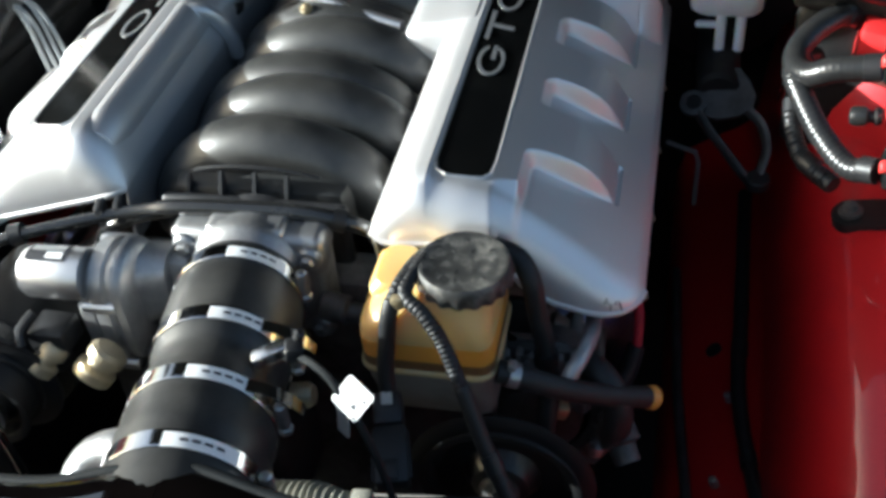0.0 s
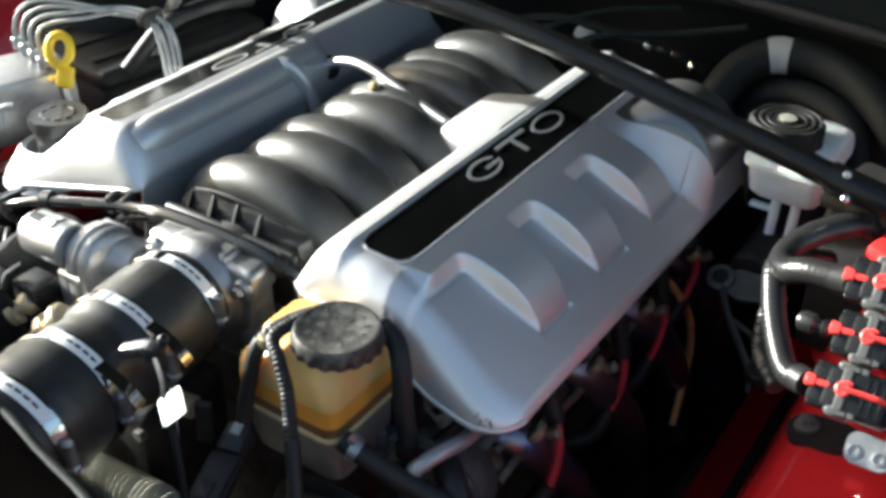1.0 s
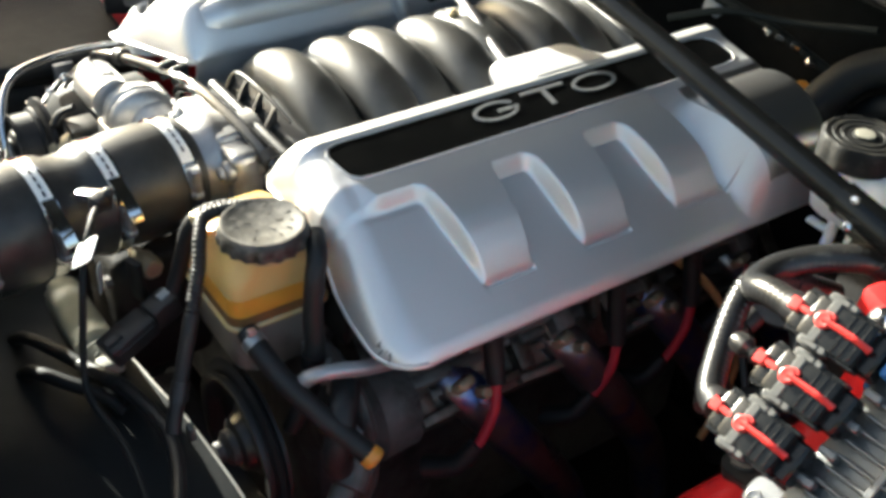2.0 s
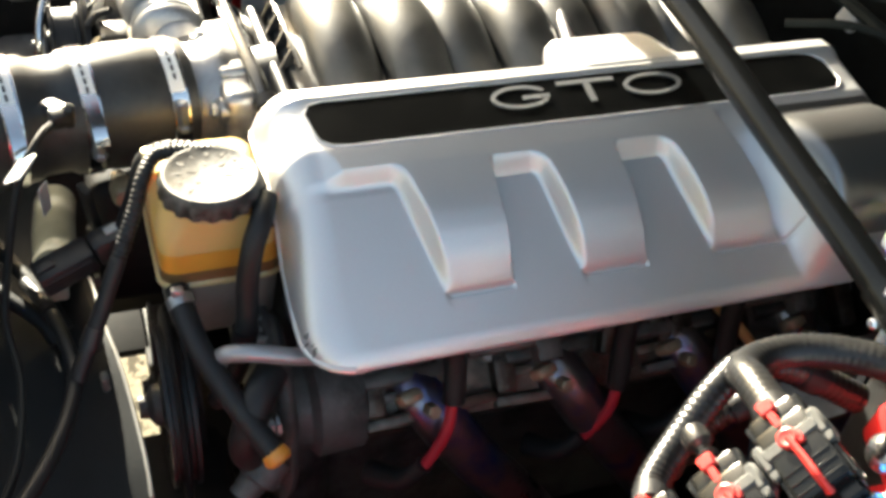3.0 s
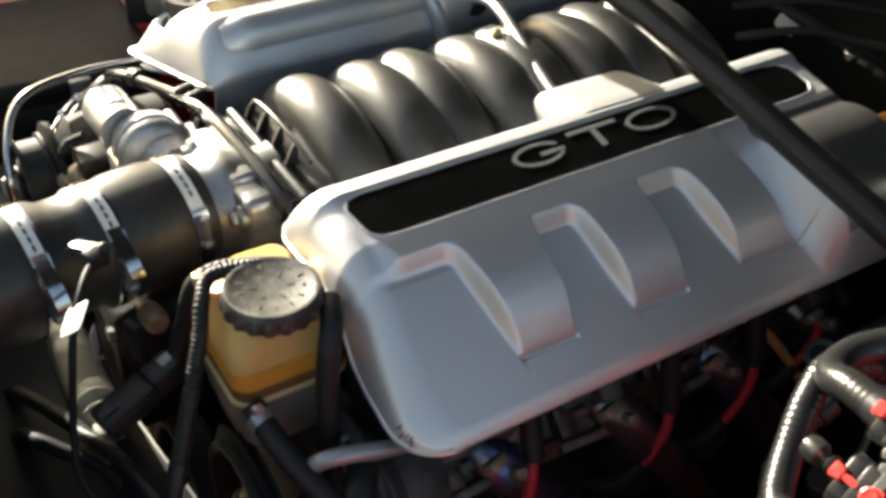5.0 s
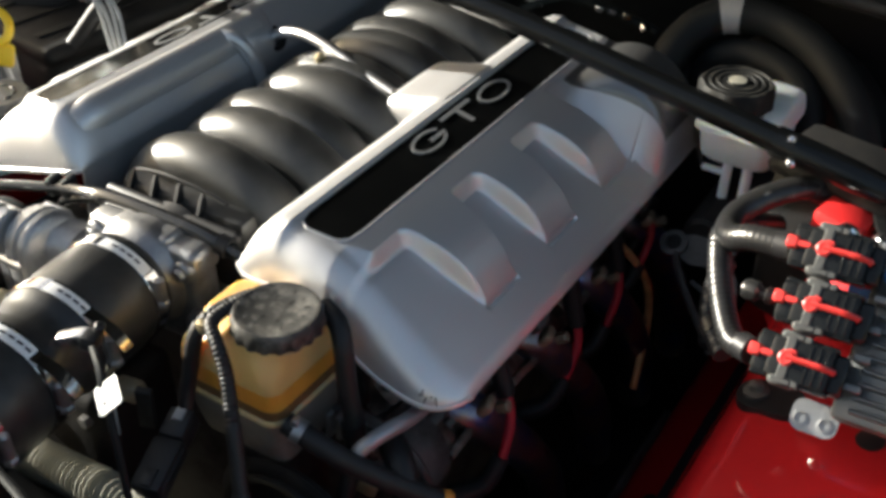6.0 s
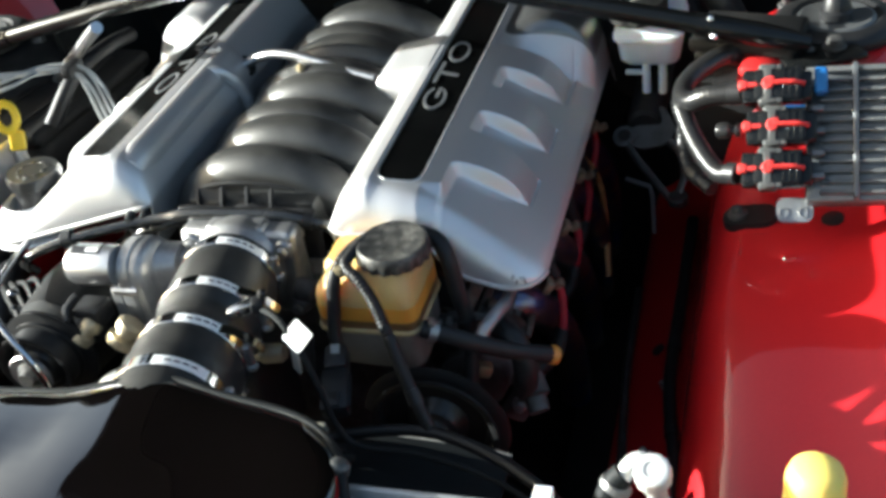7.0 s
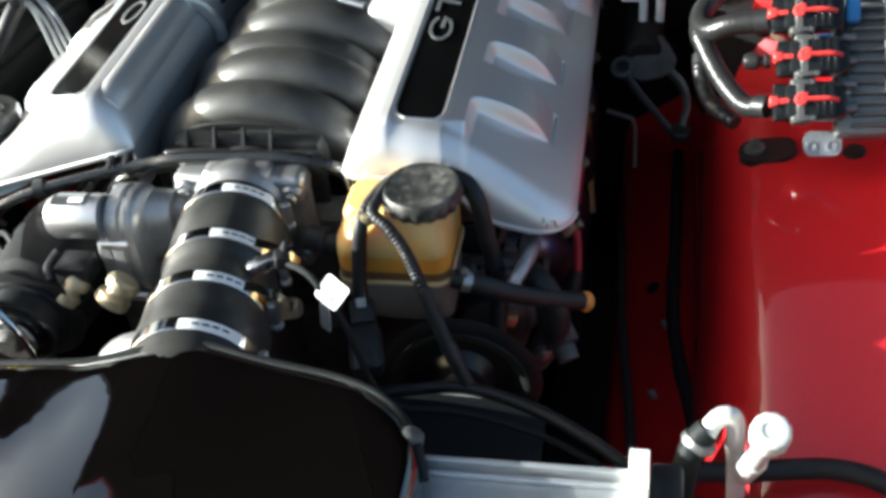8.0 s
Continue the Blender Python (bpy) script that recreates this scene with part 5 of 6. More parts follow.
tube(bm, [(-0.31, 0.56, 0.795), (-0.288, 0.505, 0.810), (-0.272, 0.450, 0.812), (-0.255, 0.424, 0.803), (-0.226, 0.408, 0.780), (-0.208, 0.402, 0.745), (-0.203, 0.40, 0.66)], 0.0038, 12)
single("fuel_line", bm, BAND, "bent polished steel line beside the throttle motor", "pipe")

# ---------------------------------------------------------------- pulleys and accessories at the front


def pulley(name, c, r, w, label, hub=PLASTIC, spokes=5):
    t = thing(name, c, label, "pulley", "belt pulleys")
    bm = bmesh.new()
    lathe(bm, c, (0, -1, 0), [(0, r - 0.012), (0, r), (0.003, r), (0.004, r - 0.004), (w - 0.004, r - 0.004), (w - 0.003, r), (w, r), (w, r - 0.004), (w - 0.002, r - 0.007), (w - 0.014, r - 0.009)], 52)
    wheel = part("wheel", bm, RUBBER, t)
    bm = bmesh.new()
    lathe(bm, c, (0, -1, 0), [(w - 0.020, r - 0.006), (w - 0.015, r - 0.010), (w - 0.017, r * 0.55), (w - 0.010, 0.026), (w - 0.002, 0.022), (w + 0.003, 0.010)], 44)
    part("web", bm, CONDUIT, wheel, "black recessed disc")
    for k in range(spokes):
        bm = bmesh.new()
        a = 2 * math.pi * k / spokes + 0.3
        p = Vector(c) + Vector((math.cos(a), 0, math.sin(a))) * (r * 0.38) + Vector((0, -w + 0.007, 0))
        q = Vector(c) + Vector((math.cos(a), 0, math.sin(a))) * (r * 0.85) + Vector((0, -w + 0.009, 0))
        tube(bm, [p, q], 0.006, 8)
        part("spoke", bm, hub, wheel)
    bm = bmesh.new()
    lathe(bm, Vector(c) + Vector((0, -w, 0)), (0, -1, 0), [(0, 0.016), (0.006, 0.015), (0.010, 0.009), (0.016, 0.008)], 20)
    part("hub", bm, CAST_DIRTY if hub is IRON else hub, t)
    return t


pulley("power_steering_pulley", (0.160, 0.474, 0.673), 0.062, 0.020, "black power steering pulley below the reservoir", IRON, 0)
pulley("alternator_pulley", (-0.228, 0.44, 0.748), 0.040, 0.026, "black pulley with a dull metal hub", CAST_DIRTY, 0)
pulley("crank_pulley", (MID, 0.50, 0.46), 0.085, 0.034, "black crankshaft pulley low in the bay", IRON)
bm = bmesh.new()
lathe(bm, (-0.228, 0.4155, 0.748), (0, -1, 0), [(0, 0.0120), (0.004, 0.0130), (0.005, 0.0215), (0.007, 0.0235), (0.009, 0.0220), (0.008, 0.0180)], 36)
single("pulley_ring", bm, GEAR_CAST, "grey metal ring set in the alternator pulley", "ring")
alt = thing("alternator", (-0.235, 0.50, 0.72), "dirty cast alternator body behind its pulley", "alternator")
bm = bmesh.new()
lathe(bm, (-0.228, 0.56, 0.745), (0, -1, 0), [(0, 0.04), (0.01, 0.052), (0.05, 0.054), (0.095, 0.050), (0.11, 0.03)], 30)
part("housing", bm, IRON, alt)
bm = bmesh.new()
lathe(bm, (-0.228, 0.449, 0.745), (0, -1, 0), [(0, 0.050), (0.005, 0.051), (0.008, 0.042), (0.009, 0.03)], 34)
part("fan_ring", bm, PLASTIC, alt)
bm = bmesh.new()
tube(bm, [(0.160 + 0.0605 * math.cos(radians(a)), 0.464, 0.673 + 0.0605 * math.sin(radians(a))) for a in range(170, -31, -20)] + [(0.175, 0.466, 0.53), (0.05, 0.470, 0.385)], 0.012, 8, 0.01, flat=0.25)
single("drive_belt", bm, RUBBER, "black ribbed drive belt round the pulleys", "belt")
# Casting added under the hose to keep low sun off the red panel.
wp = thing("under_hose_sun_block", (-0.04, 0.50, 0.66), "dark casting added below the intake hose to block low sun", "pump")
bm = bmesh.new()
box(bm, (-0.042, 0.468, 0.692), (0.092, 0.086, 0.128), 0.014, seg=3)
part("housing", bm, IRON, wp)
for x, z in ((-0.075, 0.735), (-0.010, 0.735), (-0.075, 0.650), (-0.010, 0.650)):
    bm = bmesh.new()
    cyl(bm, (x, 0.428, z), (x, 0.420, z), 0.006, 6, 0.001)
    part("bolt", bm, CAST_DIRTY, wp)
pump = thing("power_steering_pump", (0.19, 0.55, 0.67), "dirty cast steering pump with a slotted bracket behind the pulley", "pump")
bm = bmesh.new()
lathe(bm, (0.180, 0.60, 0.672), (0, -1, 0), [(0, 0.030), (0.006, 0.042), (0.040, 0.044), (0.046, 0.036), (0.075, 0.034), (0.078, 0.020)], 30)
part("housing", bm, CAST_DIRTY, pump)
bm = bmesh.new()
tube(bm, [(0.165, 0.535, 0.738), (0.195, 0.533, 0.742), (0.222, 0.532, 0.728), (0.234, 0.532, 0.700), (0.232, 0.532, 0.660), (0.215, 0.532, 0.625)], 0.014, 12, 0.008, flat=0.5)
brk2 = part("bracket", bm, CAST_DIRTY, pump)
bm = bmesh.new()
box(bm, (0.182, 0.529, 0.739), (0.062, 0.008, 0.030), 0.003)
comb = part("slotted_plate", bm, CAST_DIRTY, pump, "grey cast plate with upright ribs")
for k in range(6):
    bm = bmesh.new()
    box(bm, (0.157 + 0.0102 * k, 0.523, 0.740 + 0.002 * (k % 2)), (0.0052, 0.010, 0.024), 0.0015)
    part("rib", bm, CAST if k % 3 == 1 else GEAR_CAST, comb)
for x, z in ((0.176, 0.741), (0.208, 0.738), (0.231, 0.712), (0.235, 0.684), (0.226, 0.648)):
    bm = bmesh.new()
    lathe(bm, (x, 0.527, z), (0, -1, 0), [(0, 0.0085), (0.004, 0.0085), (0.005, 0.006), (0.010, 0.0058), (0.011, 0.004)], 8)
    part("bolt", bm, CAST, brk2, "grey bolt head")
bm = bmesh.new()
box(bm, (0.196, 0.515, 0.700), (0.018, 0.012, 0.014), 0.003, rotm(0, 20, 15))
part("connector", bm, BRASS, pump, "tarnished brass switch")
bm = bmesh.new()
lathe(bm, (0.238, 0.520, 0.690), (0.3, -0.5, -0.4), [(0, 0.015), (0.02, 0.016), (0.022, 0.011), (0.036, 0.010)], 16)
pf = thing("pump_fitting", (0.238, 0.515, 0.69), "grey metal hose fitting beside the pump with a black elbow", "fitting")
part("fitting", bm, CAST_DIRTY, pf, "grey metal fitting")
bm = bmesh.new()
tube(bm, [(0.214, 0.525, 0.748), (0.231, 0.512, 0.744), (0.242, 0.503, 0.728), (0.243, 0.500, 0.708), (0.239, 0.506, 0.692)], 0.0115, 16, 0.005)
part("elbow", bm, RUBBER, pf, "black rubber elbow")
for q, r in (((-0.174, 0.460, 0.778), 0.0105), ((-0.131, 0.461, 0.778), 0.0150)):
    bm = bmesh.new()
    lathe(bm, q, (-0.5, -0.4, -0.55), [(0, r * 0.8), (0.003, r), (0.010, r), (0.012, r * 0.7), (0.017, r * 0.7), (0.019, r * 1.05), (0.027, r * 1.05), (0.029, r * 0.6)], 18)
    single("brass_fitting", bm, BEIGE, "beige metal hose fitting beside the intake hose", "fitting", "beige fittings")
bm = bmesh.new()
tube(bm, [(-0.045, 0.350, 0.806), (-0.070, 0.353, 0.803), (-0.086, 0.347, 0.796), (-0.092, 0.328, 0.784), (-0.093, 0.300, 0.772)], 0.0155, 16)
single("upper_coolant_elbow", bm, CAST, "pale metal elbow below the intake hose", "pipe")
bm = bmesh.new()
tube(bm, [(0.062, 0.372, 0.722), (0.085, 0.381, 0.727), (0.116, 0.391, 0.730), (0.176, 0.399, 0.731), (0.237, 0.380, 0.731), (0.293, 0.345, 0.730), (0.330, 0.315, 0.722)], 0.0054, 14)
rh = thing("radiator_hose", (0.22, 0.34, 0.76), "thin black coolant hose in front of the pulleys", "hose")
part("hose_body", bm, RUBBER, rh)
for q, d in (((0.098, 0.3855, 0.7285), (0.95, 0.3, 0.1)), ((0.306, 0.3365, 0.7285), (0.75, -0.6, -0.12))):
    bm = bmesh.new()
    lathe(bm, q, d, [(0, 0.0053), (0, 0.0064), (0.009, 0.0064), (0.009, 0.0053)], 18)
    part("clamp", bm, IRON, rh, "dark spring clamp")
con = thing("ribbed_conduit", (0.09, 0.36, 0.79), "dusty pale ribbed conduit in front of the engine", "hose")
bm = bmesh.new()
tube(bm, [(-0.07, 0.398, 0.692), (-0.02, 0.395, 0.702), (0.03, 0.394, 0.710), (0.066, 0.392, 0.718)], 0.017, 18, 0.0008, radius=lambda s, T: (0.0172 - 0.0065 * smooth01((s - T + 0.03) / 0.03)) * (0.91 + 0.09 * math.sin(2 * math.pi * s / 0.0058)))
part("sheath", bm, TAN, con)
bm = bmesh.new()
box(bm, (0.074, 0.392, 0.722), (0.016, 0.020, 0.012), 0.003, rotm(0, -6, 0))
part("end_tape", bm, TAN, con)
bm = bmesh.new()
lathe(bm, (0.028, 0.452, 0.762), (-1, -0.05, -0.15), [(0, 0.007), (0.004, 0.0095), (0.022, 0.0095), (0.026, 0.006), (0.040, 0.0055)], 18)
single("pale_nipple", bm, BEIGE, "pale plastic nipple behind the intake hose", "fitting")
for pts in ([(-0.06, 0.335, 0.66), (-0.02, 0.345, 0.700), (0.004, 0.353, 0.712), (0.040, 0.369, 0.714), (0.074, 0.386, 0.712), (0.095, 0.396, 0.700)], [(0.0, 0.330, 0.66), (0.025, 0.337, 0.700), (0.048, 0.345, 0.714), (0.070, 0.360, 0.714), (0.092, 0.380, 0.708), (0.105, 0.388, 0.698)]):
    bm = bmesh.new()
    tube(bm, pts, 0.0058, 12)
    single("lower_hose", bm, GREY_RUBBER, "black hose low in front of the engine", "hose", "lower hoses")
bm = bmesh.new()
box(bm, (0.02, 0.335, 0.545), (0.50, 0.012, 0.26), 0.004)
fs = thing("fan_shroud", (0.02, 0.335, 0.42), "black plastic fan shroud behind the radiator", "shroud")
part("shroud_panel", bm, PLASTIC, fs)
bm = bmesh.new()
# The raised left end is made up to hold sun off the panel.
rim = [(-0.30, 0.338, 0.768), (-0.16, 0.343, 0.772), (-0.11, 0.350, 0.766), (-0.065, 0.395, 0.700), (0.03, 0.416, 0.692), (0.090, 0.423, 0.692), (0.126, 0.429, 0.689), (0.165, 0.433, 0.683), (0.210, 0.436, 0.676), (0.238, 0.436, 0.670)]
rim = glide(rim, 0.008)
sheet(bm, [[(q.x, q.y - t * (q.y - 0.272), q.z + 0.030 * t * t - 0.006 * math.sin(3.1 * t)) for q in rim] for t in [k / 10 for k in range(11)]], 0.004)
top = part("top_panel", bm, GREY_RUBBER, fs, "smooth black top panel")
bm = bmesh.new()
sheet(bm, [[(q.x, q.y + 0.0012 + 0.001 * t, q.z + 0.0005 - (0.0075 - 0.0055 * i / len(rim)) * t) for i, q in enumerate(rim) if q.x > 0.02] for t in (0, 0.5, 1)], 0.002, (0, -1, 0))
part("rear_edge", bm, EDGE_PALE, top, "pale rear edge of the black panel")
for x in (-0.10, 0.13):
    bm = bmesh.new()
    lathe(bm, (x, 0.340, 0.545), (0, 1, 0), [(0, 0.098), (0.012, 0.098), (0.014, 0.101), (0.012, 0.104), (0, 0.104)], 36)
    part("fan_ring", bm, PLASTIC, fs)
for x in (-0.215, 0.015, 0.245):
    bm = bmesh.new()
    box(bm, (x, 0.345, 0.55), (0.008, 0.012, 0.22), 0.002)
    part("stiffening_rib", bm, PLASTIC, fs)
bm = bmesh.new()
box(bm, (0.168, 0.418, 0.716), (0.010, 0.006, 0.013), 0.002)
single("loom_tail", bm, GREY_CLIP, "grey clip at the end of the corrugated conduit", "clip")

# ---------------------------------------------------------------- radiator and its fittings

rad = thing("radiator", (0.15, 0.21, 0.60), "silver aluminium radiator with a white end cap", "radiator")
bm = bmesh.new()
box(bm, (0.215, 0.222, 0.822), (0.196, 0.036, 0.016), 0.003)
part("top_rail", bm, RAIL, rad, "bare aluminium top rail")
for yy, hh, zz in ((0.2425, 0.026, 0.825), (0.2345, 0.004, 0.832), (0.205, 0.026, 0.823)):
    bm = bmesh.new()
    box(bm, (0.215, yy, zz), (0.196, 0.0045, hh), 0.0014)
    part("rail_flange", bm, RAIL, rad)
bm = bmesh.new()
box(bm, (0.03, 0.222, 0.66), (0.58, 0.034, 0.30), 0.003)
part("core", bm, IRON, rad)
bm = bmesh.new()
plate(bm, [(-0.003, 0.0), (-0.003, 0.012), (0.005, 0.026), (0.006, 0.098), (0.018, 0.098), (0.018, 0.0)], 0.030, lay((0.3055, 0.253, 0.749), (1, 0, 0), (0, 0, 1)))
plate(bm, [(-0.006, 0.0), (-0.006, 0.070), (0.006, 0.088), (0.010, 0.088), (0.010, 0.0)], 0.022, lay((0.3055, 0.249, 0.745), (1, 0, 0), (0, 0, 1)))
part("end_cap", bm, WHITE_TANK, rad, "white plastic end cap")
bm = bmesh.new()
box(bm, (0.335, 0.240, 0.780), (0.020, 0.036, 0.100), 0.003)
part("end_block", bm, PLASTIC, rad, "black plastic end block")
ac = thing("pipe_fittings", (0.38, 0.30, 0.70), "silver air conditioning pipe with service fittings", "pipe")
bm = bmesh.new()
tube(bm, [(0.3605, 0.302, 0.806), (0.365, 0.306, 0.8135), (0.371, 0.309, 0.8185), (0.3775, 0.310, 0.8175), (0.3805, 0.311, 0.808), (0.382, 0.312, 0.786), (0.386, 0.314, 0.735), (0.388, 0.318, 0.64)], 0.0066, 16, 0.004)
part("bent_pipe", bm, PALE_ALLOY, ac, "pale aluminium bent pipe")
bm = bmesh.new()
tube(bm, [(0.346, 0.284, 0.735), (0.3465, 0.286, 0.768), (0.349, 0.292, 0.789), (0.355, 0.299, 0.803), (0.362, 0.303, 0.810)], 0.0092, 16, 0.006)
part("joint", bm, GREY_RUBBER, ac, "dark sleeve")
bm = bmesh.new()
lathe(bm, (0.3545, 0.2985, 0.797), (0.45, 0.35, 0.8), [(0, 0.0105), (0.002, 0.0122), (0.007, 0.0122), (0.008, 0.0095)], 20)
part("collar", bm, CAST, ac)
bm = bmesh.new()
cyl(bm, (0.388, 0.306, 0.762), (0.391, 0.276, 0.815), 0.0078, 16)
cyl(bm, (0.3905, 0.280, 0.808), (0.391, 0.243, 0.876), 0.0066, 16)
port = part("service_port", bm, PALE_ALLOY, ac, "pale service port")
bm = bmesh.new()
lathe(bm, (0.391, 0.2435, 0.876), (0.0, -0.35, 0.93), [(0, 0.0105, 1), (0.001, 0.0118, 1), (0.012, 0.0118, 1), (0.0140, 0.0106), (0.0145, 0.0092), (0.0143, 0.0055), (0.0136, 0.0048), (0.0136, 0.001)], 36, wave=lambda k: 1 if k % 3 else 0.95)
part("service_cap", bm, PALE_ALLOY, port, "ribbed pale cap with a dimple")
bm = bmesh.new()
cyl(bm, (0.348, 0.272, 0.66), (0.348, 0.272, 0.750), 0.020, 26, 0.006)
part("dryer_bottle", bm, PLASTIC, ac, "black cylinder")
bm = bmesh.new()
tube(bm, [(0.345, 0.375, 0.655), (0.365, 0.386, 0.660), (0.395, 0.389, 0.660), (0.439, 0.396, 0.660), (0.474, 0.399, 0.660), (0.511, 0.388, 0.660), (0.58, 0.35, 0.65)], 0.009, 14)
single("ac_hose", bm, RUBBER, "black rubber hose lying along the red panel", "hose")
wash = thing("washer_filler", (0.492, 0.310, 0.70), "washer filler neck with a pale yellow cap", "filler neck")
bm = bmesh.new()
lathe(bm, (0.487, 0.263, 0.640), (0, 0, 1), [(0, 0.0165), (0.200, 0.0165)], 24)
part("neck", bm, PLASTIC, wash, "black neck")
bm = bmesh.new()
lathe(bm, (0.487, 0.263, 0.832), (0, 0, 1), [(0, 0.0170), (0.003, 0.0188), (0.036, 0.0184), (0.043, 0.0165), (0.047, 0.012), (0.048, 0.003)], 32)
part("cap", bm, YELLOW_PALE, wash, "pale yellow plastic cap")

# ---------------------------------------------------------------- engine computer on the red panel

ECU = lay((0.423, 0.714, 0.851), (1, 0.0, 0.05), (0, 0.72, 0.69))


def on_ecu(x, y, z=0.0):
    return ECU @ Vector((x, y, z))


def ebox(bm, c, s, bevel=0.001, seg=1):
    box(bm, on_ecu(*c), s, bevel, ECU.to_3x3(), seg)


ecu = thing("engine_computer", tuple(on_ecu(0.12, -0.07, -0.04)), "finned aluminium engine control unit with three plugged connectors", "control unit")
bm = bmesh.new()
ebox(bm, (0.175, 0.0, -0.030), (0.230, 0.135, 0.026), 0.004, 2)
body = part("housing", bm, FIN, ecu)
for k in range(13):
    bm = bmesh.new()
    y = -0.060 + 0.010 * k
    ebox(bm, (0.179, y, -0.0135), (0.213, 0.0035, 0.010), 0.0012)
    part("fin", bm, FIN, body)
for x in (0.105, 0.20):
    bm = bmesh.new()
    ebox(bm, (x, 0.0, -0.013), (0.005, 0.132, 0.013), 0.001)
    part("cross_rib", bm, FIN, body)
for x, y in ((0.050, -0.071), (0.150, -0.071), (0.165, 0.074)):
    bm = bmesh.new()
    m = ECU @ Matrix.Translation((x, y, -0.042))
    outer = rounded(0.034, 0.024, 0.008, 4)
    plate(bm, outer, 0.006, m)
    for dx in (-0.010, 0.008):
        lathe(bm, m @ Vector((dx, -0.003 if y < 0 else 0.003, 0.004)), m.to_3x3() @ Vector((0, 0, 1)), [(0, 0.0056), (0.003, 0.0056), (0.0034, 0.0038), (0.001, 0.0036)], 16)
    part("mounting_ear", bm, CAST, body, "cast mounting ear")
for k in range(5):
    bm = bmesh.new()
    ebox(bm, (0.071, -0.045 + 0.022 * k, -0.010), (0.012, 0.006, 0.012), 0.001)
    part("pin_guard", bm, FIN, body)
for k, y in enumerate((0.041, 0.0, -0.041)):
    dx = (0.0, 0.004, 0.0)[k]
    bm = bmesh.new()
    ebox(bm, (0.035 + dx, y, 0.002), (0.044, 0.031, 0.024), 0.003, 2)
    ebox(bm, (0.012 + dx, y, 0.000), (0.020, 0.028, 0.020), 0.003, 2)
    ebox(bm, (0.057 + dx, y, -0.003), (0.018, 0.029, 0.018), 0.002)
    con = part("connector", bm, BAR_BLACK, ecu, "black plug connector")
    for i in range(3):
        bm = bmesh.new()
        ebox(bm, (0.0405 + 0.006 * i + dx, y, 0.0142), (0.0016, 0.027, 0.0010), 0.0003)
        part("rib", bm, BAR_BLACK, con)
    for q in (-1, 1):
        bm = bmesh.new()
        ebox(bm, (0.047 + dx, y + q * 0.0160, 0.006), (0.022, 0.003, 0.010), 0.0008)
        part("guide", bm, BAR_BLACK, con)
        bm = bmesh.new()
        ebox(bm, (0.010 + dx, y + q * 0.0145, 0.004), (0.014, 0.004, 0.008), 0.001)
        part("guide", bm, BAR_BLACK, con)
    bm = bmesh.new()
    ebox(bm, (0.026 + dx, y, 0.012), (0.009, 0.034, 0.006), 0.002)
    for q in (-1, 1):
        ebox(bm, (0.026 + dx, y + q * 0.0165, 0.006), (0.017, 0.007, 0.017), 0.002)
        ebox(bm, (0.036 + dx, y + q * 0.0165, 0.010), (0.006, 0.005, 0.008), 0.001)
    part("latch_frame", bm, GREY_CLIP, con, "grey latch frame")
    bm = bmesh.new()
    ebox(bm, (0.003 + dx, y, 0.010), (0.008, 0.009, 0.009), 0.001)
    ebox(bm, (0.014 + dx, y, 0.012), (0.016, 0.0044, 0.004), 0.0008)
    lathe(bm, on_ecu(0.026 + dx, y, 0.014), ECU.to_3x3() @ Vector((0, 0, 1)), [(0, 0.0056), (0.0035, 0.0056), (0.0042, 0.0042), (0.0036, 0.002)], 14)
    ebox(bm, (0.029 + dx, y + 0.0048, 0.0155), (0.006, 0.004, 0.003), 0.0008)
    arm = [on_ecu(0.026 + dx + 0.032 * t, y + 0.0005 * math.sin(3.1 * t), 0.0168 - 0.007 * max(0.0, t - 0.7) ** 2 / 0.09) for t in [k / 10 for k in range(11)]]
    tube(bm, arm, 0.0024, 8, 0.004, radius=lambda s, L: 0.0024 + 0.0005 * smooth01((s / L - 0.8) / 0.2), flat=0.75)
    part("lock_lever", bm, RED_CLIP, con, "red plastic locking lever")
bm = bmesh.new()
ebox(bm, (0.074, 0.046, -0.002), (0.012, 0.026, 0.014), 0.002)
part("seal", bm, BLUE, ecu, "blue connector seal")
# rubber foot with its stud
foot = thing("rubber_mount", (0.428, 0.722, 0.72), "black rubber mount with a metal stud on the red panel", "mount")
bm = bmesh.new()
m = lay((0.436, 0.738, apron_z(0.425, 0.738) + 0.001), (1, -0.10, 0.20), (0, 1, 0.05))
plate(bm, rounded(0.056, 0.034, 0.016, 6), 0.009, m)
part("pad", bm, RUBBER, foot)
bm = bmesh.new()
lathe(bm, m @ Vector((-0.012, 0, 0.009)), (-0.2, 0, 1), [(0, 0.010), (0.003, 0.0105), (0.004, 0.006), (0.010, 0.0055), (0.012, 0.003)], 20)
part("stud", bm, CAST_DIRTY, foot, "zinc nut")
bm = bmesh.new()
ebox(bm, (0.16, 0.0, -0.058), (0.16, 0.10, 0.028), 0.006)
single("ecu_bracket", bm, IRON, "dark bracket between the control unit and the red panel", "bracket")

# battery terminal cover behind the control unit
term = thing("terminal_box", (0.44, 0.835, 0.82), "red battery terminal cover with bright nuts", "terminal")
bm = bmesh.new()
box(bm, (0.438, 0.842, 0.842), (0.042, 0.040, 0.036), 0.006, rotm(0, 8, -10))
part("red_cover", bm, RED_LENS, term)
for x in (0.447, 0.475):
    bm = bmesh.new()
    lathe(bm, (x, 0.812, 0.850), (0, -0.3, 1), [(0, 0.011), (0.006, 0.012), (0.012, 0.010), (0.016, 0.006), (0.018, 0.004)], 10)
    part("nut", bm, STEEL, term, "bright terminal nut")
bm = bmesh.new()
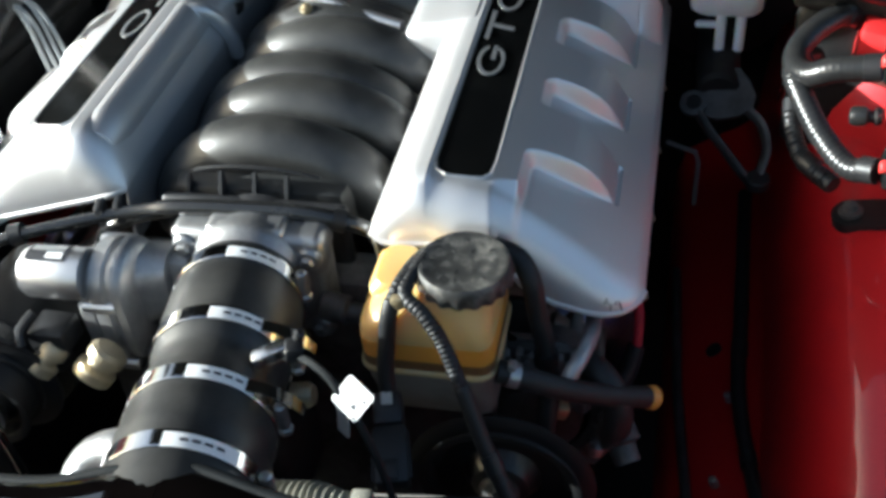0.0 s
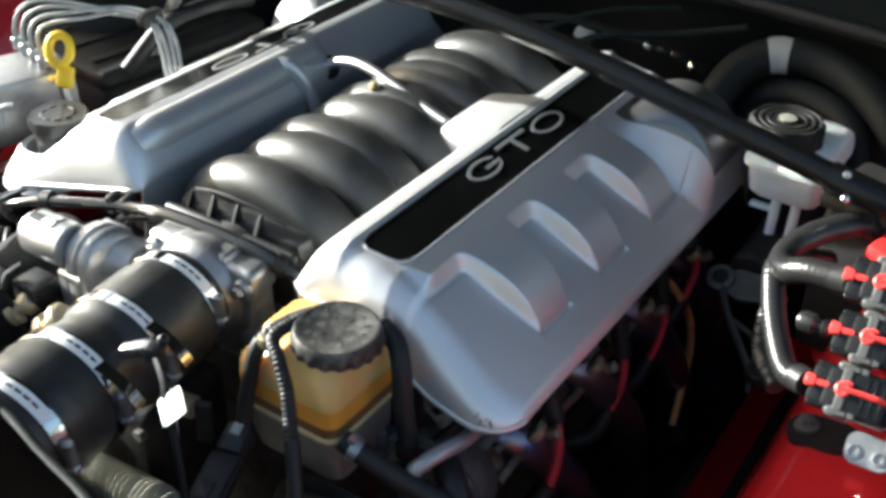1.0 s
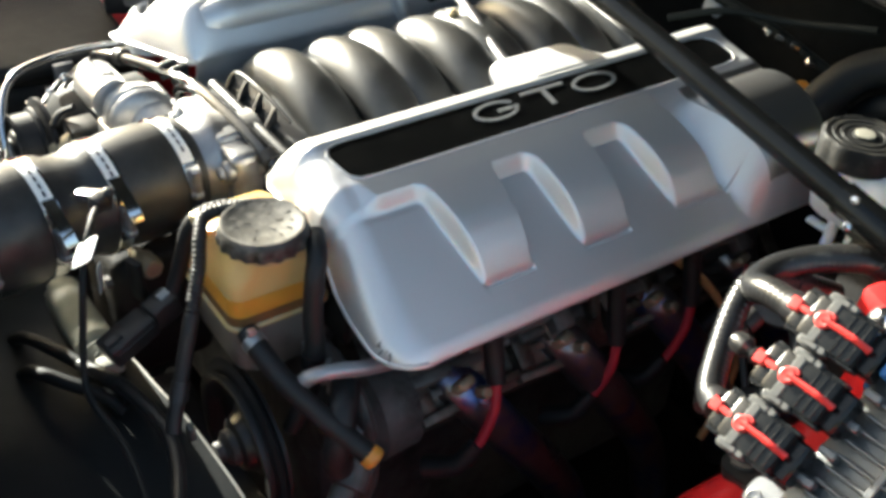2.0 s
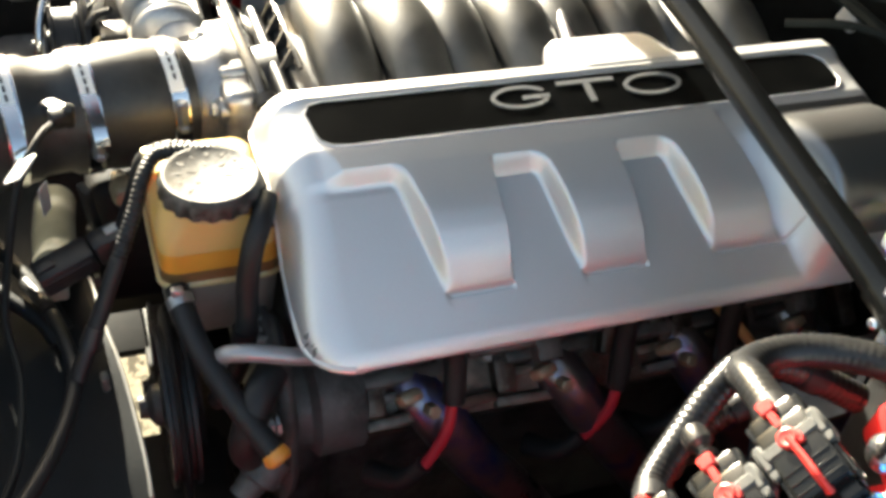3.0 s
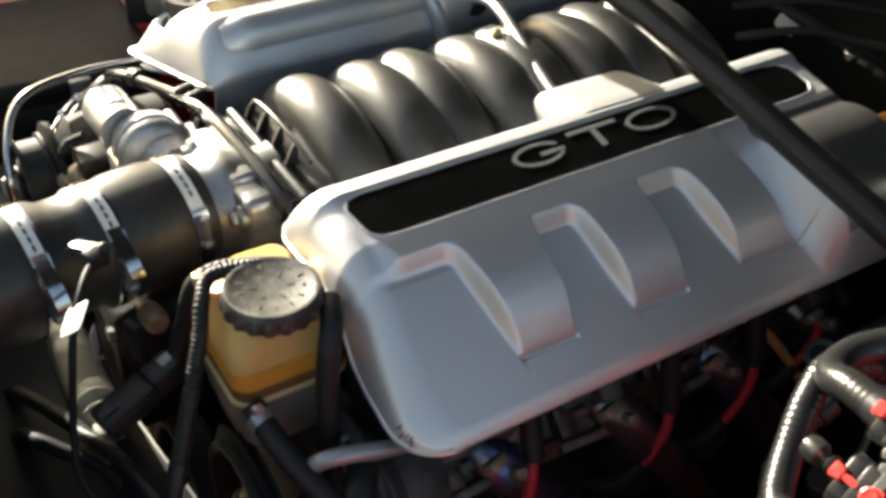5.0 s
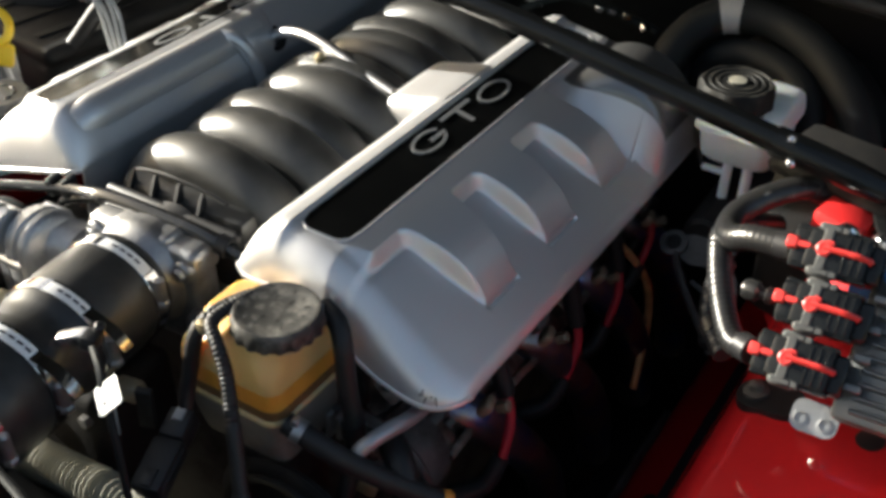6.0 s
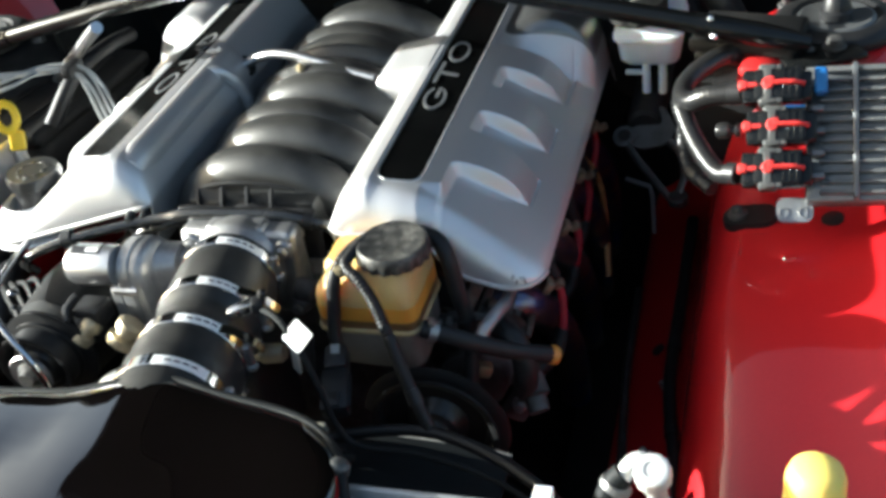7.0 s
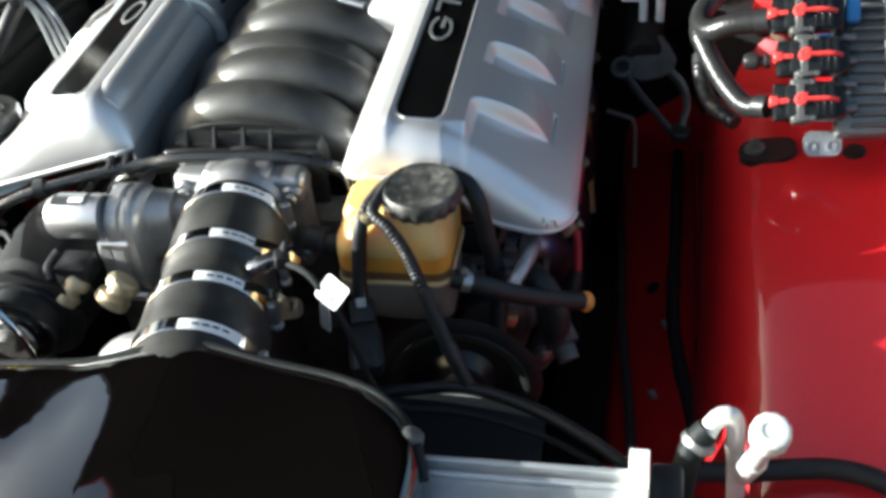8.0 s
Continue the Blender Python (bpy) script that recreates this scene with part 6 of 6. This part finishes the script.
box(bm, (0.478, 0.79, 0.835), (0.030, 0.022, 0.024), 0.003)
part("blue_block", bm, BLUE, term, "blue plastic block")

# Black box added to keep the sunlit red behind the conduits from showing.
relay = thing("backing_box", (0.425, 0.895, 0.72), "black box added to cover the sunlit red panel behind the control unit", "relay box")
bm = bmesh.new()
box(bm, (0.425, 0.895, 0.785), (0.105, 0.075, 0.15), 0.012, rotm(0, 0, -12), 3)
part("base", bm, IRON, relay)
bm = bmesh.new()
box(bm, (0.425, 0.895, 0.866), (0.112, 0.082, 0.016), 0.006, rotm(0, 0, -12), 2)
part("lid", bm, IRON, relay)

# conduits from the control unit
for pts, r, dep, lab in (
        ([(0.424, 0.750, 0.873), (0.392, 0.756, 0.866), (0.374, 0.764, 0.855), (0.364, 0.782, 0.850), (0.365, 0.806, 0.852), (0.380, 0.832, 0.858), (0.405, 0.855, 0.862), (0.43, 0.875, 0.845)], 0.0108, 0.014, "shiny black conduit looping from the upper connector"),
        ([(0.424, 0.686, 0.819), (0.404, 0.700, 0.812), (0.384, 0.728, 0.822), (0.369, 0.755, 0.838), (0.362, 0.780, 0.846), (0.370, 0.812, 0.838), (0.385, 0.85, 0.82)], 0.0100, 0.035, "shiny black conduit looping from the lower connector"),
        ([(0.366, 0.786, 0.815), (0.366, 0.762, 0.802), (0.376, 0.735, 0.790), (0.398, 0.707, 0.787)], 0.0085, 0.07, "ribbed black conduit below the loops")):
    bm = bmesh.new()
    tube(bm, pts, r, 14, 0.0013, radius=ribbed(r, 0.0048, dep))
    conduit = thing("ecu_conduit", pts[-1], lab, "cable", "conduits at the control unit")
    part("sheath", bm, CONDUIT, conduit)
    for q, far in ((pts[0], pts[1]), (pts[-2], pts[-1])):
        bm = bmesh.new()
        lathe(bm, q, Vector(far) - Vector(q), [(0, r * 0.98), (0.0005, r * 1.06), (0.013, r * 1.06), (0.0135, r * 0.98)], 18)
        part("tape_wrap", bm, PLASTIC, conduit, "black tape wrap")
bm = bmesh.new()
lathe(bm, (0.424, 0.714, 0.851), (-1, 0.05, -0.05), [(0, 0.006), (0.004, 0.007), (0.006, 0.0045), (0.009, 0.0045), (0.012, 0.0078), (0.020, 0.0078), (0.023, 0.006), (0.024, 0.002)], 18)
single("connector_stub", bm, CONDUIT, "shiny black sealed stub on the middle connector", "plug")
# ---------------------------------------------------------------- brake fluid reservoir

brk = thing("brake_reservoir", (0.303, 0.985, 0.79), "milky white brake fluid reservoir with a lobed black cap", "reservoir")
bm = bmesh.new()
rounded_stack(bm, [(0.311, 0.990, 0.800, 0.062, 0.072, 0.014), (0.310, 0.990, 0.806, 0.070, 0.082, 0.014), (0.309, 0.991, 0.830, 0.074, 0.088, 0.014), (0.309, 0.991, 0.834, 0.082, 0.098, 0.014), (0.309, 0.991, 0.840, 0.082, 0.098, 0.014), (0.310, 0.998, 0.843, 0.076, 0.096, 0.014), (0.311, 1.000, 0.850, 0.072, 0.090, 0.016), (0.311, 1.000, 0.854, 0.064, 0.080, 0.02)])
part("bowl", bm, WHITE_TANK, brk)
bm = bmesh.new()
lob = lambda k: 1.0 if (k % 6) in (0, 1, 2, 3) else 0.955
lathe(bm, (0.295, 0.978, 0.850), (0, 0, 1), [(0, 0.030), (0.004, 0.036, 1), (0.022, 0.0355, 1), (0.0255, 0.033, 1), (0.0255, 0.0305), (0.0246, 0.030), (0.0246, 0.0265), (0.0255, 0.026), (0.0255, 0.0235), (0.0246, 0.023), (0.0246, 0.0195), (0.0255, 0.019), (0.0255, 0.0165), (0.0248, 0.016), (0.0248, 0.010), (0.0258, 0.0095), (0.0262, 0.002)], 48, wave=lob)
bcap = part("cap", bm, BRAKE_CAP, brk, "lobed black cap")
bm = bmesh.new()
lathe(bm, (0.295, 0.978, 0.8760), (0, 0, 1), [(0, 0.0085), (0.0008, 0.0085), (0.001, 0.0075)], 24)
part("cap_centre", bm, TAN, bcap, "pale worn centre of the cap")
for x, y in ((0.306, 0.956), (0.325, 0.958)):
    bm = bmesh.new()
    cyl(bm, (x, y, 0.803), (x, y - 0.004, 0.762), 0.0050, 12)
    part("outlet", bm, WHITE_TANK, brk)
bm = bmesh.new()
box(bm, (0.292, 0.956, 0.790), (0.022, 0.008, 0.005), 0.0015)
part("tab", bm, WHITE_TANK, brk)
mc = thing("master_cylinder", (0.31, 1.0, 0.75), "dark cast brake master cylinder below the white reservoir", "cylinder")
bm = bmesh.new()
cyl(bm, (0.308, 0.905, 0.742), (0.308, 1.19, 0.752), 0.022, 20, 0.004)
part("barrel", bm, IRON, mc)
bm = bmesh.new()
lathe(bm, (0.308, 1.09, 0.75), (0, 1, 0), [(0, 0.04), (0.012, 0.085), (0.05, 0.10), (0.09, 0.10)], 34)
part("booster", bm, PLASTIC, mc, "black brake booster")

brac = thing("linkage_bracket", (0.31, 0.89, 0.70), "dark grey stamped bracket with a round hole and two legs", "bracket")
m = lay((0.312, 0.893, 0.733), (1, 0.05, 0.10), (-0.1, 0.75, 0.45))
bm = bmesh.new()
plate(bm, [(-0.028, 0.012), (-0.024, -0.006), (-0.004, -0.014), (0.016, -0.012), (0.030, -0.004), (0.034, 0.010), (0.028, 0.026), (0.020, 0.040), (0.006, 0.040), (0.000, 0.024), (-0.014, 0.016)], 0.005, m)
part("plate", bm, STAMPED, brac)
bm = bmesh.new()
lathe(bm, m @ Vector((-0.026, 0.004, 0.003)), m.to_3x3() @ Vector((0, 0, 1)), [(0, 0.0135), (0.005, 0.0135), (0.0055, 0.008), (0.001, 0.0075)], 20)
part("eye", bm, STAMPED, brac)
for pts in ([(0.290, 0.886, 0.731), (0.304, 0.868, 0.720), (0.320, 0.856, 0.706), (0.333, 0.849, 0.692), (0.346, 0.842, 0.680)], [(0.338, 0.890, 0.733), (0.352, 0.878, 0.724), (0.358, 0.862, 0.708), (0.354, 0.85, 0.695), (0.350, 0.841, 0.682)]):
    bm = bmesh.new()
    tube(bm, pts, 0.007, 8, 0.006, flat=0.5)
    part("leg", bm, STAMPED, brac)
# Dark disc set in the eye for the shade of a through-hole.
bm = bmesh.new()
lathe(bm, m @ Vector((-0.026, 0.004, 0.0065)), m.to_3x3() @ Vector((0, 0, 1)), [(0, 0.0072), (0.0008, 0.0072), (0.001, 0.006)], 16)
part("bore_disc", bm, IRON, brac, "dark disc in the eye as its shaded bore")
bm = bmesh.new()
cyl(bm, (0.352, 0.840, 0.680), (0.352, 0.838, 0.692), 0.012, 14)
part("bushing", bm, RUBBER, brac, "black bushing")

# ---------------------------------------------------------------- strut brace

brace = thing("strut_brace", (MID, 0.82, 0.90), "satin black strut brace arched across the engine bay", "brace")
bm = bmesh.new()
half = [(0.385, 0.840, 0.902), (0.33, 0.835, 0.916), (0.26, 0.829, 0.933), (0.18, 0.823, 0.952), (0.09, 0.816, 0.970), (0.0, 0.811, 0.980)]
tube(bm, half + [(MID, 0.810, 0.978)] + [flip(p) for p in half[::-1]], 0.0108, 20, 0.012)
part("bar", bm, BAR_BLACK, brace)
for side in (1, -1):
    g = (lambda p: p) if side > 0 else flip
    bm = bmesh.new()
    tube(bm, [g((0.372, 0.839, 0.905)), g((0.41, 0.842, 0.896)), g((0.455, 0.847, 0.884)), g((0.485, 0.852, 0.875))], 0.0128, 16, 0.008, radius=lambda s, L: 0.0128 if s < 0.6 * L else 0.0128 - 0.004 * (s / L - 0.6) / 0.4)
    end = part("end_sleeve", bm, BAR_BLACK, brace)
    bm = bmesh.new()
    q = Vector(g((0.388, 0.832, 0.912)))
    cyl(bm, q, q + Vector((0, -0.005, 0.005)), 0.0036, 6)
    q = Vector(g((0.392, 0.826, 0.897)))
    cyl(bm, q, q + Vector((0, -0.006, 0.001)), 0.0036, 6)
    part("screw", bm, STEEL, end, "bright pinch screw")
    bm = bmesh.new()
    box(bm, g((0.495, 0.868, 0.856)), (0.085, 0.060, 0.007), 0.003, rotm(0, 0, 25 * side))
    foot = part("foot_plate", bm, BAR_BLACK, brace, "black foot plate")
    bm = bmesh.new()
    lathe(bm, g((0.512, 0.874, 0.859)), (0, 0, 1), [(0, 0.012), (0.002, 0.0125), (0.003, 0.0085), (0.011, 0.008), (0.012, 0.005)], 12)
    part("foot_bolt", bm, CAST_DIRTY, foot, "dull zinc bolt")

# ---------------------------------------------------------------- heater hoses and firewall clutter

hh = thing("heater_hose", (0.25, 1.1, 0.82), "dark grey heater hose with a pale tape band near the firewall", "hose", "heater hoses")
bm = bmesh.new()
tube(bm, [(0.190, 1.03, 0.79), (0.192, 1.055, 0.83), (0.205, 1.09, 0.862), (0.238, 1.113, 0.878), (0.285, 1.118, 0.878), (0.335, 1.10, 0.866), (0.38, 1.07, 0.84), (0.41, 1.04, 0.80)], 0.019, 20, 0.008)
part("hose_body", bm, GREY_RUBBER, hh)
bm = bmesh.new()
tube(bm, [(0.228, 1.109, 0.8755), (0.238, 1.113, 0.878), (0.249, 1.115, 0.8785)], 0.0197, 20, 0.006)
part("tape_band", bm, GREY_TAPE, hh, "pale grey tape band")
bm = bmesh.new()
tube(bm, [(0.215, 1.10, 0.81), (0.235, 1.10, 0.835), (0.27, 1.10, 0.845), (0.315, 1.085, 0.842), (0.345, 1.06, 0.825), (0.355, 1.04, 0.79)], 0.016, 18, 0.008)
ob = single("heater_hose", bm, GREY_RUBBER, "smaller dark grey heater hose below the first", "hose", "heater hoses")
bm = bmesh.new()
cyl(bm, (0.165, 1.075, 0.80), (0.20, 1.075, 0.83), 0.022, 18, 0.004)
single("firewall_canister", bm, PLASTIC, "black canister in front of the firewall", "canister")
bm = bmesh.new()
cyl(bm, (0.160, 1.072, 0.822), (0.166, 1.066, 0.838), 0.008, 12)
single("yellow_plug", bm, ORANGE, "small yellow plug near the firewall", "plug")
for k, (pts, r) in enumerate((
        ([(0.02, 1.02, 0.86), (0.06, 1.06, 0.875), (0.12, 1.09, 0.88), (0.20, 1.11, 0.90)], 0.004),
        ([(0.00, 1.03, 0.88), (0.05, 1.08, 0.895), (0.12, 1.12, 0.90)], 0.003),
        ([(-0.12, 1.05, 0.84), (-0.02, 1.08, 0.87), (0.08, 1.10, 0.86), (0.16, 1.11, 0.84)], 0.006),
        ([(-0.25, 1.06, 0.86), (-0.12, 1.09, 0.885), (0.0, 1.10, 0.90), (0.10, 1.13, 0.91), (0.25, 1.14, 0.915)], 0.0045))):
    bm = bmesh.new()
    tube(bm, pts, r, 8)
    single("firewall_wire", bm, COWL, "thin black wire looping along the firewall", "cable", "firewall wires")
for k, q in enumerate(((0.105, 1.075, 0.868), (0.118, 1.08, 0.866), (0.133, 1.085, 0.862), (0.155, 1.085, 0.853))):
    bm = bmesh.new()
    box(bm, q, (0.010, 0.008, 0.007), 0.0015, rotm(10 * k, 15, 20 * k))
    single("bright_terminal", bm, STEEL, "small bright terminal on the firewall wiring", "terminal", "firewall terminals")
bm = bmesh.new()
box(bm, (0.02, 1.09, 0.858), (0.022, 0.014, 0.016), 0.003, rotm(0, 20, 15))
single("white_connector", bm, GREY_TAPE, "pale plastic connector near the firewall", "connector")

# ---------------------------------------------------------------- left-hand side of the bay

oil = thing("oil_filler", (-0.335, 0.625, 0.80), "silver oil filler collar with a shiny embossed black cap", "oil cap")
bm = bmesh.new()
lathe(bm, (-0.334, 0.622, 0.780), (-0.10, 0, 1), [(0, 0.060), (0.010, 0.054), (0.022, 0.044), (0.030, 0.038), (0.033, 0.034), (0.031, 0.029), (0.012, 0.026)], 36)
part("collar", bm, SILVER, oil)
bm = bmesh.new()
lathe(bm, (-0.330, 0.624, 0.805), (0.0, 0, 1), [(0, 0.024), (0.026, 0.024), (0.028, 0.020)], 28)
part("neck", bm, PLASTIC, oil)
bm = bmesh.new()
lathe(bm, (-0.328, 0.625, 0.830), (0.02, 0, 1), [(0, 0.027, 1), (0.002, 0.030, 1), (0.012, 0.030, 1), (0.015, 0.028), (0.0145, 0.024), (0.0145, 0.004)], 48, wave=lambda k: 1 if k % 4 < 2 else 0.96)
lcap = part("cap", bm, OIL_CAP, oil, "glossy black embossed cap")
for k in range(9):
    bm = bmesh.new()
    a = 2 * math.pi * k / 9
    box(bm, (-0.328 + 0.016 * math.cos(a), 0.625 + 0.016 * math.sin(a), 0.845), (0.003, 0.007, 0.0014), 0.0004, rotm(0, 0, math.degrees(a)), 1)
    part("embossing", bm, OIL_CAP, lcap)

dip = thing("dipstick", (-0.392, 0.682, 0.80), "yellow plastic dipstick handle with a loop", "dipstick")
bm = bmesh.new()
c = Vector((-0.386, 0.682, 0.878))
u, w = Vector((0.80, 0.58, 0.0)).normalized(), Vector((-0.28, 0.40, 0.87)).normalized()
tube(bm, [c + (u * math.cos(a) * 0.0115 + w * math.sin(a) * 0.0155) for a in [2 * math.pi * k / 16 for k in range(17)]], 0.0048, 10, 0.004)
part("loop", bm, YELLOW, dip)
bm = bmesh.new()
box(bm, (-0.379, 0.678, 0.850), (0.018, 0.010, 0.024), 0.004, rotm(-20, 10, 35))
part("tab", bm, YELLOW, dip)
bm = bmesh.new()
tube(bm, [(-0.394, 0.682, 0.84), (-0.388, 0.685, 0.80), (-0.36, 0.70, 0.72)], 0.005, 8)
part("stem", bm, PIPE_STEEL, dip)

# Black box added in front of the red fender to stand for deep shade.
fuse = thing("tower_shade_box", (-0.52, 0.90, 0.74), "black box added beside the strut tower to darken the red fender", "fuse box")
bm = bmesh.new()
box(bm, (-0.515, 0.90, 0.735), (0.19, 0.24, 0.10), 0.02, rotm(0, 0, -8), 3)
part("base", bm, IRON, fuse)
bm = bmesh.new()
box(bm, (-0.515, 0.90, 0.792), (0.20, 0.25, 0.024), 0.010, rotm(0, 0, -8), 3)
lid = part("lid", bm, IRON, fuse)
for k in range(3):
    bm = bmesh.new()
    box(bm, (-0.570 + 0.055 * k, 0.90 - 0.008 * k, 0.8055), (0.012, 0.20, 0.004), 0.0015, rotm(0, 0, -8))
    part("lid_rib", bm, IRON, lid)
bm = bmesh.new()
tube(bm, [(-0.43, 0.80, 0.80), (-0.40, 0.84, 0.85), (-0.385, 0.90, 0.86), (-0.40, 0.98, 0.84)], 0.010, 12)
single("battery_cable", bm, RUBBER, "thick black cable curving past the black box", "cable")

# Black box added over the red panel to keep this corner dark.
shade_box = thing("throttle_shade_box", (-0.50, 0.47, 0.56), "black box added to darken the corner beside the throttle motor", "air box")
bm = bmesh.new()
box(bm, (-0.475, 0.45, 0.645), (0.20, 0.30, 0.19), 0.025, rotm(0, 0, -4), 3)
part("base", bm, IRON, shade_box)
bm = bmesh.new()
box(bm, (-0.475, 0.45, 0.750), (0.205, 0.305, 0.026), 0.010, rotm(0, 0, -4), 3)
lid = part("lid", bm, IRON, shade_box)
for k in range(2):
    bm = bmesh.new()
    box(bm, (-0.368, 0.39 + 0.12 * k, 0.742), (0.008, 0.022, 0.034), 0.002)
    part("clip", bm, CAST, lid, "bare metal spring clip")

absu = thing("brake_unit", (-0.44, 0.65, 0.78), "pale grey anti-lock brake unit with bent steel lines", "brake unit")
bm = bmesh.new()
box(bm, (-0.445, 0.665, 0.815), (0.085, 0.10, 0.070), 0.006, rotm(0, 0, -20))
part("valve_block", bm, CAST, absu, "bare aluminium valve block")
bm = bmesh.new()
box(bm, (-0.462, 0.612, 0.79), (0.05, 0.035, 0.05), 0.006, rotm(0, 0, -20))
part("module", bm, PLASTIC, absu, "black module")
for pts in ([(-0.400, 0.612, 0.846), (-0.412, 0.606, 0.846), (-0.418, 0.602, 0.836), (-0.412, 0.598, 0.812)], [(-0.380, 0.612, 0.842), (-0.392, 0.604, 0.838), (-0.394, 0.600, 0.818)]):
    bm = bmesh.new()
    tube(bm, pts, 0.0040, 10, 0.004)
    part("bracket_arm", bm, GREY_TAPE, absu, "bare bent bracket arm")
for k in range(4):
    x, y, z = -0.485 + 0.022 * k, 0.700 - 0.006 * k, 0.845
    bm = bmesh.new()
    ex, ez = -0.345 + 0.004 * k, 0.893 - 0.006 * (k % 2)
    tube(bm, [(x, y, z), (x, y, z + 0.030 + 0.004 * k), (x + 0.008, y + 0.012, z + 0.052), (x + 0.035, y + 0.030, z + 0.058), (-0.40 + 0.005 * k, 0.755 + 0.006 * k, ez + 0.004), (ex - 0.012, 0.772 + 0.005 * k, ez), (ex + 0.004, 0.775 + 0.005 * k, ez - 0.018), (ex + 0.010 + 0.005 * k, 0.776, 0.83), (ex + 0.016 + 0.007 * k, 0.778, 0.75)], 0.0022, 8)
    part("brake_pipe", bm, GREY_TAPE, absu, "bent steel brake pipe")
    bm = bmesh.new()
    cyl(bm, (x, y, 0.848), (x, y, 0.862), 0.007, 6)
    part("pipe_nut", bm, CAST, absu)
bm = bmesh.new()
box(bm, (-0.352, 0.779, 0.890), (0.014, 0.030, 0.016), 0.003)
part("pipe_clip", bm, PLASTIC, absu, "black pipe clip")
bm = bmesh.new()
tube(bm, [(-0.56, 0.965, 0.752), (-0.451, 0.890, 0.834), (-0.31, 0.795, 0.935)], 0.0075, 14)
rod = single("hood_strut", bm, PIPE_STEEL, "silver gas strut rod holding the hood", "strut")
bm = bmesh.new()
tube(bm, [(-0.63, 1.012, 0.70), (-0.545, 0.955, 0.763)], 0.013, 14)
single("strut_sleeve", bm, IRON, "dark sleeve at the foot of the gas strut", "sleeve")
bm = bmesh.new()
tube(bm, [(-0.36, 0.58, 0.74), (-0.34, 0.54, 0.76), (-0.33, 0.50, 0.74), (-0.34, 0.46, 0.69)], 0.014, 14)
single("coolant_hose", bm, RUBBER, "black coolant hose beside the pale tank", "hose")
bm = bmesh.new()
box(bm, (-0.30, 0.40, 0.66), (0.10, 0.08, 0.08), 0.01)
single("air_pump", bm, CAST_DIRTY, "dirty metal accessory beside the alternator", "pump")
for k, q in enumerate(((-0.275, 0.47, 0.775), (-0.29, 0.49, 0.78), (-0.255, 0.46, 0.77), (-0.30, 0.455, 0.755))):
    bm = bmesh.new()
    box(bm, q, (0.012, 0.009, 0.008), 0.002, rotm(20 * k, 30, 40 * k))
    single("small_terminal", bm, STEEL, "small bright terminal in the wiring", "terminal", "left wiring terminals")
for k in range(4):
    bm = bmesh.new()
    tube(bm, [(-0.34 + 0.01 * k, 0.53, 0.76), (-0.30 + 0.012 * k, 0.49 + 0.004 * k, 0.775 + 0.004 * k), (-0.26 + 0.01 * k, 0.455, 0.772 - 0.004 * k), (-0.24, 0.43 - 0.006 * k, 0.75)], 0.003, 8)
    single("engine_wire", bm, RUBBER, "thin black wire beside the throttle motor", "cable", "left wiring")
